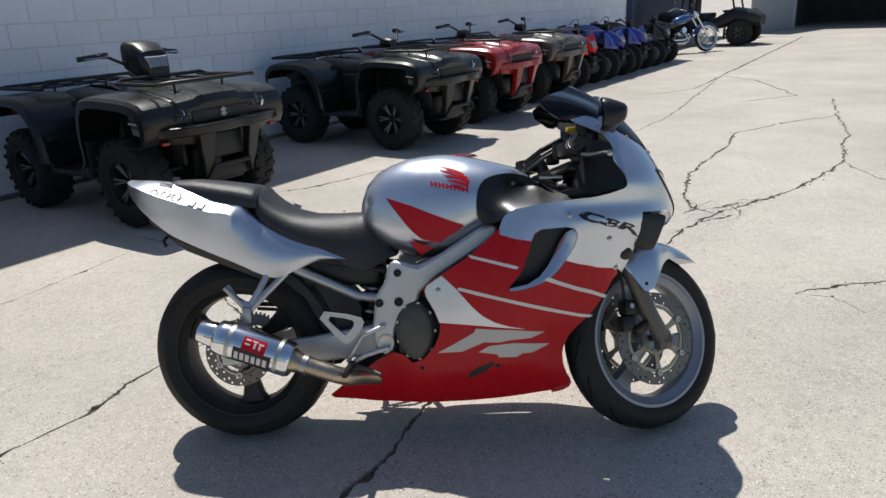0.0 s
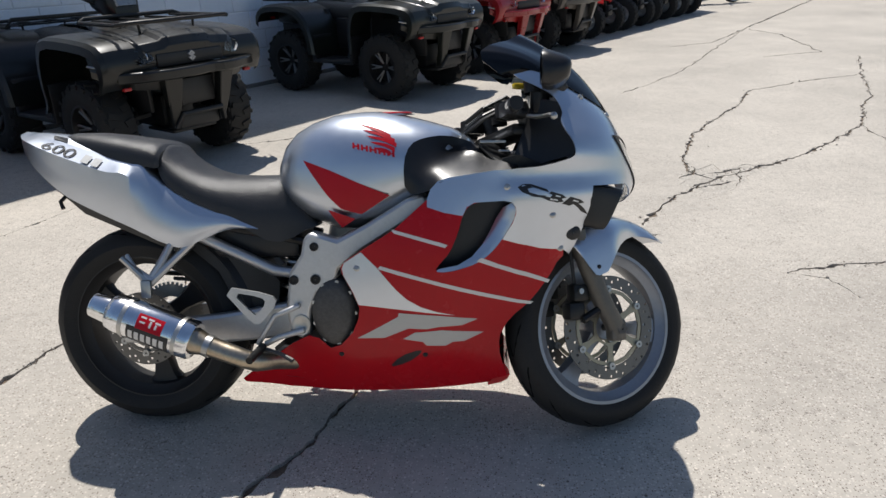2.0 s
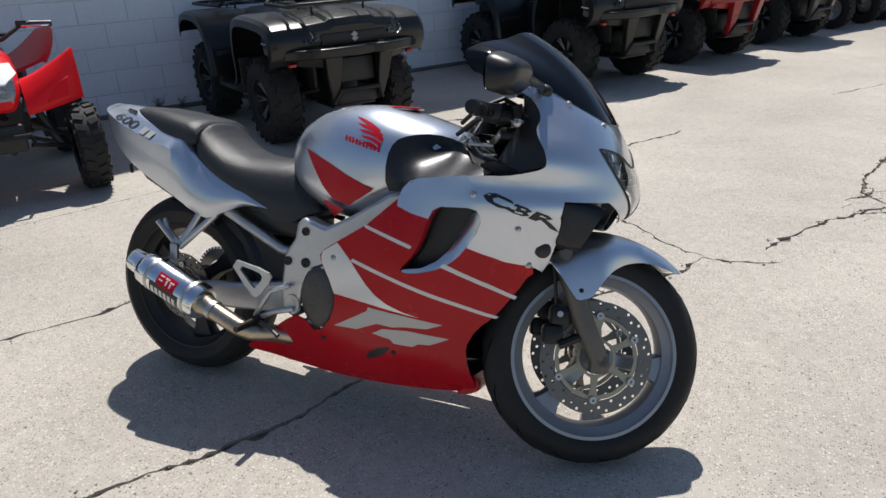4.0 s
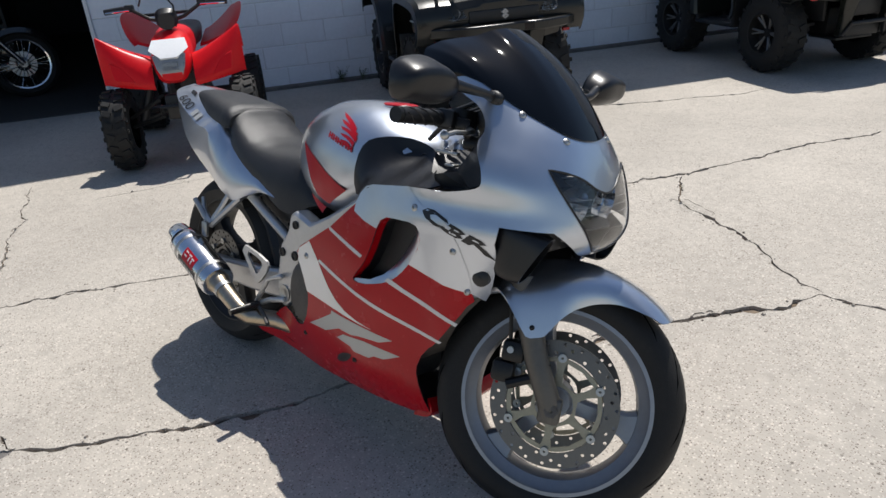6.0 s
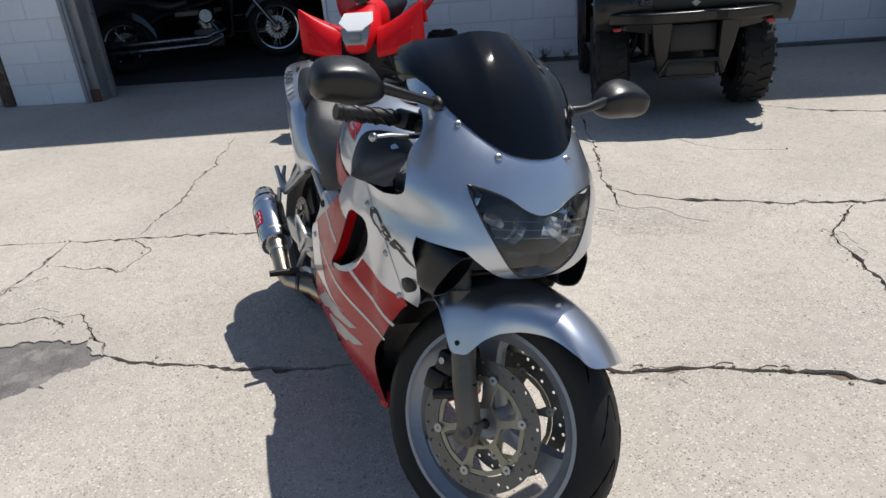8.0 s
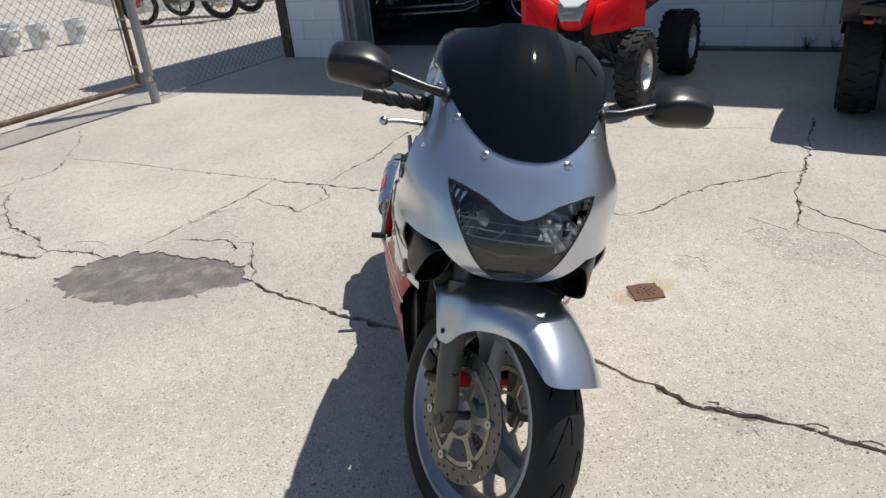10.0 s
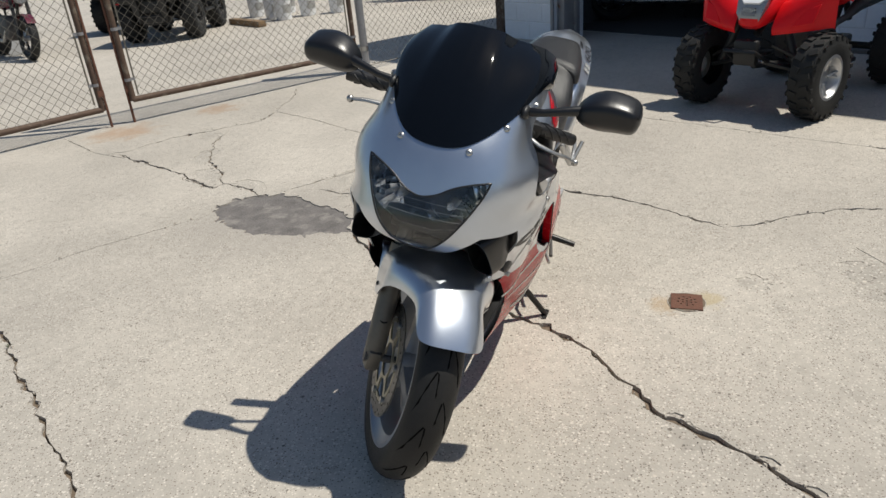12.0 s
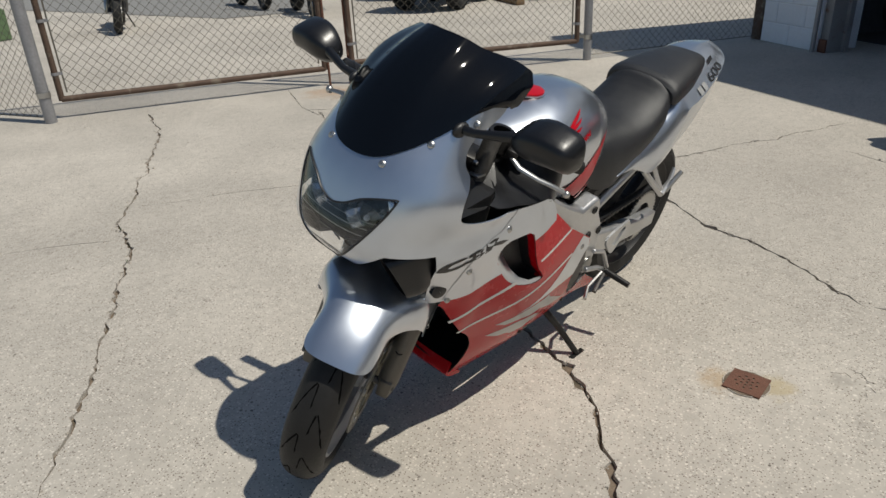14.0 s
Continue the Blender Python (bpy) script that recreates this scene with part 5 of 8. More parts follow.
for s in (1, -1):
    for v, w, m in ((-.080, .898, STEEL), (-.136, .944, STEEL), (-.174, .982, STEEL)):
        p = skin(*p_front(v, w), .001)
        bolt(cowl, (p.x, p.y * s, p.z), (.75, -.25 * s, .6), .008, m)
    # round black plug low on the cowl
    p = skin(.553, .600, .0)
    part("cowl_plug", Geo().lathe([(-.010, .020), (.003, .020), (.006, .016), (.007, .001)], axis="z", n=20, m=Matrix.Translation((p.x, p.y * s, p.z)) @ Vector((.25, -s, 0)).to_track_quat("Z", "Y").to_matrix().to_4x4()), BLACKPL, cowl)

# the mark on the cowl's flank: bold slanted black shapes with pale slits
def flank(a, b, k=1):
    if k < 0:
        a = 1.03 - a
    return p_side(.440 + .158 * a + .013 * b, .703 - .040 * a + .027 * b)


for k in (1, -1):
    side_only = dict(step=.010, thick=0.0, both=False, left_only=(k < 0))
    for a in ([(-.06, .60), (-.01, .95), (.10, 1.12), (.36, 1.02), (.42, .80), (.30, .84), (.16, .88), (.09, .66), (.14, .42), (.28, .38), (.40, .48), (.38, .22), (.22, .12), (.05, .26)],
              [(.36, .20), (.385, .40), (.47, .42), (.48, .66), (.42, .70), (.44, .92), (.62, .88), (.70, .70), (.64, .50), (.69, .30), (.60, .10), (.46, .10)],
              [(.68, .10), (.75, .86), (.92, .80), (1.00, .60), (.92, .42), (1.16, -.40), (1.02, -.22), (.85, .28), (.80, .06)]):
        sheet("flank_mark", [flank(x, y, k) for x, y in a], DECALBLACK, cowl, decal, (), **side_only)
    for a in ([(.53, .60), (.54, .72), (.60, .70), (.615, .62)], [(.52, .24), (.53, .36), (.59, .35), (.60, .26)], [(.81, .54), (.825, .66), (.90, .62), (.91, .54)]):
        sheet("mark_slit", [flank(x, y, k) for x, y in a], SILVER, cowl, decal2, (), **side_only)

# headlight
lamp_poly = [p_front(v, w) for v, w in LAMP] + [p_front(v, w) for v, w in LAMP_LOW]
lamp = sheet("headlight", lamp_poly, LAMPGREY, bike, lambda x, y: skin(x, y, -.085), (), label="clear twin headlight under one lens", weld=True, thick=0.0)
lens = sheet("lens", lamp_poly, SMOKELENS, lamp, lambda x, y: skin(x, y, .001), (), weld=True, thick=.0025)
lens.visible_shadow = False
for s in (1, -1):
    bowl = Matrix.Translation((.632, .060 * s, .764)) @ pose(0, 0, 0, 0, 4, 6 * s) @ Matrix.Diagonal((1, 1, .80, 1))
    part("reflector", Geo().lathe([(.0, .010), (.006, .024), (.022, .042), (.044, .054), (.066, .060)], axis="x", n=18, m=bowl), REFLECTOR, lamp, "bright faceted bowl reflector", smooth=0)
    part("bulb_shield", Geo().lathe([(.0, .012), (.035, .012), (.042, .008), (.043, .0005)], (.640, .060 * s, .764), "x", 14), STEEL, lamp)
    part("bulb", Geo().ball((.690, .060 * s, .764), .007, n=6), WHITEPL, lamp)
    part("reflector_wing", Geo().loft([[(.655, .118 * s, .826), (.630, .140 * s, .832)], [(.668, .112 * s, .780), (.638, .132 * s, .786)], [(.672, .104 * s, .742), (.645, .116 * s, .744)]], closed=False), REFLECTOR, lamp, thick=.002)
    for i in range(4):
        part("flute", Geo().box((0, 0, 0), (.010, .013, .034 - .004 * i), pose(.668 - .012 * i, (.110 + .010 * i) * s, .808 + .004 * i, 20 * s, -24, 28 * s + 14 * (i % 2)), bevel=.003), REFLECTOR, lamp)
# fine cross ribs moulded into the lens
for w in (.756, .771, .786):
    far = max(abs(v) for v, z in LAMP_LOW if z <= w + .004) - .006
    part("lens_rib", Geo().tube([Vector((skin(*p_front(v, w), -.004).x, v, w)) for v in np.linspace(-far, far, 25)], .0006, 5), LAMPPLATE, lens)
part("lamp_step", Geo().loft([[(.70, -.088, .722), (.735, -.04, .722), (.735, .04, .722), (.70, .088, .722)], [(.63, -.10, .728), (.63, -.05, .728), (.63, .05, .728), (.63, .10, .728)]], closed=False), LAMPGREY, lamp, thick=.004)
rim_line = [skin(*p, .0015) for p in dense([p_front(v, w) for v, w in LAMP_LOW + LAMP], .01, closed=False)]
rim_line = [p for p in rim_line if p.y < .0005]
for s in (1, -1):
    part("seal", Geo().tube([(p.x, p.y * s, p.z) for p in rim_line], .0022, 6), BLACKPL, lamp)

# windscreen: a smoked double-bubble sheet between its lower edge and its free edge
def screen_geo():
    edge = [skin(*p_front(v, w - .006), .004) for v, w in curve(SCREEN_LOW[::-1], 8, start=True)]
    ends = [edge[-1], skin(*p_side(.47, 1.010), .002), Vector((.425, -.183, 1.000))]
    low = edge + [a.lerp(b, i / 8) for a, b in zip(ends, ends[1:]) for i in range(1, 9)]
    up = [Vector(p) for p in ((.454, 0, 1.117), (.450, -.03, 1.116), (.440, -.057, 1.111), (.416, -.086, 1.096), (.392, -.116, 1.088), (.366, -.148, 1.077), (.344, -.170, 1.060), (.350, -.183, 1.034), (.396, -.188, 1.000), (.418, -.184, .996))]

    def at(pts, t):
        x = t * (len(pts) - 1)
        i = min(int(x), len(pts) - 2)
        return pts[i].lerp(pts[i + 1], x - i)

    nr, nc = 17, 40
    rows = []
    for j in range(nr):
        b = j / (nr - 1)
        row = []
        for i in range(-nc, nc + 1):
            s = abs(i) / nc
            p = at(low, s).lerp(at(up, s), b)
            bulge = 4 * b * (1 - b) * (.018 * (1 - s ** 2) + .007)
            crease = .0022 * math.exp(-((s - .36) / .13) ** 2) * b
            q = p + Vector((.62, 0, .78)) * (bulge - crease)
            q.y -= bulge * .35 * s
            row.append((q.x, q.y if i >= 0 else -q.y, q.z))
        rows.append(row)
    return Geo().loft(rows, closed=False)


screen = part("windscreen", screen_geo(), SMOKE, bike, "dark smoked windscreen", smooth=80, thick=.003)

# ram-air inlets under the lamp: flat-flanked pods whose mouth is cut away forward and down
def pod_ring(corners, n=5.0, k=36, shrink=0.0):
    """A rounded ring laid over four corners: outer top, outer bottom, inner bottom, inner top."""
    ot, ob, ib, it = (Vector(c) for c in corners)
    ring = []
    for j in range(k):
        q = 2 * math.pi * (j + .5) / k
        c, d = math.cos(q), math.sin(q)
        a = .5 + (.5 - shrink) * math.copysign(abs(c) ** (2 / n), c)
        b = .5 + (.5 - shrink) * math.copysign(abs(d) ** (2 / n), d)
        ring.append(ib.lerp(ob, a).lerp(it.lerp(ot, a), b))
    return ring


POD_BACK = ((.596, .200, .732), (.612, .190, .606), (.590, .110, .620), (.580, .115, .735))
POD_REAR = ((.612, .204, .731), (.630, .197, .608), (.600, .108, .618), (.590, .112, .738))
POD_HALF = ((.664, .187, .722), (.641, .192, .602), (.624, .110, .610), (.650, .104, .724))
POD_MOUTH = ((.716, .157, .708), (.664, .189, .602), (.652, .128, .604), (.700, .104, .702))
POD_DEEP = ((.650, .170, .705), (.610, .175, .615), (.600, .120, .620), (.640, .115, .705))
for s in (1, -1):
    rings = [pod_ring(POD_BACK), pod_ring(POD_REAR, 6.0), pod_ring(POD_HALF, 5.0), pod_ring(POD_MOUTH, 3.2), pod_ring(POD_MOUTH, 3.0, shrink=.035), pod_ring(POD_DEEP, 2.6, shrink=.06)]
    part("air_inlet", Geo().loft([[(p.x, -p.y * s, p.z) for p in r] for r in rings]), SNOUT, bike, "smooth black air inlet pod with a slanted mouth", smooth=50)

# black inner cowl behind the lamp and round the fork
part("inner_cowl", Geo().loft([[(.60, -.15, .74), (.60, .15, .74), (.60, .11, .63), (.60, -.11, .63)], [(.44, -.19, .80), (.44, .19, .80), (.44, .16, .55), (.44, -.16, .55)], [(.40, -.17, .79), (.40, .17, .79), (.40, .14, .50), (.40, -.14, .50)]]), BLACKPL, bike)
for s in (1, -1):
    part("inner_panel", Geo().loft([[(.585, -.19 * s, .800), (.585, -.175 * s, .86), (.55, -.16 * s, .93)], [(.50, -.165 * s, .775), (.52, -.14 * s, .86), (.51, -.12 * s, .94)], [(.42, -.15 * s, .765), (.45, -.11 * s, .84), (.48, -.08 * s, .93)]], closed=False), BLACKPL, bike, thick=.003, smooth=120)

# ---- mirrors ----
for s in (1, -1):
    sec = smooth_poly([(-.012, .90), (-.004, 1.0), (.046, .62), (.058, .34), (.054, -.40), (.040, -.72), (.016, -1.0), (-.006, -.98), (-.012, -.8)], turns=1)
    u0 = .500 if s > 0 else .484
    ring_sets, back = [], []
    for t in (-1, -.985, -.94, -.85, -.7, -.5, -.25, 0, .25, .5, .7, .83, .92, .97, .99, 1):
        k = max(.04, 1 - abs(t) ** (2.6 if t < 0 else 9)) ** .5
        y = -.336 - .072 * t
        size = (1.0 - .16 * t) if t > 0 else 1.0 - .12 * t * t
        rise = .004 * t - .010 * t * t
        ring_sets.append([(u0 + a * (.25 + .75 * k) - .006 * t, y * s, 1.000 + rise + .046 * b * k * size) for a, b in sec])
        back.append((u0 - .0125 - .006 * t, (-.336 - .067 * t) * s, 1.000 + rise, .040 * k * size))
    mir = part("mirror", Geo().loft(ring_sets), SNOUT, bike, "black plastic rear-view mirror", smooth=42)
    part("mirror_glass", Geo().loft([[(a, b, c + d * q) for a, b, c, d in back] for q in (1, 0, -1)], closed=False), MIRROR, mir, smooth=0)
    part("mirror_stalk", Geo().tube([(.540, -.165 * s, .972), (.548, -.20 * s, .980), (u0 + .032, -.275 * s, .994)], [.011, .0085, .012], 12), SNOUT, mir)
    part("mirror_base", Geo().ball((.540, -.160 * s, .970), .017, n=8, sx=(1.5, .7, 1.0)), BLACKPL, mir)

# ---- tank ----
TANK = [(-.228, .050, .765, .725), (-.222, .072, .792, .695), (-.205, .096, .832, .665), (-.175, .118, .864, .640), (-.130, .138, .889, .612), (-.066, .160, .910, .590), (.0, .174, .9175, .588), (.06, .181, .918, .604),
        (.12, .181, .909, .634), (.193, .170, .890, .672), (.257, .132, .872, .702), (.304, .094, .848, .724), (.335, .060, .818, .738)]


def tank_at(u, col):
    return lerp_table(TANK, u, col)


def tank_v(u, w, out=0.0):
    h, t, b = tank_at(u, 1), tank_at(u, 2), tank_at(u, 3)
    c, a = b + (t - b) * .42, 0
    a = (t - c) if w > c else (c - b) * 1.35
    k = min(.999, abs(w - c) / a)
    n = 2.5
    return Vector((u, -(h * (1 - k ** n) ** (1 / n) + out), w))


rings = []
us = [-.228, -.226, -.222, -.214, -.205, -.19, -.175, -.15, -.130, -.10, -.066, -.025, .016, .05, .081, .105, .129, .16, .193, .225, .257, .28, .304, .322, .335]
for u in us:
    h, t, b = tank_at(u, 1), tank_at(u, 2), tank_at(u, 3)
    c = b + (t - b) * .42
    ring = []
    for j in range(40):
        q = 2 * math.pi * j / 40
        e = 2 / 2.5
        cy, sz = math.cos(q), math.sin(q)
        y = h * math.copysign(abs(cy) ** e, cy)
        z = c + ((t - c) if sz > 0 else (c - b) * 1.0) * math.copysign(abs(sz) ** e, sz)
        ring.append((u, y, z))
    rings.append(ring)
tank = part("fuel_tank", Geo().loft(rings), SILVER, bike, "silver metallic fuel tank with red flashes", smooth=80)
tdecal = lambda x, y: tank_v(x, y, .0012)
sheet("red_flash", [(-.137, .789), (-.06, .764), (.02, .731), (.105, .697), (.065, .671), (.026, .646), (-.03, .660), (-.062, .690), (-.085, .718), (-.111, .752)], DECALRED, tank, tdecal, (), label="red flash on the tank", thick=0)
sheet("red_flash", [(-.068, .657), (-.03, .645), (.008, .633), (-.012, .620), (-.033, .606), (-.052, .632)], DECALRED, tank, tdecal, (), thick=0)
# wing: five feathers between staggered tips and a rounded leading edge
TIPS = [(0.018, 0.885), (0.03, 0.869), (0.042, 0.853), (0.054, 0.837), (0.066, 0.821)]
LEAD = [(0.108, 0.854), (0.12, 0.843), (0.125, 0.833), (0.121, 0.821), (0.11, 0.811)]
for (a, b), (c, e) in zip(TIPS, LEAD):
    a, b = Vector((a, b)), Vector((c, e))
    up = [a.lerp(b, t) + Vector((.002, .0045)) * math.sin(math.pi * t) for t in (0, .2, .4, .6, .8, 1)]
    dn = [p - Vector((.001, .0030 + .0078 * t ** .7)) for p, t in zip(up, (0, .2, .4, .6, .8, 1))]
    sheet("wing_mark", [tuple(p) for p in up + dn[:0:-1]], DECALRED, tank, tdecal, (), thick=0, step=.01)
# name under the wing: block shapes, each two uprights and a bar
N0, N1, NH = Vector((0.004, 0.836)), Vector((0.122, 0.811)), Vector((.0012, -.0150))
for i in range(5):
    for k0, k1, h0, h1 in ((.06, .30, 0, 1), (.62, .88, 0, 1), (.30, .62, .36, .64)):
        a, b = N0.lerp(N1, (i + k0) / 5), N0.lerp(N1, (i + k1) / 5)
        sheet("name_bar", [tuple(a + NH * h0), tuple(b + NH * h0), tuple(b + NH * h1), tuple(a + NH * h1)], DECALRED, tank, tdecal, (), thick=0, step=.012)
part("tank_badge", Geo().lathe([(.0, .048), (.006, .046), (.008, .040), (.008, .0005)], (.100, 0, .908), "z", 28), DECALRED, tank, "round red filler cap cover")
part("tank_rim", Geo().lathe([(0, .054), (.003, .054), (.003, .048)], (.100, 0, .908), "z", 28), SILVER, tank)

# ---- side covers over the airbox, cockpit panels ----
COVER = Tps([(.147, .70, .187), (.145, .78, .183), (.160, .828, .170), (.195, .843, .152), (.25, .850, .120), (.297, .809, .103), (.305, .836, .094), (.34, .816, .100), (.362, .80, .116), (.205, .705, .215), (.24, .74, .222), (.30, .752, .218),
             (.38, .762, .209), (.455, .77, .195), (.20, .76, .190), (.25, .785, .156), (.33, .78, .165), (.40, .778, .182), (.17, .74, .196)])


def cover_at(x, y):
    return Vector((x, -COVER(x, y), y))


cover_poly = smooth_poly([(.147, .700), (.143, .785), (.160, .830), (.195, .846), (.250, .852), (.305, .838), (.340, .818), (.362, .800), (.40, .782), (.455, .770), (.33, .752), (.24, .738), (.205, .705)], turns=1)
covers = sheet("tank_side_cover", cover_poly, SNOUT, bike, cover_at, (), label="black plastic cover beside the tank", thick=.004)
for k, c in enumerate(covers):
    s = 1 if k == 0 else -1
    part("cover_hole", Geo().lathe([(-.002, .012), (.0012, .012), (.0012, .0095), (-.004, .009), (-.004, .0005)], axis="z", n=16, m=Matrix.Translation((.300, s * (cover_at(.300, .808).y - .001), .808)) @ Vector((.1, -s, .5)).to_track_quat("Z", "Y").to_matrix().to_4x4()), DECALBLACK, c)
    part("cockpit_panel", Geo().loft([[(.335, -.103 * s, .826), (.372, -.150 * s, .790), (.45, -.190 * s, .768), (.56, -.200 * s, .782)], [(.36, -.06 * s, .835), (.40, -.09 * s, .80), (.47, -.125 * s, .775), (.57, -.13 * s, .79)], [(.37, 0, .83), (.42, -.03 * s, .80), (.49, -.05 * s, .77), (.57, -.05 * s, .79)]], closed=False), BLACKPL, c, thick=.003, smooth=120)
    part("bracket", Geo().box((.375, -.105 * s, .832), (.07, .012, .008), bevel=.002).box((.405, -.115 * s, .808), (.030, .03, .006), bevel=.002), STEEL, c)

# ---- seats ----
def seat_geo(tab, n=3.0):
    rings = []
    for u, h, t, b in tab:
        ring = []
        for j in range(28):
            q = math.pi * j / 27
            e = 2 / n
            cy, sz = math.cos(q), math.sin(q)
            ring.append((u, h * math.copysign(abs(cy) ** e, cy), b + (t - b) * abs(sz) ** e))
        rings.append(ring)
    return Geo().loft(rings)


def fill(tab, k=4):
    out = []
    for a, b in zip(tab, tab[1:]):
        out += [tuple(a[c] + (b[c] - a[c]) * i / k for c in range(4)) for i in range(k)]
    return out + [tab[-1]]


part("rider_seat", seat_geo(fill([(-.556, .114, .834, .775), (-.545, .122, .830, .745), (-.528, .129, .812, .725), (-.505, .134, .792, .71), (-.478, .137, .775, .695), (-.442, .140, .757, .675), (-.386, .142, .743, .650), (-.311, .142, .740, .607),
     (-.25, .138, .741, .572), (-.212, .128, .740, .565), (-.180, .115, .708, .575), (-.148, .105, .662, .595), (-.116, .095, .616, .604)], 3), 2.7), LEATHER, bike, "black vinyl rider's seat")
part("pillion_seat", seat_geo(fill([(-.864, .042, .853, .842), (-.854, .066, .864, .836), (-.83, .084, .870, .828), (-.77, .100, .870, .812), (-.70, .117, .863, .798), (-.625, .128, .852, .786), (-.575, .133, .844, .776), (-.556, .131, .836, .772), (-.546, .125, .824, .774)], 3), 3.2), LEATHER, bike, "black vinyl pillion pad")

# ---- tail ----
TAIL = [(-1.005, .028, .874, .868, .846), (-.985, .058, .873, .862, .822), (-.965, .082, .872, .855, .806), (-.933, .103, .871, .845, .775), (-.88, .122, .865, .826, .731), (-.823, .135, .856, .807, .692), (-.75, .147, .838, .784, .658),
        (-.68, .155, .819, .764, .628), (-.62, .160, .802, .764, .603), (-.600, .160, .794, .764, .594), (-.583, .160, .778, .754, .587), (-.563, .160, .752, .732, .576), (-.528, .160, .722, .700, .562), (-.497, .160, .706, .682, .553),
        (-.465, .159, .692, .668, .557), (-.43, .157, .676, .654, .574), (-.36, .152, .650, .638, .600), (-.307, .147, .625, .618, .603), (-.27, .141, .606, .604, .602)]
TAIL = [tuple(.5 * (2 * b + (c - a) * k + (2 * a - 5 * b + 4 * c - d) * k * k + (3 * b - a - 3 * c + d) * k ** 3)) for a, b, c, d in
        (np.array(TAIL)[[max(0, i - 1), i, i + 1, min(len(TAIL) - 1, i + 2)]] for i in range(len(TAIL) - 1)) for k in (0, .25, .5, .75)] + [TAIL[-1]]


def tail_band(u, h):
    """How far the sloping band above the crease leans inward."""
    return min(.8 * h, float(np.interp(u, [-.62, -.57], [.058, .036])))


rings = []
for u, h, t, c, b in TAIL:
    o, d, e = tail_band(u, h), c - b, t - c
    rear = [(.60 * h, b + .001), (.88 * h, b), (.93 * h, b + .28 * d), (.972 * h, b + .62 * d), (h, c), (h - .33 * o, c + .33 * e), (h - .66 * o, c + .66 * e), (h - o, t)]
    lean = min(.034, .22 * (t - b) + .004)
    fore = [(.60 * h, b + .001), (.93 * h, b), (.985 * h, b + .22 * d), (h, b + .46 * d), (h - .10 * lean, b + .70 * d), (h - .32 * lean, b + .90 * d), (h - .62 * lean, c + .3 * e), (h - lean, t)]
    g = float(np.clip((u + .650) / .09, 0, 1))
    g = g * g * (3 - 2 * g)
    prof = [(0, b + .004)] + [(p[0] * (1 - g) + q[0] * g, p[1] * (1 - g) + q[1] * g) for p, q in zip(rear, fore)] + [(0, t + .002)]
    rings.append([(u, -y, z) for y, z in prof] + [(u, y, z) for y, z in prof[-2:0:-1]])
tail = part("tail_cover", Geo().loft(rings), SILVER, bike, "silver tail cover behind the seat", smooth=42)


def tail_top(u, k, out=.001):
    """A place on the sloping band of the tail: k 0 at the crease, 1 at the top."""
    h, t, c = lerp_table(TAIL, u, 1), lerp_table(TAIL, u, 2), lerp_table(TAIL, u, 3)
    return Vector((u, -(h - tail_band(u, h) * k + out), c + (t - c) * k + out))


def text_mesh(body, size):
    cu = bpy.data.curves.new("lettering", "FONT")
    cu.body, cu.size = body, size
    ob = bpy.data.objects.new("lettering", cu)
    scene.collection.objects.link(ob)
    bpy.context.view_layer.update()
    me = bpy.data.meshes.new_from_object(ob.evaluated_get(bpy.context.evaluated_depsgraph_get()))
    vs, fs = [tuple(v.co) for v in me.vertices], [tuple(p.vertices) for p in me.polygons]
    bpy.data.objects.remove(ob)
    return vs, fs


vs, fs = text_mesh("600", .060)
wid = max(v[0] for v in vs)
for s in (1, -1):
    g = Geo()
    for x, y, z in vs:
        xx = x if s > 0 else wid - x
        p = tail_top(-.897 + (xx + .25 * y) * 1.2, .07 + y / .042 * .46, .0018)
        g.v.append((p.x, p.y * s, p.z))
    g.f = list(fs)
    part("number_mark", g, DECALBLACK, tail, "black lettering 600", smooth=0)
    g = Geo()
    for x0 in (-.762, -.732):
        q = [tail_top(x0 + dx, k, .0026) for dx, k in ((0, .06), (.022, .06), (.030, .44), (.008, .44))]
        g.add([(p.x, p.y * s, p.z) for p in q], [(0, 1, 2, 3)])
    part("model_mark", g, DECALGREY, tail, smooth=0)
    # slot in the tail, its dark inside painted as a flat black quad
    q = [tail_top(u, k, .0018) for u, k in ((-.876, .96), (-.828, .96), (-.824, .74), (-.870, .76))]
    part("tail_slot", Geo().add([(p.x, p.y * s, p.z) for p in q], [(0, 1, 2, 3)]), DECALBLACK, tail, smooth=0)
part("tail_lamp", Geo().loft([[(-1.008, -.020, .860), (-1.008, .020, .860), (-.996, .026, .832), (-.996, -.026, .832)], [(-.96, -.03, .85), (-.96, .03, .85), (-.95, .03, .82), (-.95, -.03, .82)]]), REDLENS, tail)
part("under_tail", Geo().loft([[(-.93, -.05, .75), (-.93, .05, .75), (-.93, .05, .735), (-.93, -.05, .735)], [(-.80, -.09, .665), (-.80, .09, .665), (-.80, .08, .64), (-.80, -.08, .64)], [(-.50, -.11, .55), (-.50, .11, .55), (-.50, .10, .52), (-.50, -.10, .52)]]), BLACKPL, bike)
for s in (1, -1):
    part("rear_hook", Geo().tube([(-.86, -.05 * s, .70), (-.875, -.075 * s, .675), (-.865, -.08 * s, .655)], .006, 8), BLACKMET, bike)

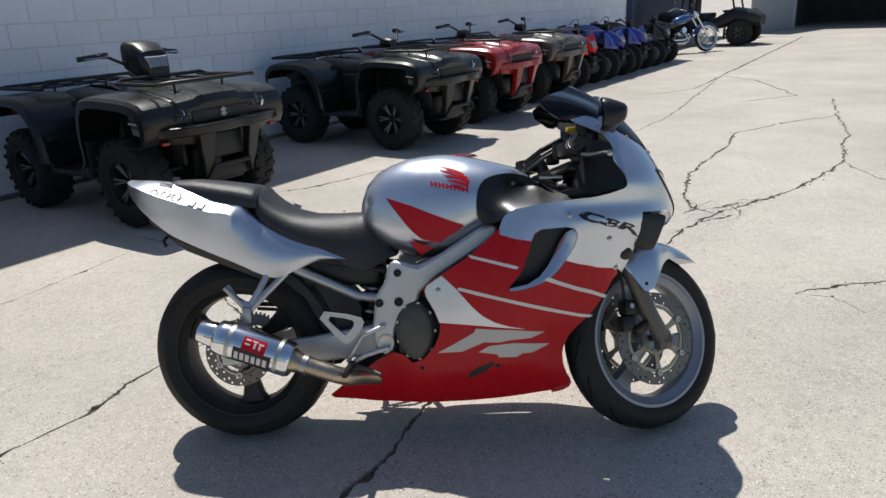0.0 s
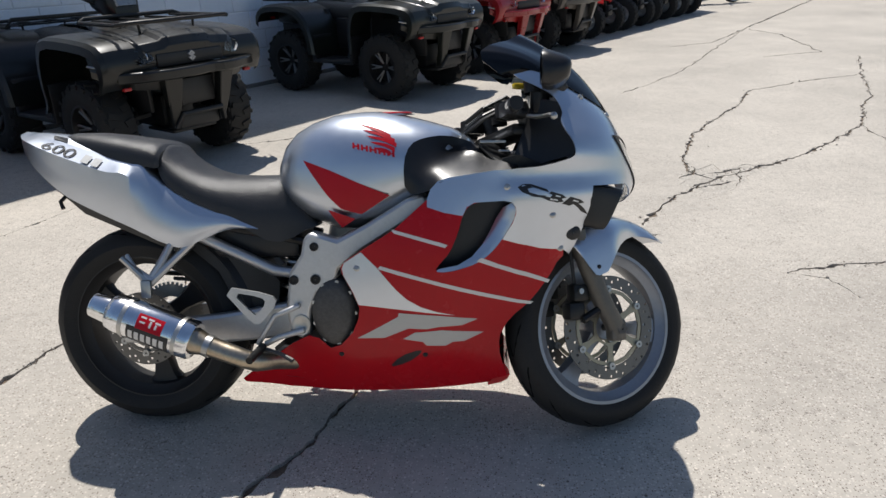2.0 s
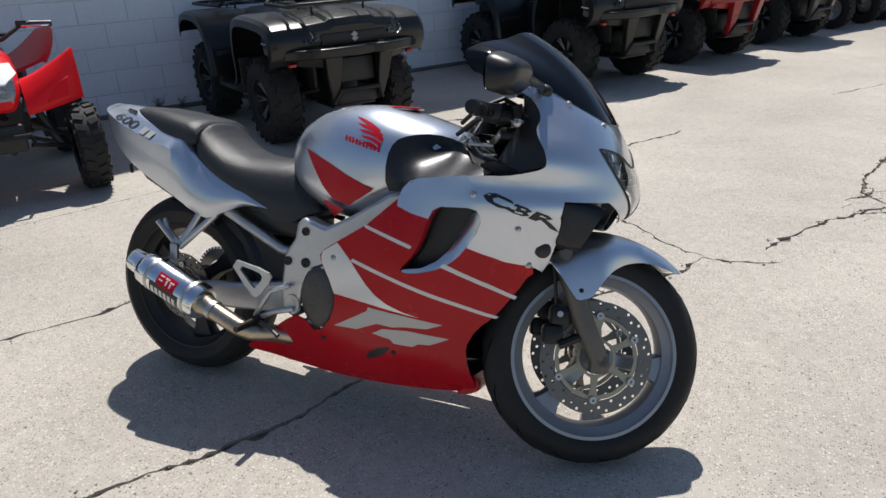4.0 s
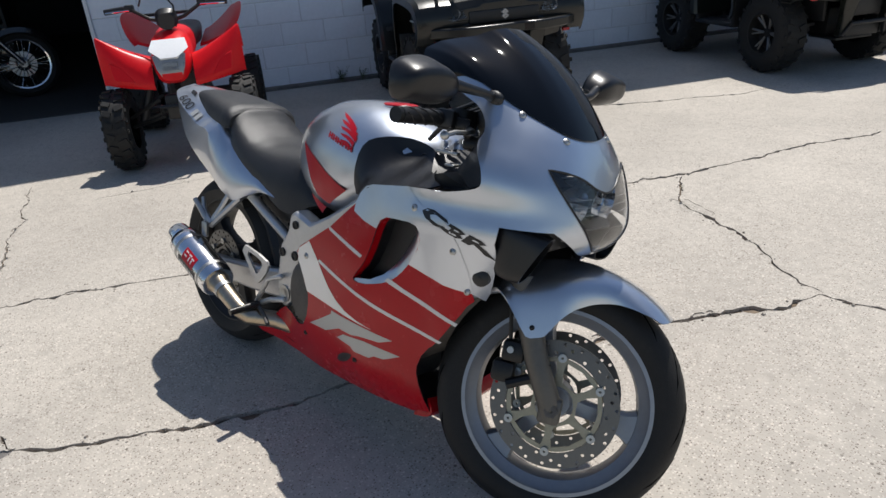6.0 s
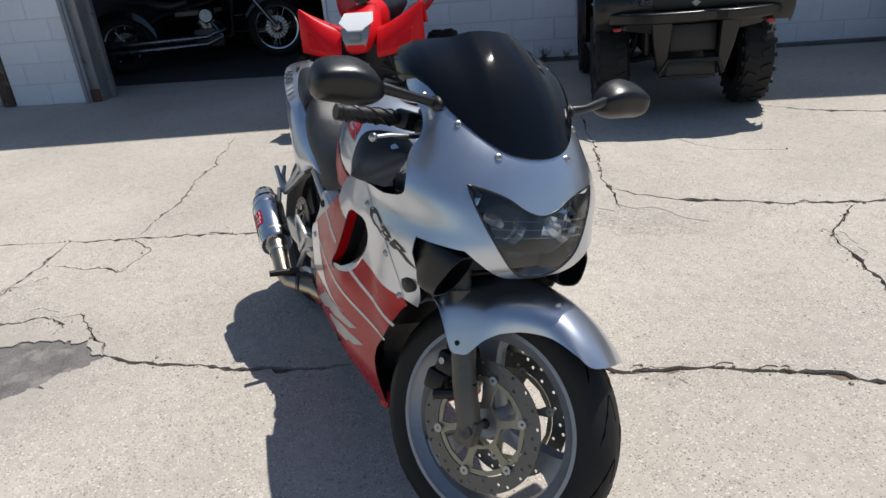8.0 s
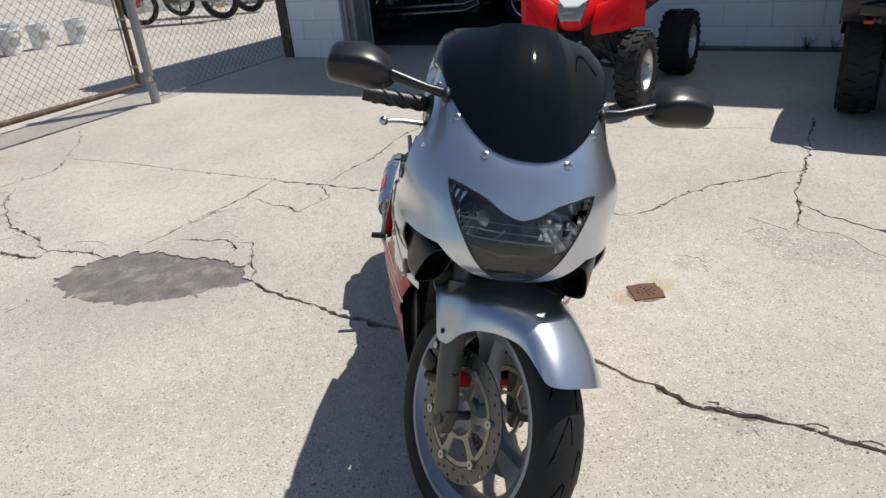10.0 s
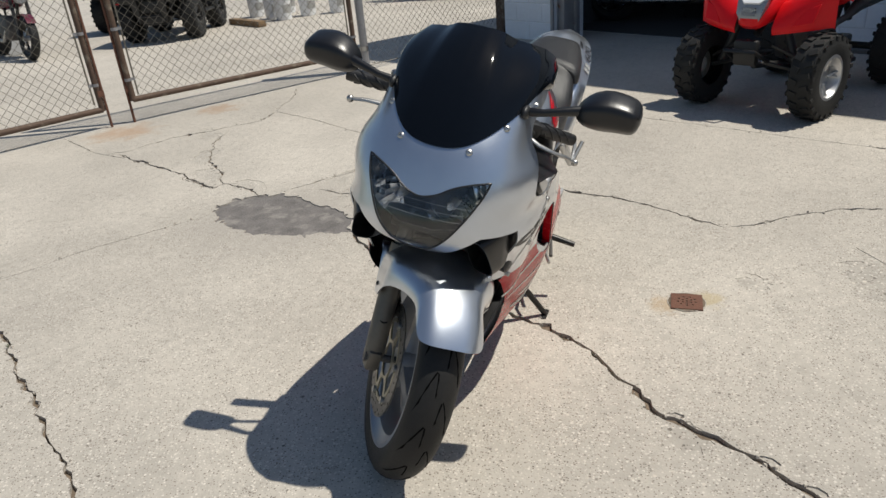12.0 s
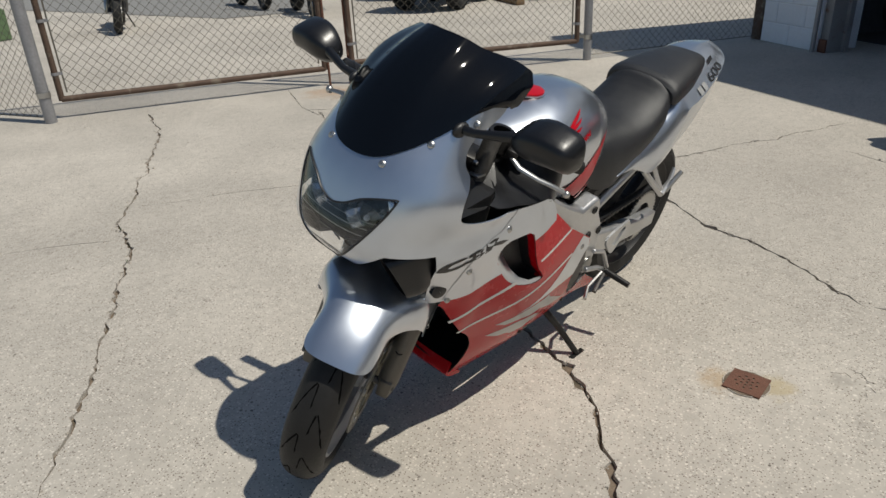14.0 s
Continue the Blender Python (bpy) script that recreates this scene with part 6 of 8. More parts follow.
# ---- frame, subframe, swingarm ----
spar = [(-.115, .600), (-.043, .578), (.035, .618), (.148, .688), (.186, .700), (.206, .695), (.205, .660), (.021, .545), (-.039, .497), (-.046, .470), (-.100, .430), (-.120, .385), (-.128, .343),
        (-.126, .312), (-.150, .300), (-.185, .318), (-.192, .391), (-.178, .488), (-.145, .536), (-.135, .583)]
for s in (1, -1):
    fr = part("frame_spar", Geo().prism(spar, lambda x, y, l: (x, l * -s, y), .125, .178), ALU, bike, "cast aluminium frame spar", smooth=30, bevel=.010)
    for x, z, r in ((-.105, .560, .012), (-.165, .468, .013), (-.105, .470, .014), (-.150, .345, .026)):
        part("frame_plug", Geo().lathe([(0, r), (.004, r), (.005, r * .7), (.002, r * .5), (.002, .0005)], axis="z", n=16, m=Matrix.Translation((x, -.178 * s, z)) @ Vector((0, -s, 0)).to_track_quat("Z", "Y").to_matrix().to_4x4()), BLACKMET if r < .02 else STEEL, fr)
    # subframe rails and the passenger hanger
    part("subframe_rail", Geo().tube([(-.17, -.10 * s, .47), (-.24, -.105 * s, .48), (-.44, -.11 * s, .575), (-.60, -.10 * s, .63)], .016, 10), ALU, bike)
    part("subframe_strut", Geo().tube([(-.15, -.09 * s, .56), (-.35, -.10 * s, .60), (-.55, -.10 * s, .65)], .012, 8), BLACKMET, bike)
    hang = part("pillion_hanger", Geo().tube([(-.512, -.135 * s, .580), (-.545, -.155 * s, .515), (-.578, -.175 * s, .458)], .011, 8).tube([(-.462, -.135 * s, .565), (-.525, -.155 * s, .505), (-.575, -.175 * s, .455)], .011, 8).tube([(-.640, -.165 * s, .535), (-.615, -.175 * s, .497), (-.565, -.178 * s, .462)], [.006, .009, .011], 8), ALU, bike, "cast pillion footrest hanger")
    part("pillion_peg", Geo().tube([(-.585, -.18 * s, .468), (-.640, -.195 * s, .533)], [.010, .008], 8), STEEL, hang)
    part("swingarm_leg", Geo().loft([[(x, (-.085 - d) * s, z - h), (x, (-.125 - d) * s, z - h), (x, (-.125 - d) * s, z + h), (x, (-.085 - d) * s, z + h)] for x, z, h, d in ((-.13, .350, .05, -.03), (-.25, .330, .048, -.01), (-.40, .312, .042, 0), (-.56, .303, .034, .01), (-.69, .299, .030, .012))]), ALU, bike, "boxed aluminium swingarm leg", smooth=30, bevel=.010)
    # rider's footrest
    pv, pf = cut_sheet(smooth_poly([(-.372, .455), (-.225, .432), (-.208, .408), (-.258, .348), (-.282, .348)], turns=1), [smooth_poly([(-.338, .438), (-.252, .424), (-.240, .408), (-.268, .374), (-.278, .376)], turns=1)], .03)
    heel = part("heel_plate", Geo().add([(x, -.196 * s, z) for x, z in pv], pf), ALU, bike, "cast heel plate with a window", thick=.008, smooth=0)
    rs = part("footrest_hanger", Geo()
              .tube([(-.14, -.185 * s, .33), (-.21, -.188 * s, .31), (-.25, -.19 * s, .29)], .009, 8).tube([(-.15, -.19 * s, .40), (-.22, -.19 * s, .37), (-.27, -.195 * s, .29)], .008, 8), ALU, bike, "cast footrest hanger", smooth=30, bevel=.003)
    part("foot_peg", Geo().tube([(-.255, -.20 * s, .285), (-.262, -.29 * s, .275)], [.012, .010], 10), BLACKMET, rs)
    part("foot_lever", Geo().tube([(-.255, -.20 * s, .28), (-.20, -.215 * s, .27), (-.165, -.225 * s, .255)], [.007, .006, .007], 8), DIRTYMET, rs)
part("engine", Geo().box((.12, 0, .42), (.40, .25, .30), bevel=.03).box((-.03, 0, .36), (.18, .32, .20), bevel=.05).box((.10, 0, .24), (.30, .18, .12), bevel=.02), DIRTYMET, bike, "dark dirty engine cases")
for s, r in ((1, .070), (-1, .072)):
    cc = part("engine_cover", Geo().lathe([(.130, r + .006), (.174, r + .004), (.186, r - .004), (.192, r - .02), (.193, .0005)], (-.056, 0, .378), "y", 36, m=Matrix.Translation((-.056, 0, .378)) @ Matrix.Diagonal((.86, -s, 1.28, 1)) @ Matrix.Translation((.056, 0, -.378))), DIRTYMET, bike, "dark round engine cover")
    for k in range(9):
        q = 2 * math.pi * k / 9
        x, z = -.056 + (r - .002) * .86 * math.cos(q), .378 + (r - .002) * 1.28 * math.sin(q)
        part("cover_bolt", Geo().cyl((x, -.176 * s, z), (x, -.184 * s, z), .0055, 6), STEEL, cc)
part("radiator", Geo().box((.375, 0, .50), (.035, .25, .20), pose(0, 0, 0), bevel=.006), BLACKMET, bike)
part("belly_pan", Geo().loft([[(x, y, z) for y, z in ((-w, b + .02), (-w * .8, b), (w * .8, b), (w, b + .02), (0, b + .03))] for x, w, b in ((-.30, .130, .166), (-.1, .119, .141), (.1, .117, .139), (.28, .120, .147), (.38, .126, .160), (.415, .120, .178))]), BLACKPL, bike, "black belly of the fairing")
part("belly_lip", Geo().loft([[(x, y, z - .010 * (1 - (y / .134) ** 2)) for x, z in ((.360, .160), (.395, .168), (.414, .178), (.421, .192), (.416, .208), (.406, .224), (.402, .222), (.408, .200), (.36, .168))] for y in np.linspace(-.134, .134, 13)]), RED, bike, "red lip under the belly")
part("shock_absorber", Geo().tube([(-.20, 0, .52), (-.24, 0, .32)], .03, 12), BLACKMET, bike)
coil = [(-.20 - .04 * t + .045 * math.cos(t * 34), .045 * math.sin(t * 34), .52 - .2 * t) for t in np.linspace(0, 1, 60)]
part("shock_spring", Geo().tube(coil, .007, 6), STEEL, bike)
hug = [[(AXLE_R.x + r * math.cos(radians(a)), y, AXLE_R.z + r * math.sin(radians(a))) for y, r in ((-.085, .318), (-.07, .335), (0, .342), (.07, .335), (.085, .318))] for a in range(-8, 84, 5)]
part("rear_hugger", Geo().loft(hug, closed=False), BLACKPL, bike, thick=.004)
part("chain_guard", Geo().tube([(-.68, .10, .43), (-.45, .10, .42), (-.22, .10, .42)], .014, 8, flat=.6), BLACKPL, bike)
part("inner_guard", Geo().prism([(-.60, .60), (-.34, .56), (-.24, .44), (-.25, .33), (-.36, .35), (-.42, .47), (-.52, .555)], lambda x, y, l: (x, l, y), -.07, .07), BLACKPL, bike)
part("battery_box", Geo().box((-.30, 0, .56), (.26, .17, .10), bevel=.02), BLACKPL, bike)

# ---- exhaust ----
A, B = Vector((-.714, -.218, .407)), Vector((-.428, -.230, .308))
d = (B - A).normalized()
ex = part("muffler", Geo().tube([A + d * .055, A + d * .06, A + d * .085, B - d * .012, B - d * .004], [.046, .052, .0545, .0545, .050], 32), CANSTEEL, bike, "polished round muffler with a red and black plate", smooth=50)
part("end_cap", Geo().tube([A, A + d * .004, A + d * .05, A + d * .058], [.034, .036, .040, .049], 28), CHROME, ex)
# solid black plug that paints the dark of the open pipe mouth
part("outlet", Geo().tube([A - d * .001, A + d * .02], [.026, .026], 20), DECALBLACK, ex)
for q in (.10, .255):
    part("can_band", Geo().tube([A + d * q, A + d * (q + .012)], .0556, 32), STEEL, ex)
sd = d.cross(Vector((0, -1, 0))).normalized()
nrm = Vector((0, -1, 0))


def can_patch(x0, x1, a0, a1, r=.0553):
    g = Geo()
    rows = [[A + d * x + (nrm * math.cos(radians(a)) - sd * math.sin(radians(a))) * r for x in np.linspace(x0, x1, 2)] for a in np.linspace(a0, a1, 9)]
    return g.loft([[tuple(p) for p in row] for row in rows], closed=False)


part("can_plate", can_patch(.125, .245, -48, 4), DECALBLACK, ex, "black maker's plate", smooth=60)
part("can_mark", can_patch(.148, .222, 2, 46, .0555), DECALRED, ex, "red maker's mark", smooth=60)
for x0, x1, a0, a1 in ((.156, .172, 34, 39), (.156, .172, 20, 25), (.178, .194, 34, 39), (.184, .190, 14, 32), (.198, .214, 30, 35), (.200, .206, 14, 28)):
    part("mark_stroke", can_patch(x0, x1, a0, a1, .0558), DECALWHITE, ex, smooth=60)
for i in range(6):
    part("plate_bar", can_patch(.132 + .018 * i, .144 + .018 * i, -38, -10, .0557), DECALWHITE, ex, smooth=60)
part("exhaust_pipe", Geo().tube([B - d * .01, B + d * .03, B + d * .09, B + d * .14, B + d * .17 + Vector((0, .012, -.002)), (-.235, -.155, .232), (-.15, -.095, .212), (-.06, -.06, .205), (.05, -.05, .20)], [.040, .028, .027, .026, .026, .026, .026, .026, .026], 20), PIPE, bike, "heat-tinted exhaust pipe")
part("pipe_clamp", Geo().tube([B + d * .028, B + d * .045], .031, 18), STEEL, bike)
part("can_strap", Geo().box((-.575, -.195, .445), (.03, .012, .05), bevel=.004), STEEL, bike)

# ---- side stand ----
st = part("side_stand", Geo().tube([(-.02, .13, .21), (-.05, .19, .15), (-.088, .262, .062)], [.013, .011, .010], 10).box((-.09, .268, .056), (.07, .03, .010), pose(0, 0, 0), bevel=.003), BLACKMET, bike, "black side stand, folded down")
part("stand_spring", Geo().tube([(-.02, .14, .20), (-.06, .20, .14)], .005, 6), STEEL, st)
part("gear_lever", Geo().tube([(-.23, .20, .29), (-.15, .205, .27), (-.10, .23, .262)], .006, 8), STEEL, bike)


# ---- quads and other vehicles ----
ATVBLACK = mat("dark olive plastic", (0.008, 0.0085, 0.0075), 0.30, var=0.15, scale=5, spec=0.4, rvar=0.04, coat=0.15)
ATVGREEN = mat("green-grey plastic", (0.009, 0.0105, 0.008), 0.30, var=0.15, scale=5, spec=0.4, rvar=0.04, coat=0.15)
ATVRED = mat("dark red plastic", (0.28, 0.010, 0.012), 0.30, var=0.10, scale=5, coat=0.3)
ATVSAND = mat("sand-grey plastic", (0.07, 0.06, 0.05), 0.38, var=0.12, scale=5, coat=0.2)
QUADRED = mat("bright red plastic", (0.72, 0.008, 0.014), 0.34, var=0.06, scale=4, rvar=0.02, coat=0.03, spec=0.22)
QUADBLUE = mat("bright blue plastic", (0.020, 0.045, 0.33), 0.30, var=0.08, scale=4, coat=0.3)
KNOBTYRE = mat("knobby tyre", (0.010, 0.010, 0.0095), 0.75, var=0.3, scale=9, bump=0.3, bscale=150)
FRAMEBLK = mat("frame black", (0.012, 0.012, 0.012), 0.5, var=0.3, scale=9)


SPOKEGREY = mat("machined spoke", (0.20, 0.20, 0.20), 0.4, metal=0.8, var=0.1, scale=12)


def arch(outline, section, centre, s, turns=2):
    """A fender: a rounded line in the side view carried outward, its outer edge drawn in towards the wheel."""
    line = [Vector(p) for p in outline]
    for _ in range(turns):
        line = [line[0]] + [q for a, b in zip(line, line[1:]) for q in (a.lerp(b, .25), a.lerp(b, .75))] + [line[-1]]
    rows = []
    for p in line:
        rows.append([(p.x + (centre[0] - p.x) * k, s * y, p.y + (centre[1] - p.y) * k) for y, k in section])
    return Geo().loft(rows, closed=False)


def super_ring(x, h, z0, z1, n=2.6, k=20, y0=0.0):
    ring = []
    for j in range(k):
        q = 2 * math.pi * j / k
        e = 2 / n
        c, s = math.cos(q), math.sin(q)
        ring.append((x, y0 + h * math.copysign(abs(c) ** e, c), (z0 + z1) / 2 + (z1 - z0) / 2 * math.copysign(abs(s) ** e, s)))
    return ring


def hull(tab, n=2.6, k=20, y0=0.0):
    """A closed body from stations (x, half width, bottom, top)."""
    return Geo().loft([super_ring(x, h, a, b, n, k, y0) for x, h, a, b in tab])


def knobby(parent, x, y, R, w, rim_r, rim_mat, spokes=5, lugs=20):
    """Balloon tyre with block lugs on a dished rim."""
    c = (x, y, R)
    s = 1 if y > 0 else -1
    h = w / 2
    wheel = part("wheel", Geo().lathe([(-h * .9, rim_r), (-h, rim_r + .03), (-h * 1.02, R * .80), (-h * .82, R * .95), (0, R * .965), (h * .82, R * .95), (h * 1.02, R * .80), (h, rim_r + .03), (h * .9, rim_r)], c, "y", 40), KNOBTYRE, parent, "black knobby balloon tyre")
    g = Geo()
    for i in range(lugs):
        q = 2 * math.pi * i / lugs
        for side in (-1, 1):
            a = q + (math.pi / lugs if side > 0 else 0)
            g.box((R * .968, side * h * .46, 0), (R * .05, h * .62, R * .12), Matrix.Translation(c) @ Matrix.Rotation(-a, 4, "Y") @ Matrix.Rotation(side * .35, 4, "X"))
            g.box((R * .895, side * h * .95, 0), (R * .09, h * .12, R * .09), Matrix.Translation(c) @ Matrix.Rotation(-a, 4, "Y"))
    tagged(part("tread", g, KNOBTYRE, wheel, smooth=0), kind="stuff")
    part("rim", Geo().lathe([(s * h * .92, rim_r + .006), (s * h * .92, rim_r - .010), (s * h * .55, rim_r - .022), (s * h * .15, rim_r - .03), (s * h * .10, .05), (s * h * .30, .045), (s * h * .32, .0005)], c, "y", 32), rim_mat, wheel)
    for k in range(spokes):
        q = 2 * math.pi * k / spokes
        for dq in (-.13, .13):
            part("spoke", Geo().tube([(x + .04 * math.cos(q), y + s * h * .34, R + .04 * math.sin(q)), (x + (rim_r - .012) * math.cos(q + dq), y + s * h * .62, R + (rim_r - .012) * math.sin(q + dq))], .009, 6), SPOKEGREY if rim_mat is BLACKMET else rim_mat, wheel)
    return wheel


def handlebars(parent, x, z, half, rise=.12, back=.10, cross=True):
    hb = part("handlebar", Geo().tube([(x - back, -half, z + rise * .85), (x - back * .6, -half * .62, z + rise), (x, -half * .28, z + rise * .25), (x, 0, z), (x, half * .28, z + rise * .25), (x - back * .6, half * .62, z + rise), (x - back, half, z + rise * .85)], .012, 10), BLACKMET, parent, "black handlebar")
    for s in (-1, 1):
        part("grip", Geo().tube([(x - back * .75, s * half * .70, z + rise * .96), (x - back * 1.02, s * half * 1.02, z + rise * .85)], .019, 10), BLACKPL, hb)
        part("switch_box", Geo().box((x - back * .68, s * half * .60, z + rise * .98), (.05, .06, .045), bevel=.01), BLACKPL, hb)
        part("lever", Geo().tube([(x - back * .5 + .05, s * half * .58, z + rise * .9), (x - back * .7 + .075, s * half * .8, z + rise * .88), (x - back + .06, s * half * .98, z + rise * .82)], .006, 6), CHROME, hb)
    if cross:
        part("crossbar", Geo().tube([(x - .02, -half * .36, z + rise * .5), (x - .02, half * .36, z + rise * .5)], .010, 8), BLACKMET, hb)
    return hb


def wire_rack(name, parent, x0, x1, h0, h1, z, material, bars=4, lip=.05):
    """A flat carrier of bent tube."""
    rk = part(name, Geo().tube([(x0, -h0, z), (x1 - .06, -h1, z), (x1, -h1 + .06, z + .01), (x1, h1 - .06, z + .01), (x1 - .06, h1, z), (x0, h0, z), (x0 - .02, h0 - .05, z + lip), (x0 - .02, -h0 + .05, z + lip)], .0135, 8, loop=True), material, parent, "tubular steel carrier rack")
    for i in range(bars):
        y = -h1 * .7 + 1.4 * h1 * i / (bars - 1)
        part("rack_bar", Geo().tube([(x0, y, z + .004), (x1, y * 1.05, z + .006)], .008, 6), material, rk)
    for x in (x0 + (x1 - x0) * .3, x0 + (x1 - x0) * .7):
        part("rack_bar", Geo().tube([(x, -h1 * .96, z - .004), (x, h1 * .96, z - .004)], .008, 6), material, rk)
        for y in (-h1 * .5, h1 * .5):
            part("rack_post", Geo().tube([(x, y, z), (x, y * .96, z - .09)], .009, 6), material, rk)
    return rk


def utility_quad(m, body, label, pod=True, rim=BLACKMET, emblem=True, rackmat=BLACKMET, group="utility quads along the wall"):
    q = thing("utility_quad", label, "quad bike", m, group=group)
    for x in (.645, -.645):
        for y in (-.46, .46):
            knobby(q, x, y, .315, .235 if x < 0 else .215, .165, rim, 6)
    part("chassis", Geo().box((0, 0, .42), (1.15, .30, .22), bevel=.04).box((.05, 0, .55), (.55, .34, .22), bevel=.05).box((.70, 0, .38), (.35, .26, .24), bevel=.04), FRAMEBLK, q)
    for x in (.645, -.645):
        for s in (-1, 1):
            part("suspension_arm", Geo().tube([(x + .10, s * .14, .36), (x, s * .36, .31), (x - .10, s * .14, .36)], .016, 8), FRAMEBLK, q)
            part("damper", Geo().tube([(x - .02, s * .33, .34), (x - .03, s * .20, .66)], [.028, .022], 10), FRAMEBLK, q)
    # bodywork: flat-topped, with sharp folds
    rings = []
    for x, h, z, d in ((.16, .13, .945, .20), (.34, .20, .955, .22), (.50, .31, .940, .20), (.78, .38, .915, .17), (.98, .40, .885, .14), (1.07, .37, .855, .12), (1.10, .34, .81, .08)):
        half = [(h * .96, z - d), (h, z - .045), (h * .90, z - .006), (h * .52, z + .004), (h * .44, z + .022), (0, z + .026)]
        rings.append([(x, -y, w) for y, w in half] + [(x, y, w) for y, w in half[-2::-1]])
    part("hood", Geo().loft(rings), body, q, "folded front hood with a raised middle", smooth=22, bevel=.006)
    for s in (-1, 1):
        part("front_fender", arch([(1.04, .60), (1.10, .70), (1.08, .82), (.99, .880), (.66, .905), (.36, .905), (.29, .82), (.25, .64), (.27, .46), (.22, .40)],
             ((.24, .0), (.50, .0), (.568, .012), (.598, .05), (.604, .15)), (.645, .42), s, 1), body, q, "flat-topped front fender", smooth=24, thick=.006)
        part("rear_fender", arch([(-.20, .40), (-.22, .56), (-.28, .74), (-.42, .86), (-.68, .885), (-.92, .875), (-1.03, .80), (-1.04, .70)],
             ((.20, .0), (.52, .0), (.588, .012), (.615, .05), (.622, .15)), (-.645, .42), s, 1), body, q, "flat-topped rear fender", smooth=24, thick=.006)
        # added black boxes that stand in for the deep shade under the fenders
        part("inner_fender", Geo().box((.64, s * .255, .62), (.66, .03, .42), bevel=.01), FRAMEBLK, q)
        part("inner_fender", Geo().box((-.66, s * .235, .62), (.70, .03, .40), bevel=.01), FRAMEBLK, q)
        part("footwell", Geo().box((.0, s * .42, .34), (.56, .28, .04), bevel=.012).box((.26, s * .43, .46), (.05, .26, .26), bevel=.01).box((-.25, s * .43, .46), (.05, .26, .26), bevel=.01), BLACKPL, q)
        part("side_panel", Geo().box((.02, s * .20, .58), (.50, .06, .30), bevel=.02), BLACKPL, q)
        # headlight: a slanted lens under the fold of the hood
        eye_ = [(.26, .752), (.36, .735), (.49, .762), (.535, .812), (.42, .826), (.29, .806)]
        hl = part("headlight", Geo().prism(eye_, lambda a, b, l: (l - .9 * max(0.0, a - .30) ** 1.5 - .25 * (b - .75), s * a, b), .98, 1.105), LAMPGREY, q, "slanted headlight under a clear lens", bevel=.006)
        part("headlight_lens", Geo().prism(eye_, lambda a, b, l: (l - .9 * max(0.0, a - .30) ** 1.5 - .25 * (b - .75), s * a, b), 1.108, 1.116), LENS, hl)
        part("reflector", Geo().lathe([(0, .030), (.016, .038)], (1.092, s * .345, .780), "x", 14), REFLECTOR, hl)
        part("reflector", Geo().lathe([(0, .022), (.014, .030)], (1.050, s * .445, .792), "x", 14), REFLECTOR, hl)
        # face panel from the lamp down to the wheel arch, and the pillar of the nose guard
        part("face_panel", Geo().loft([[(1.075, s * .24, .745), (1.055, s * .42, .742), (.975, s * .560, .790), (.93, s * .600, .80)], [(1.13, s * .24, .65), (1.09, s * .42, .655), (1.00, s * .560, .700), (.95, s * .602, .72)],
             [(1.09, s * .24, .565), (1.06, s * .40, .585), (.99, s * .535, .640), (.94, s * .595, .68)]], closed=False), body, q, smooth=22, thick=.008)
        part("guard_pillar", Geo().loft([[(1.20, s * .145, .64), (1.18, s * .265, .64), (1.11, s * .265, .64), (1.12, s * .145, .64)], [(1.15, s * .150, .46), (1.14, s * .235, .46), (1.08, s * .235, .46), (1.08, s * .150, .46)],
             [(1.10, s * .150, .30), (1.09, s * .205, .30), (1.03, s * .205, .30), (1.03, s * .150, .30)]]), body, q, "moulded pillar of the nose guard", smooth=22, bevel=.008)
        part("fender_trim", Geo().tube([(1.06, s * .52, .71), (1.00, s * .57, .735), (.93, s * .606, .75)], .006, 6), STEEL, q)
        part("marker", Geo().box((1.065, s * .46, .60), (.03, .05, .022), bevel=.006), REDLENS, q)
        part("tail_lamp", Geo().box((-1.05, s * .36, .74), (.04, .08, .06), bevel=.01), REDLENS, q)
    # solid black boxes; the lower one paints the dark gap between the pillars
    part("grille", Geo().box((1.085, 0, .745), (.05, .50, .085), bevel=.012).box((1.075, 0, .53), (.06, .28, .17), bevel=.012), FRAMEBLK, q, "plain black fill for the dark nose gap")
    part("nose_bar", Geo().prism([(1.08, -.52), (1.17, -.40), (1.215, -.24), (1.215, -.02), (1.19, .06), (1.19, .11), (1.215, .17), (1.215, .24), (1.17, .40), (1.08, .52), (1.02, .50), (1.08, .30), (1.08, -.30), (1.02, -.50)], lambda x, y, l: (x, y, l), .635, .700), body, q, "stepped moulded nose bar", bevel=.012, smooth=22)
    part("bumper", Geo().tube([(1.10, -.19, .31), (1.14, -.15, .40), (1.14, .15, .40), (1.10, .19, .31)], .018, 8).box((1.05, 0, .34), (.10, .32, .10), bevel=.02), FRAMEBLK, q)
    if emblem:
        part("emblem", Geo().prism([(-.028, .012), (.0, .034), (.028, .012), (.008, .0), (.028, -.012), (.0, -.034), (-.028, -.012), (-.008, .0)], lambda a, b, l: (l, a, .752 + b), 1.110, 1.120), LAMPPLATE, q, "small pale emblem")
    part("skid_plate", Geo().box((.88, 0, .27), (.30, .34, .02), bevel=.005), FRAMEBLK, q)
    part("seat", hull([(.10, .10, .72, .86), (.0, .13, .66, .86), (-.2, .16, .64, .855), (-.45, .17, .66, .875), (-.62, .16, .70, .885), (-.70, .12, .74, .875)], 3.0), LEATHER, q, "black vinyl seat", smooth=50)
    part("tank_cover", hull([(.36, .14, .70, .93), (.25, .16, .66, .955), (.12, .15, .62, .92), (.06, .13, .62, .88)], 2.6), BLACKPL, q)
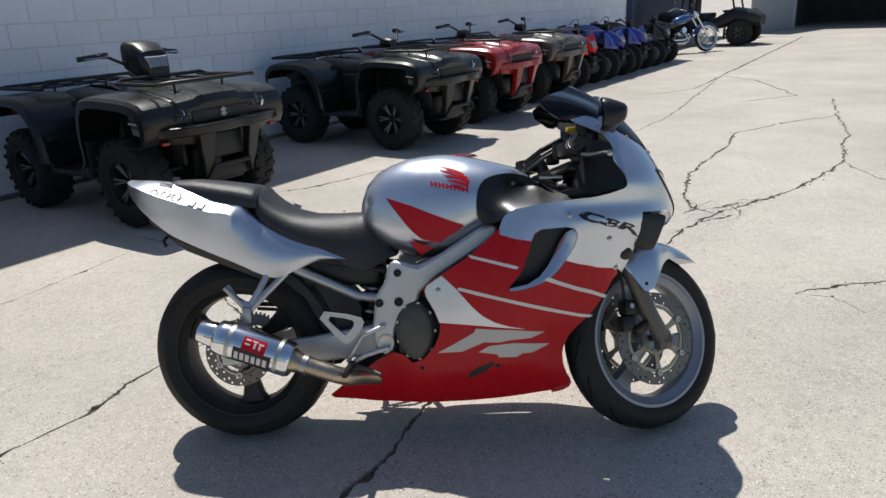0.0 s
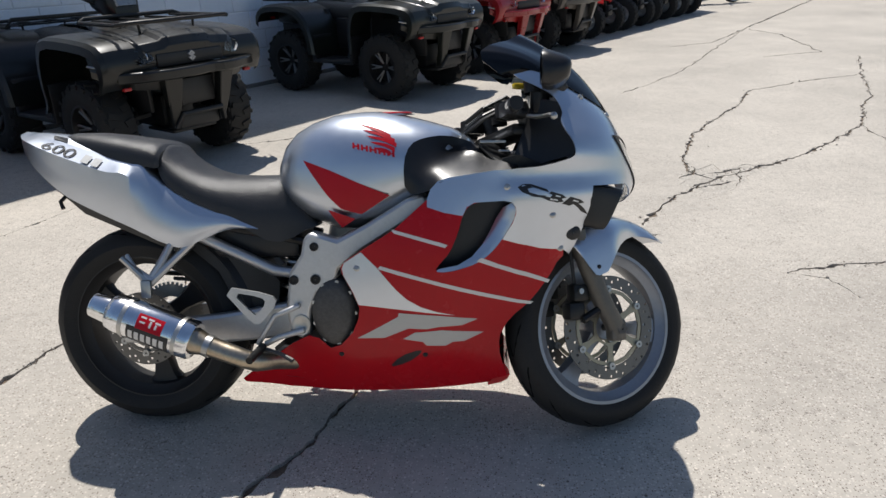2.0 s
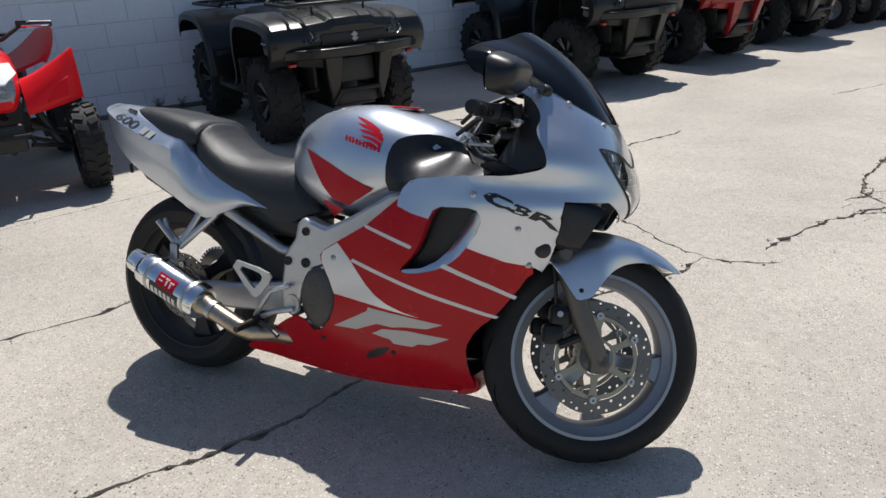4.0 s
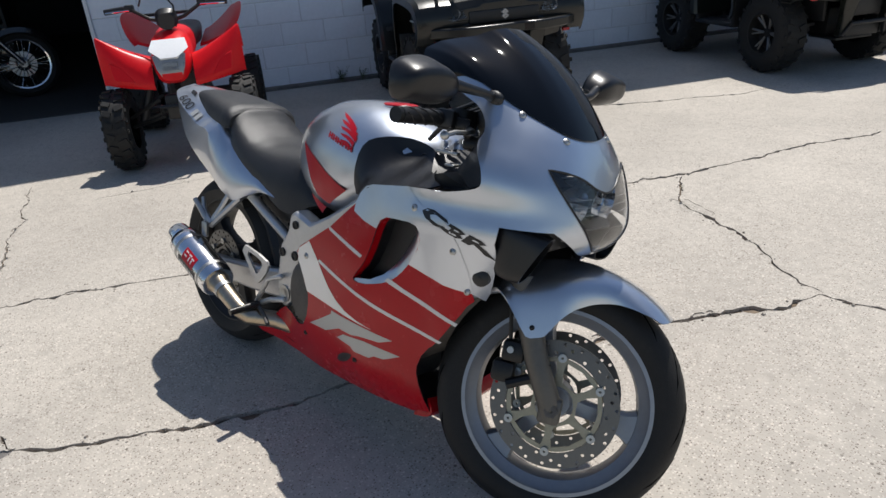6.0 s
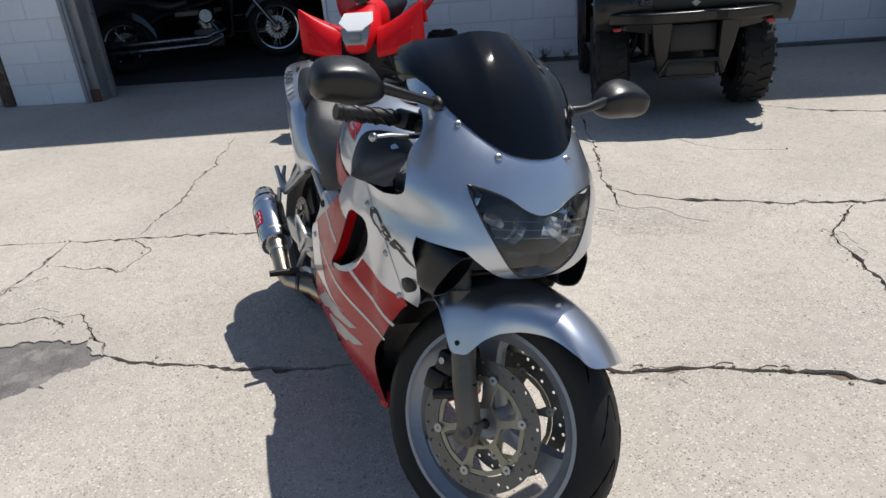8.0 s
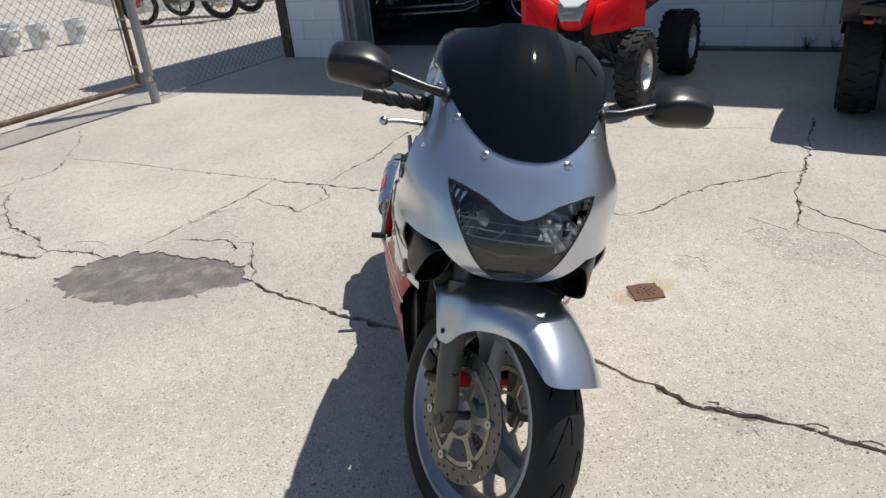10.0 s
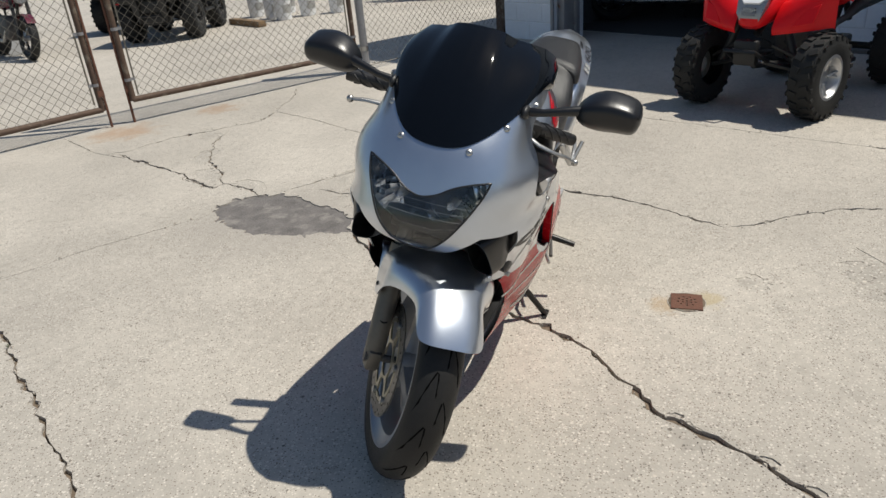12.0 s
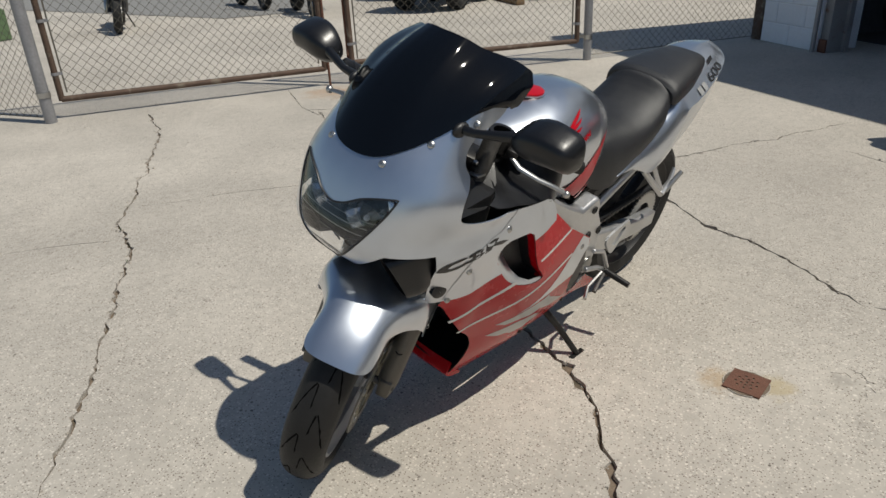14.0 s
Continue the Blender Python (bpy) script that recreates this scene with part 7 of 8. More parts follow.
    part("rear_body", hull([(-.55, .24, .60, .85), (-.75, .38, .66, .86), (-.95, .36, .66, .85), (-1.04, .28, .68, .82)], 5.0), body, q)
    wire_rack("front_rack", q, .52, 1.06, .38, .41, .968, rackmat, lip=.02)
    wire_rack("rear_rack", q, -.45, -1.00, .40, .44, .915, rackmat)
    hb = handlebars(q, .30, 1.03, .40, .12, .16, False)
    part("steering_post", Geo().tube([(.42, 0, .70), (.30, 0, 1.0)], .022, 8), BLACKMET, q)
    if pod:
        pd = part("handlebar_pod", hull([(.17, .09, 1.08, 1.20), (.24, .130, 1.02, 1.238), (.36, .128, .965, 1.222), (.44, .112, .945, 1.165), (.475, .085, .95, 1.09)], 4.5), body, q, "handlebar pod with a lamp", smooth=28)
        part("pod_lamp", Geo().loft([[(.452, -.092, 1.128), (.452, .092, 1.128), (.480, .074, 1.045), (.480, -.074, 1.045)], [(.470, -.080, 1.120), (.470, .080, 1.120), (.492, .064, 1.052), (.492, -.064, 1.052)]]), LAMPPLATE, pd, "trapezoid lamp lens")
    else:
        part("display", hull([(.20, .06, .99, 1.07), (.28, .085, .98, 1.09), (.34, .06, .99, 1.07)], 2.6), BLACKPL, q)
    return q


FWD = -31.5
first = utility_quad(pose(-2.33, 5.79, 0, 0, 0, FWD), ATVBLACK, "dark olive utility quad bike with racks parked by the wall")
second = utility_quad(pose(-.77, 8.26, 0, 0, 0, FWD), ATVGREEN, "green-grey utility quad bike with racks parked by the wall", pod=False, emblem=False)
utility_quad(pose(.02, 9.77, 0, 0, 0, FWD), ATVRED, "dark red utility quad bike with racks parked by the wall", pod=False, emblem=False)
utility_quad(pose(.84, 11.40, 0, 0, 0, FWD), ATVSAND, "sand-grey utility quad bike with racks parked by the wall", pod=False, emblem=False)


def sport_quad(m, col, label, seatcol=BLACKPL, group="sport quads", plate=True):
    q = thing("sport_quad", label, "quad bike", m, group=group)
    for y in (-.40, .40):
        knobby(q, .56, y, .262, .158, .132, ALU, 4, 22)
        knobby(q, -.56, y, .248, .225, .125, ALU, 4, 22)
    part("frame", Geo().tube([(.62, 0, .50), (.40, 0, .66), (-.1, 0, .64), (-.50, 0, .62), (-.62, 0, .42)], .024, 8).tube([(.62, 0, .30), (.2, 0, .25), (-.35, 0, .27), (-.50, 0, .60)], .02, 8), FRAMEBLK, q)
    part("engine", Geo().box((.05, 0, .40), (.30, .24, .28), bevel=.05).lathe([(-.15, .07), (-.15, .09), (.15, .09), (.15, .07)], (-.05, 0, .36), "y", 20), DIRTYMET, q)
    part("rear_axle", Geo().cyl((-.56, -.40, .25), (-.56, .40, .25), .025, 10).box((-.45, 0, .28), (.35, .10, .08), bevel=.02), FRAMEBLK, q)
    for s in (-1, 1):
        part("suspension_arm", Geo().tube([(.68, s * .10, .34), (.56, s * .33, .27), (.44, s * .10, .34)], .013, 8).tube([(.64, s * .12, .44), (.56, s * .33, .33), (.48, s * .12, .44)], .011, 8), FRAMEBLK, q)
        part("damper", Geo().tube([(.57, s * .26, .30), (.56, s * .13, .62)], [.030, .022], 10), FRAMEBLK, q)
        # front fender: a ridge that sweeps up and outward to a point, a face hanging below it, a top falling away behind
        rows = []
        for t in np.linspace(0, 1, 11):
            y = .125 + .305 * t
            e = t ** 1.25
            b = .62 * t ** 3
            prof = [(.16, .585 + .10 * e), (.30, .645 + .115 * e), (.43, .680 + .135 * e), (.535, .690 + .150 * e), (.585, .675 + .150 * e), (.64, .615 + .115 * e), (.675 - .03 * t, .545 + .055 * e), (.665 - .03 * t, .505 + .045 * t)]
            prof = [(x + (.50 - x) * b, z) for x, z in prof]
            row = []
            for a0, b0, c0, d0 in zip([prof[0]] + prof[:-2], prof[:-1], prof[1:], prof[2:] + [prof[-1]]):
                for k in (0, .25, .5, .75):
                    pt = [.5 * (2 * b0[m] + (c0[m] - a0[m]) * k + (2 * a0[m] - 5 * b0[m] + 4 * c0[m] - d0[m]) * k * k + (3 * b0[m] - a0[m] - 3 * c0[m] + d0[m]) * k ** 3) for m in (0, 1)]
                    row.append((pt[0], s * y, pt[1]))
            row.append((prof[-1][0], s * y, prof[-1][1]))
            rows.append(row)
        rows.append([(x - .012, y0 + s * .012, z - .006) for x, y0, z in rows[-1]])
        fen_ = part("front_fender", Geo().loft(rows, closed=False), col, q, "upswept front fender with a pointed corner", smooth=50, thick=.006)
        part("fender_vent", Geo().prism([(.235, .560), (.360, .585), (.375, .690), (.300, .655)], lambda a, b, l: (l - .35 * (b - .56) - .10 * (a - .23), s * a, b), .655, .668), col, fen_, "inset panel", bevel=.004)
        rows = []
        for t in np.linspace(0, 1, 12):
            x = -.20 - .66 * t
            w = .16 + .17 * math.sin(math.pi * (.08 + .72 * t)) ** .7
            zz = .70 + .185 * math.sin(math.pi * (.05 + .62 * t))
            over = [(x, s * (.12 + w * k), .66 + .03 * t + (zz - .66) * k ** 1.3 - .20 * max(0.0, k - .9)) for k in np.linspace(0, 1, 9)]
            rows.append(over + [(x + .008, y0 - s * .004, z - .022) for x, y0, z in over[::-1]])
        part("rear_fender", Geo().loft(rows), col, q, "upswept rear fender", smooth=50)
        part("foot_peg", Geo().box((.05, s * .28, .27), (.10, .16, .03), bevel=.008), FRAMEBLK, q)
    nose = part("nose_cowl", hull([(.30, .10, .64, .84), (.46, .13, .60, .83), (.60, .12, .56, .76), (.70, .09, .54, .68), (.73, .06, .56, .64)], 2.8), col, q, "front cowl", smooth=50)
    if plate:
        part("nose_plate", Geo().loft([[(.56, -.10, .795), (.56, .10, .795), (.56, .10, .785), (.56, -.10, .785)], [(.66, -.12, .745), (.66, .12, .745), (.66, .11, .735), (.66, -.11, .735)], [(.72, -.05, .70), (.72, .05, .70), (.715, .05, .69), (.715, -.05, .69)]]), WHITEPL, nose, "white nose plate")
    lp = part("headlight", Geo().loft([[(.700, -.10, .715), (.700, .10, .715), (.66, .09, .715), (.66, -.09, .715)], [(.735, -.085, .64), (.735, .085, .64), (.66, .08, .64), (.66, -.08, .64)], [(.725, -.055, .575), (.725, .055, .575), (.66, .05, .575), (.66, -.05, .575)]]), LAMPPLATE, q, "silver lamp panel")
    part("lamp_lens", Geo().box((.738, 0, .65), (.01, .09, .05), bevel=.004), LENS, lp)
    part("tank", hull([(.34, .10, .66, .84), (.20, .13, .62, .85), (.05, .11, .62, .80), (.0, .09, .64, .77)], 2.6), col, q)
    part("seat", hull([(.06, .08, .68, .80), (-.1, .11, .64, .78), (-.35, .13, .64, .785), (-.62, .12, .68, .80), (-.72, .08, .72, .79)], 3.0), LEATHER, q, "black seat")
    part("front_bumper", Geo().tube([(.66, -.12, .34), (.80, -.10, .42), (.80, .10, .42), (.66, .12, .34)], .013, 8).box((.72, 0, .40), (.06, .16, .16), bevel=.02), FRAMEBLK, q)
    part("exhaust", Geo().tube([(.1, .12, .42), (-.2, .17, .50), (-.35, .17, .56), (-.75, .18, .60)], [.02, .022, .045, .05], 12), DIRTYMET, q)
    part("steering_post", Geo().tube([(.52, 0, .55), (.36, 0, .90)], .018, 8), FRAMEBLK, q)
    handlebars(q, .36, .88, .38, .10, .10)
    part("meter_cover", hull([(.34, .05, .86, .95), (.40, .07, .84, .97), (.45, .05, .84, .94)], 2.6), BLACKPL, q)
    part("cable_loop", Geo().tube([(.34, -.16, .99), (.40, -.12, 1.06), (.42, 0, 1.07), (.42, .06, .98), (.42, .05, .85)], .006, 6), BLACKPL, q)
    return q


sport_quad(pose(-3.226, 3.82, 0, 0, 0, -33), QUADRED, "bright red sport quad bike beside the garage opening", group="")
blues = sport_quad(pose(1.75, 12.85, 0, 0, 0, FWD), QUADRED, "red sport quad bike in the row by the wall", plate=False)
b1 = sport_quad(pose(2.45, 13.95, 0, 0, 0, FWD), QUADBLUE, "blue sport quad bike in the row by the wall", plate=False)
copy_thing(b1, pose(3.10, 15.05, 0, 0, 0, FWD))
sport_quad(pose(3.85, 16.20, 0, 0, 0, FWD), FRAMEBLK, "black sport quad bike in the row by the wall", plate=False)


# ---- simple motorcycles ----
def spoked_wheel(parent, x, R, w, rim_r, n=28, rimmat=CHROME, tyre=KNOBTYRE, steer=None):
    m = steer or ID
    c = Vector((x, 0, R))
    h = w / 2
    wh = part("wheel", Geo().lathe([(-h * .7, rim_r), (-h, (rim_r + R) / 2), (-h * .6, R * .975), (0, R), (h * .6, R * .975), (h, (rim_r + R) / 2), (h * .7, rim_r)], c, "y", 40, m=m), tyre, parent, "black tyre on a spoked wheel")
    part("rim", Geo().lathe([(-h * .7, rim_r + .004), (-h * .6, rim_r - .014), (h * .6, rim_r - .014), (h * .7, rim_r + .004)], c, "y", 40, m=m), rimmat, wh)
    part("hub", Geo().cyl(c + Vector((0, -.07, 0)), c + Vector((0, .07, 0)), .035, 14, m=m), STEEL, wh)
    g = Geo()
    for k in range(n):
        q = 2 * math.pi * k / n
        s = 1 if k % 2 else -1
        g.tube([c + Vector((.03 * math.cos(q + .4 * s), s * .05, .03 * math.sin(q + .4 * s))), c + Vector(((rim_r - .01) * math.cos(q), 0, (rim_r - .01) * math.sin(q)))], .0028, 4, m=m)
    tagged(part("spokes", g, CHROME, wh, smooth=0), kind="stuff")
    part("brake_disc", Geo().lathe([(.058, .13), (.062, .13), (.062, .07), (.058, .07)], c, "y", 28, m=m, closed=True), STEEL, wh)
    return wh


def cruiser(m, col, label, base=1.66, group="", whitewall=False, shine=CHROME):
    q = thing("cruiser_motorcycle", label, "motorcycle", m, group=group)
    f, r = base / 2, -base / 2
    fw_ = spoked_wheel(q, f, .335, .11, .25, 36)
    if whitewall:
        part("whitewall", Geo().lathe([(-.052, .262), (-.055, .30)], (f, 0, .335), "y", 40), WHITEPL, fw_)
    spoked_wheel(q, r, .325, .15, .215, 36)
    top = Vector((f - .42, 0, .98))
    for s in (-1, 1):
        part("fork_leg", Geo().tube([(f, s * .10, .335), (f - .2, s * .10, .64), (f - .42, s * .10, .98)], [.028, .024, .022], 10), shine, q, "chromed fork leg")
    part("triple_clamp", Geo().box((f - .40, 0, .93), (.09, .26, .04), bevel=.01), shine, q)
    hl = part("headlight", Geo().lathe([(0, .02), (.03, .07), (.10, .085), (.14, .085), (.15, .08)], (f - .42, 0, .90), "x", 24), shine, q, "chromed round headlight")
    part("lens", Geo().lathe([(.150, .081), (.156, .06), (.158, .0005)], (f - .42, 0, .90), "x", 24), LENS, hl)
    fen = [[(f + .375 * math.cos(radians(a)), y, .335 + .375 * math.sin(radians(a)) - dz) for y, dz in ((-.08, .06), (-.07, .01), (0, 0), (.07, .01), (.08, .06))] for a in range(20, 170, 9)]
    part("front_fender", Geo().loft(fen, closed=False), col, q, thick=.004)
    fen = [[(r + .38 * math.cos(radians(a)), y, .325 + .38 * math.sin(radians(a)) - dz) for y, dz in ((-.10, .09), (-.09, .01), (0, 0), (.09, .01), (.10, .09))] for a in range(15, 185, 9)]
    part("rear_fender", Geo().loft(fen, closed=False), col, q, thick=.004)
    part("fuel_tank", hull([(f - .46, .06, .80, .90), (f - .55, .13, .74, .93), (f - .72, .16, .70, .92), (f - .90, .13, .68, .86), (f - 1.0, .07, .68, .80)], 2.3), col, q, "teardrop fuel tank", smooth=60)
    part("seat", hull([(f - .95, .09, .66, .76), (f - 1.12, .17, .62, .72), (f - 1.30, .18, .64, .77), (f - 1.40, .13, .70, .80), (f - 1.60, .10, .72, .80)], 2.6), LEATHER, q, "black seat")
    part("frame", Geo().tube([(f - .44, 0, .88), (f - .70, 0, .70), (r + .45, 0, .60), (r, 0, .34)], .022, 8).tube([(f - .44, 0, .80), (f - .52, 0, .30), (r + .5, 0, .20), (r, 0, .32)], .02, 8), FRAMEBLK, q)
    part("engine", Geo().box((f - .78, 0, .30), (.34, .22, .22), bevel=.05), DIRTYMET, q)
    for a in (-24, 24):
        mm = Matrix.Translation((f - .78, 0, .36)) @ Matrix.Rotation(radians(a), 4, "Y")
        cy = part("cylinder", Geo().cyl((0, 0, 0), (0, 0, .16), .062, 16, m=mm), shine, q)
        for i in range(6):
            part("cooling_fin", Geo().cyl((0, 0, .03 + i * .022), (0, 0, .037 + i * .022), .084, 16, m=mm), STEEL, cy)
    part("air_cleaner", Geo().lathe([(-.16, .0005), (-.16, .07), (-.12, .085), (-.08, .085)], (f - .77, 0, .54), "y", 24), shine, q)
    for dz in (.0, .08):
        part("exhaust", Geo().tube([(f - .72 + dz, -.10, .46), (f - .62 + dz * .5, -.14, .30 + dz), (f - .8, -.15, .23 + dz), (r - .15, -.16, .24 + dz)], [.022, .024, .028, .040], 12), shine, q)
    hb = part("handlebar", Geo().tube([(f - .78, -.42, 1.06), (f - .62, -.34, 1.12), (f - .47, -.12, 1.02), (f - .47, .12, 1.02), (f - .62, .34, 1.12), (f - .78, .42, 1.06)], .0125, 10), shine, q)
    for s in (-1, 1):
        part("grip", Geo().tube([(f - .66, s * .36, 1.10), (f - .79, s * .425, 1.055)], .018, 10), BLACKPL, hb)
        part("mirror", Geo().tube([(f - .62, s * .34, 1.12), (f - .62, s * .40, 1.24)], .006, 6).ball((f - .62, s * .42, 1.27), .05, n=8, sx=(.4, 1, .7)), shine, hb)
    part("kickstand", Geo().tube([(f - .95, .12, .24), (f - .9, .24, .02)], .012, 8), shine, q)
    return q


def between(a, b, lean=0.0):
    """Pose of a two-wheeler whose rear and front wheels stand at a and b."""
    return pose((a[0] + b[0]) / 2, (a[1] + b[1]) / 2, 0.004, 0, 0, math.degrees(math.atan2(b[1] - a[1], b[0] - a[0]))) @ pose(0, 0, 0, -lean, 0, 0)


BLUEPAINT = mat("blue paint", (0.03, 0.09, 0.26), 0.22, metal=0.3, var=0.06, coat=0.6)
# darker copy of the chrome: the garage's shade is put into its colour
SHADECHROME = mat("shaded chrome", (0.20, 0.21, 0.23), 0.28, metal=1.0, var=0.3, scale=10)
BLACKPAINT = mat("black paint", (0.008, 0.008, 0.010), 0.15, var=0.1, coat=0.6)
cruiser(between((4.75, 18.35), (6.25, 18.95), 8), BLUEPAINT, "blue cruiser motorcycle with a whitewall front tyre", whitewall=True)
cruiser(between((-6.98, 2.10), (-6.62, 3.74), 6), BLACKPAINT, "black cruiser motorcycle with shade-darkened chrome inside the garage", base=1.72, shine=SHADECHROME)


def dirt_bike(m, col, label, group="dirt bikes beyond the fence"):
    q = thing("dirt_bike", label, "motorcycle", m, group=group)
    spoked_wheel(q, .73, .345, .085, .27, 28, BLACKMET)
    spoked_wheel(q, -.73, .335, .11, .245, 28, BLACKMET)
    for s in (-1, 1):
        part("fork_leg", Geo().tube([(.73, s * .095, .345), (.56, s * .095, .72), (.46, s * .095, .98)], [.026, .026, .022], 10), col, q)
        part("shroud", Geo().prism([(.46, .84), (.30, .95), (-.05, .88), (.10, .72), (.34, .62)], lambda a, b, l: (a, l * s, b), .12, .14), col, q, bevel=.006)
        part("side_plate", Geo().prism([(-.12, .80), (-.62, .92), (-.58, .78), (-.22, .64)], lambda a, b, l: (a, l * s, b), .09, .105), WHITEPL, q, bevel=.005)
        part("swingarm", Geo().tube([(-.18, s * .07, .40), (-.73, s * .08, .335)], .024, 8), ALU, q)
    part("front_fender", Geo().loft([[(x, y, z - .02 * abs(y) / .06) for y in (-.07, -.03, .03, .07)] for x, z in ((.42, .76), (.66, .77), (.90, .72), (1.02, .68))], closed=False), col, q, thick=.005)
    part("rear_fender", Geo().loft([[(x, y, z - .02 * abs(y) / .06) for y in (-.08, -.03, .03, .08)] for x, z in ((-.30, .88), (-.60, .95), (-.95, 1.0))], closed=False), col, q, thick=.005)
    part("number_plate", Geo().prism([(-.09, .86), (.09, .86), (.08, 1.06), (-.08, 1.06)], lambda a, b, l: (l, a, b), .58, .59), col, q)
    part("seat", hull([(.20, .07, .82, .93), (-.1, .08, .80, .93), (-.5, .08, .84, .95), (-.68, .06, .88, .95)], 3), LEATHER, q)
    part("frame", Geo().tube([(.44, 0, .90), (.35, 0, .50), (.10, 0, .32), (-.20, 0, .36), (-.18, 0, .78)], .03, 8).tube([(.44, 0, .88), (.0, 0, .82), (-.6, 0, .86)], .022, 8), ALU, q)
    part("engine", Geo().box((.10, 0, .48), (.30, .20, .26), bevel=.05).box((.18, 0, .66), (.16, .14, .18), bevel=.02), DIRTYMET, q)
    part("exhaust", Geo().tube([(.2, -.10, .64), (.30, -.12, .45), (.0, -.13, .50), (-.35, -.12, .70), (-.72, -.13, .80)], [.02, .03, .025, .03, .045], 10), STEEL, q)
    handlebars(q, .40, 1.05, .40, .10, .10)
    part("stand", Geo().tube([(-.05, .10, .34), (-.05, .28, .01)], .012, 6), BLACKMET, q)
    return q


dirt_bike(between((-10.75, -1.10), (-10.88, -2.42), 8), QUADRED, "red dirt bike on its stand beyond the fence")
dirt_bike(between((-11.5, -.72), (-11.9, -2.1), 8), QUADBLUE, "blue dirt bike on its stand beyond the fence")


def street_bike(m, col, label):
    q = thing("street_motorcycle", label, "motorcycle", m, group="motorcycles beyond the fence")
    spoked_wheel(q, .68, .30, .12, .215, 10, BLACKMET)
    spoked_wheel(q, -.68, .31, .17, .215, 10, BLACKMET)
    for s in (-1, 1):
        part("fork_leg", Geo().tube([(.68, s * .10, .30), (.46, s * .10, .86)], [.028, .024], 10), BLACKMET, q)
        part("indicator", Geo().ball((.50, s * .20, .84), .028, n=8, sx=(.7, 1.3, .8)), ORANGE, q)
    part("headlight", Geo().lathe([(0, .03), (.04, .085), (.09, .09), (.10, .08), (.105, .0005)], (.50, 0, .84), "x", 22), LAMPPLATE, q, "round headlight")
    part("fuel_tank", hull([(.36, .09, .70, .86), (.22, .15, .68, .90), (.02, .15, .66, .88), (-.12, .09, .66, .80)], 2.4), col, q)
    part("seat", hull([(-.08, .09, .68, .78), (-.35, .12, .68, .78), (-.70, .10, .74, .83)], 2.8), LEATHER, q)
    part("engine", Geo().box((.08, 0, .42), (.40, .30, .34), bevel=.06), DIRTYMET, q)
    part("frame", Geo().tube([(.44, 0, .82), (.30, 0, .35), (-.15, 0, .28), (-.20, 0, .70), (.40, 0, .78)], .024, 8).tube([(-.18, 0, .40), (-.68, 0, .31)], .035, 8), FRAMEBLK, q)
    part("front_fender", Geo().loft([[(.68 + .325 * math.cos(radians(a)), y, .30 + .325 * math.sin(radians(a))) for y in (-.06, -.03, .03, .06)] for a in range(40, 150, 10)], closed=False), col, q, thick=.004)
    part("exhaust", Geo().tube([(.2, -.13, .4), (.1, -.16, .24), (-.3, -.17, .26), (-.75, -.19, .38)], [.02, .022, .03, .045], 10), STEEL, q)
    part("tail", hull([(-.55, .08, .72, .80), (-.80, .06, .76, .84), (-.92, .03, .78, .84)], 2.6), col, q)
    handlebars(q, .44, .94, .36, .08, .10, False)
    part("side_stand", Geo().tube([(-.05, .10, .26), (-.08, .24, .01)], .011, 6), BLACKMET, q)
    return q


MAROON = mat("maroon paint", (0.10, 0.010, 0.020), 0.25, var=0.08, coat=0.5)
street_bike(between((-5.78, -6.95), (-5.22, -5.72), 8), MAROON, "maroon street motorcycle parked beyond the gate")
street_bike(between((-3.25, -8.35), (-2.75, -7.25), 8), MAROON, "dark red street motorcycle parked beyond the gate")
street_bike(between((-5.9, -8.9), (-5.55, -7.6), 8), BLACKPAINT, "black street motorcycle parked beyond the gate")
utility_quad(pose(-7.35, -4.85, 0, 0, 0, 22), FRAMEBLK, "black utility quad bike parked beyond the gate", pod=False, emblem=False, group="")
utility_quad(pose(-8.6, -6.6, 0, 0, 0, 22), FRAMEBLK, "black utility quad bike parked beyond the gate", pod=False, emblem=False, group="")


# ---- side-by-side at the far end ----
utv = thing("side_by_side", "dark side-by-side vehicle with a roof at the far end", "utility vehicle", pose(7.1, 21.5, 0, 0, 0, FWD))
for x in (.95, -.95):
    for y in (-.62, .62):
        knobby(utv, x, y, .34, .25, .18, BLACKMET, 6)
part("body", hull([(-1.3, .55, .55, .95), (-.6, .62, .45, .90), (.2, .62, .42, .72), (.7, .60, .50, 1.0), (1.2, .50, .52, .92), (1.42, .38, .50, .78)], 3.5), FRAMEBLK, utv, smooth=50)
for x, y in ((.55, .55), (.55, -.55), (-.55, .55), (-.55, -.55)):
    part("roll_bar", Geo().tube([(x + (.25 if x > 0 else -.1), y, .85), (x, y * .92, 1.85)], .026, 8), BLACKMET, utv)
part("roof", hull([(-.75, .52, 1.84, 1.90), (0, .56, 1.85, 1.94), (.68, .50, 1.82, 1.88)], 4), ATVGREEN, utv)
for s in (-1, 1):
    part("seat", Geo().box((-.15, s * .28, .80), (.45, .42, .14), bevel=.04).box((-.42, s * .28, 1.10), (.12, .42, .55), bevel=.04), BLACKPL, utv)
    part("headlight", Geo().box((1.36, s * .30, .72), (.06, .16, .09), bevel=.02), LAMPPLATE, utv)
bench = thing("work_bench", "dark steel work bench at the far end", "bench", pose(8.9, 24.2, 0, 0, 0, FWD))
part("bench_top", Geo().box((0, 0, .85), (.7, 1.5, .06), bevel=.01), FRAMEBLK, bench)
for x in (-.28, .28):
    for y in (-.65, .65):
        part("leg", Geo().box((x, y, .41), (.06, .06, .82)), FRAMEBLK, bench)

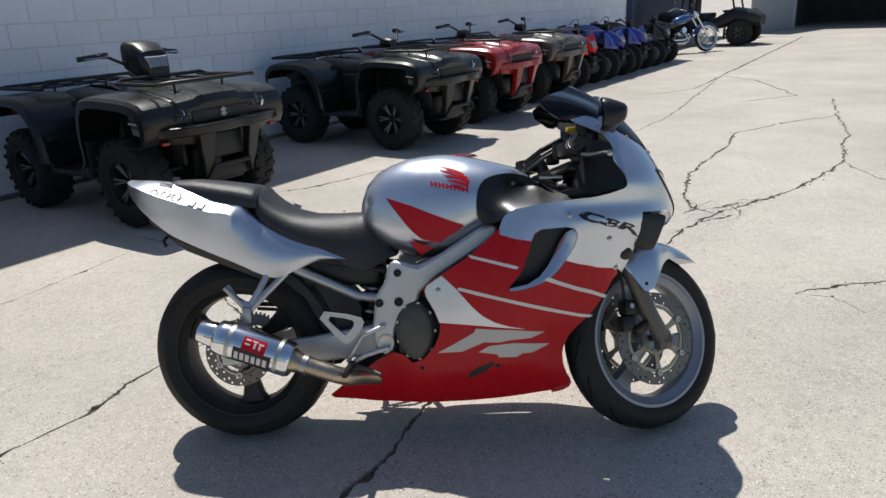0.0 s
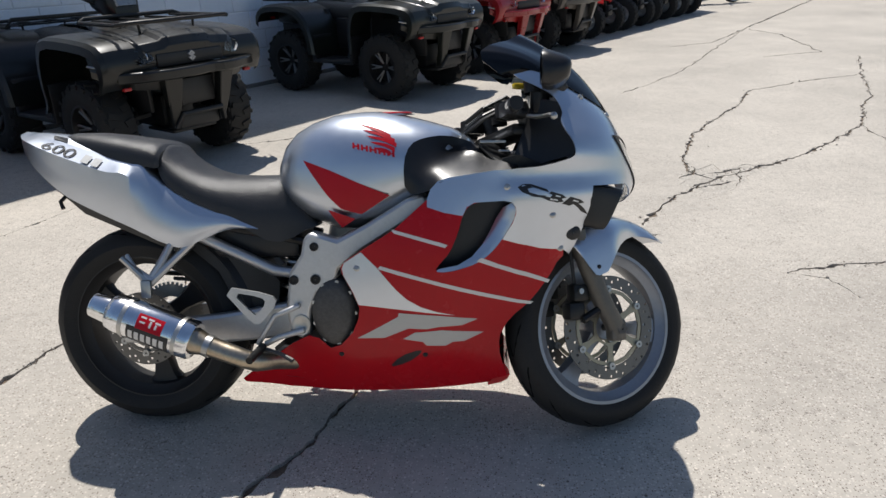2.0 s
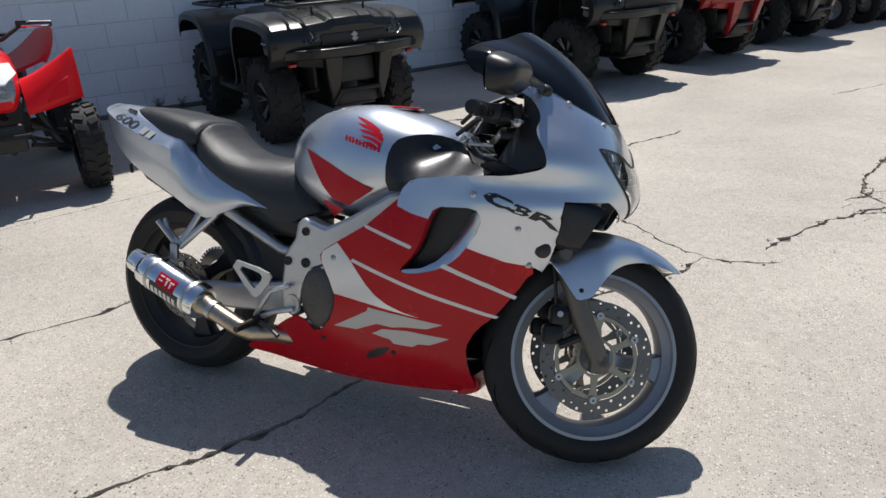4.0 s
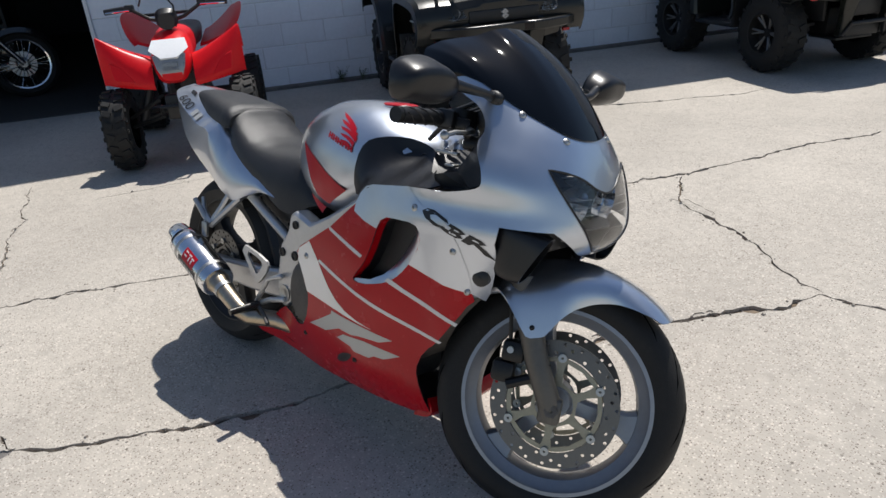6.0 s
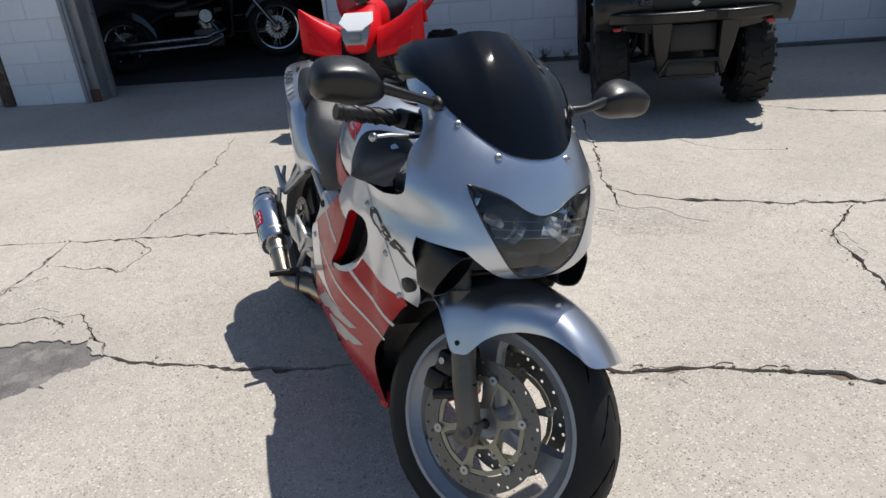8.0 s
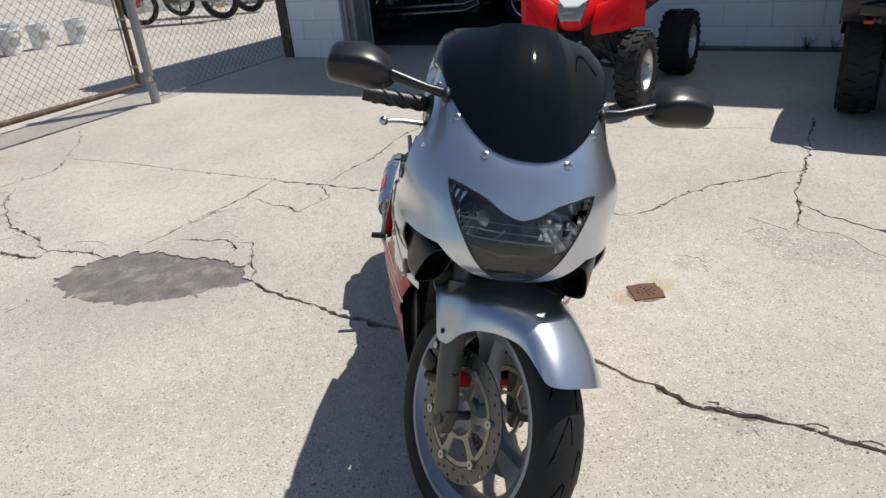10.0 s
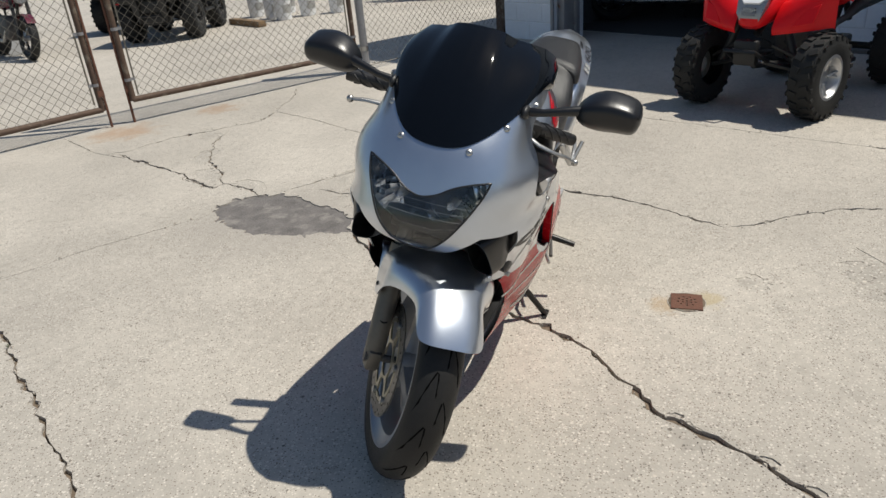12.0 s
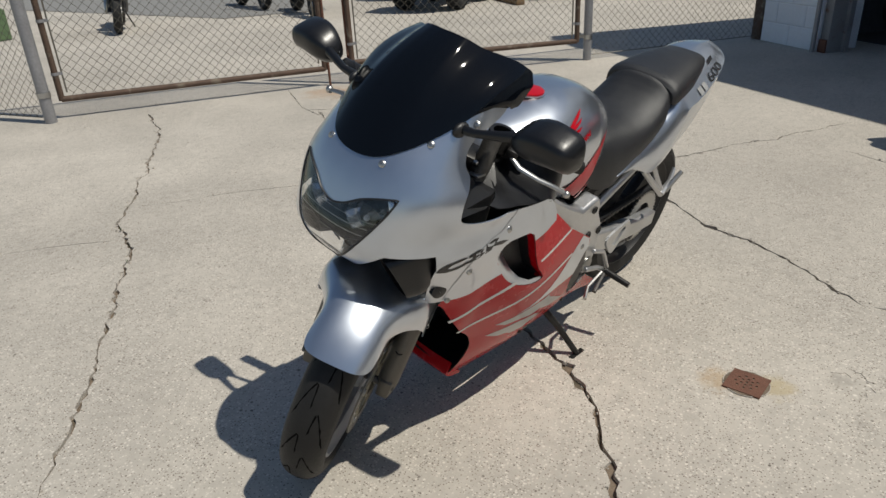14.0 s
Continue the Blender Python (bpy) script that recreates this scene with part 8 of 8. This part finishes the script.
# ---- buckets, bin, garage things ----
def bucket(x, y, s=1.0):
    b = thing("bucket", "white plastic bucket with a worn printed band", "bucket", pose(x, y, 0) @ Matrix.Scale(s, 4), group="white buckets")
    part("pail", Geo().lathe([(.004, .0005), (.004, .13), (.36, .15), (.365, .156), (.33, .156), (.33, .152), (.355, .145), (.02, .125), (.02, .0005)], axis="z", n=24), WHITEPL, b)
    part("print_band", Geo().lathe([(.12, .1385), (.25, .1455)], axis="z", n=24, a0=30, a1=150), DECALGREY, b)
    part("bail", Geo().tube([(0, .157 * math.cos(q), .34 - .10 * math.sin(q)) for q in np.linspace(0, math.pi, 12)], .003, 5), STEEL, b)
    return b


for x, y in ((-9.15, -4.55), (-8.75, -3.95), (-8.55, -3.62), (-9.0, -3.40), (-9.25, -2.95), (-9.5, -4.1)):
    bucket(x, y)
plank = tagged(part("timber_plank", Geo().box((0, 0, .05), (1.1, .14, .09), bevel=.008), mat("weathered wood", (0.20, 0.13, 0.07), 0.8, var=0.3, scale=6), None, m=pose(-8.0, -4.0, 0, 0, 0, 60)), "weathered brown timber plank on the ground", "plank")
pbin = thing("parts_bin", "white bin with a red label beyond the fence", "bin", pose(-13.6, -.95, 0, 0, 0, 10))
part("bin_body", Geo().box((0, 0, .32), (.55, .5, .64), bevel=.03), WHITEPL, pbin)
part("bin_label", Geo().box((.281, .02, .34), (.006, .22, .22)), DECALRED, pbin)
part("bin_lid", Geo().box((0, 0, .66), (.6, .55, .05), bevel=.02), GREYPL, pbin)

shelf = thing("storage_shelf", "dark shelf stacked with pale boards inside the garage", "shelf", WALL @ pose(-3.6, 2.2, 0))
for x in (-.35, .35):
    for y in (-.2, .2):
        part("upright", Geo().box((x, y, 1.0), (.04, .04, 2.0)), FRAMEBLK, shelf)
for z in (.45, .75, 1.05, 1.35):
    part("shelf_board", Geo().box((0, 0, z), (.74, .44, .03)), FRAMEBLK, shelf)
    part("pale_board", Geo().box((.1, -.05, z + .05), (.5, .34, .05)), DECALWHITE, shelf)
chest = thing("tool_chest", "black tool chest inside the garage", "tool chest", WALL @ pose(-2.75, 2.35, 0))
part("cabinet", Geo().box((0, 0, .50), (.62, .5, .92), bevel=.01), FRAMEBLK, chest)
for i in range(4):
    part("drawer", Geo().box((0, -.255, .18 + .2 * i), (.56, .012, .17), bevel=.003), GLOSSBLK, chest)
    part("drawer_pull", Geo().box((0, -.266, .23 + .2 * i), (.5, .012, .015)), STEEL, chest)
cruiser(WALL @ pose(-.7, 3.6, .005, 0, 0, 80), BLACKPAINT, "black cruiser motorcycle deeper inside the garage", group="", shine=SHADECHROME)


# ---- weeds ----
def weed(x, y, h=.16, n=22, seed=1):
    r = random.Random(seed)
    w = thing("weed", "small green weed growing at the foot of the wall", "weed", pose(x, y, 0), group="weeds", kind="stuff")
    g = Geo()
    for i in range(n):
        a, l, t = r.uniform(0, 6.28), h * r.uniform(.35, 1.0), r.uniform(.1, .75)
        d = Vector((math.cos(a), math.sin(a), 0))
        at = lambda k: d * l * t * k ** 1.6 + Vector((0, 0, l * k * (1 - .25 * t * k)))
        g.tube([at(0), at(.5), at(1)], [.012 * h, .009 * h, .004 * h], 3)
        for k in (.25, .4, .55, .7, .82, .92, 1.0):
            b = r.uniform(0, 6.28)
            o = Vector((math.cos(b), math.sin(b), r.uniform(-.2, .7))).normalized() * h * r.uniform(.09, .17)
            x = o.cross(Vector((0, 0, 1))).normalized() * h * .035
            p = at(k)
            g.add([p, p + o * .5 + x, p + o, p + o * .5 - x], [(0, 1, 2, 3)])
    part("leaves", g, WEED, w, smooth=0)
    return w


for i, (s, k) in enumerate(((.95, .22), (1.15, .16), (1.55, .26), (2.0, .2), (2.6, .14), (.1, .12), (4.6, .12))):
    p = WALL @ Vector((s, -.06, 0))
    weed(p.x, p.y, k * .8, 16, i)
for i, (x, y) in enumerate(((1.93, 4.80), (1.80, 4.95), (2.1, 4.98), (3.36, 6.12), (-2.33, -.08), (-2.2, -.22), (.62, .42), (.76, .80), (.2, 4.62))):
    weed(x, y, .026, 9, 40 + i)
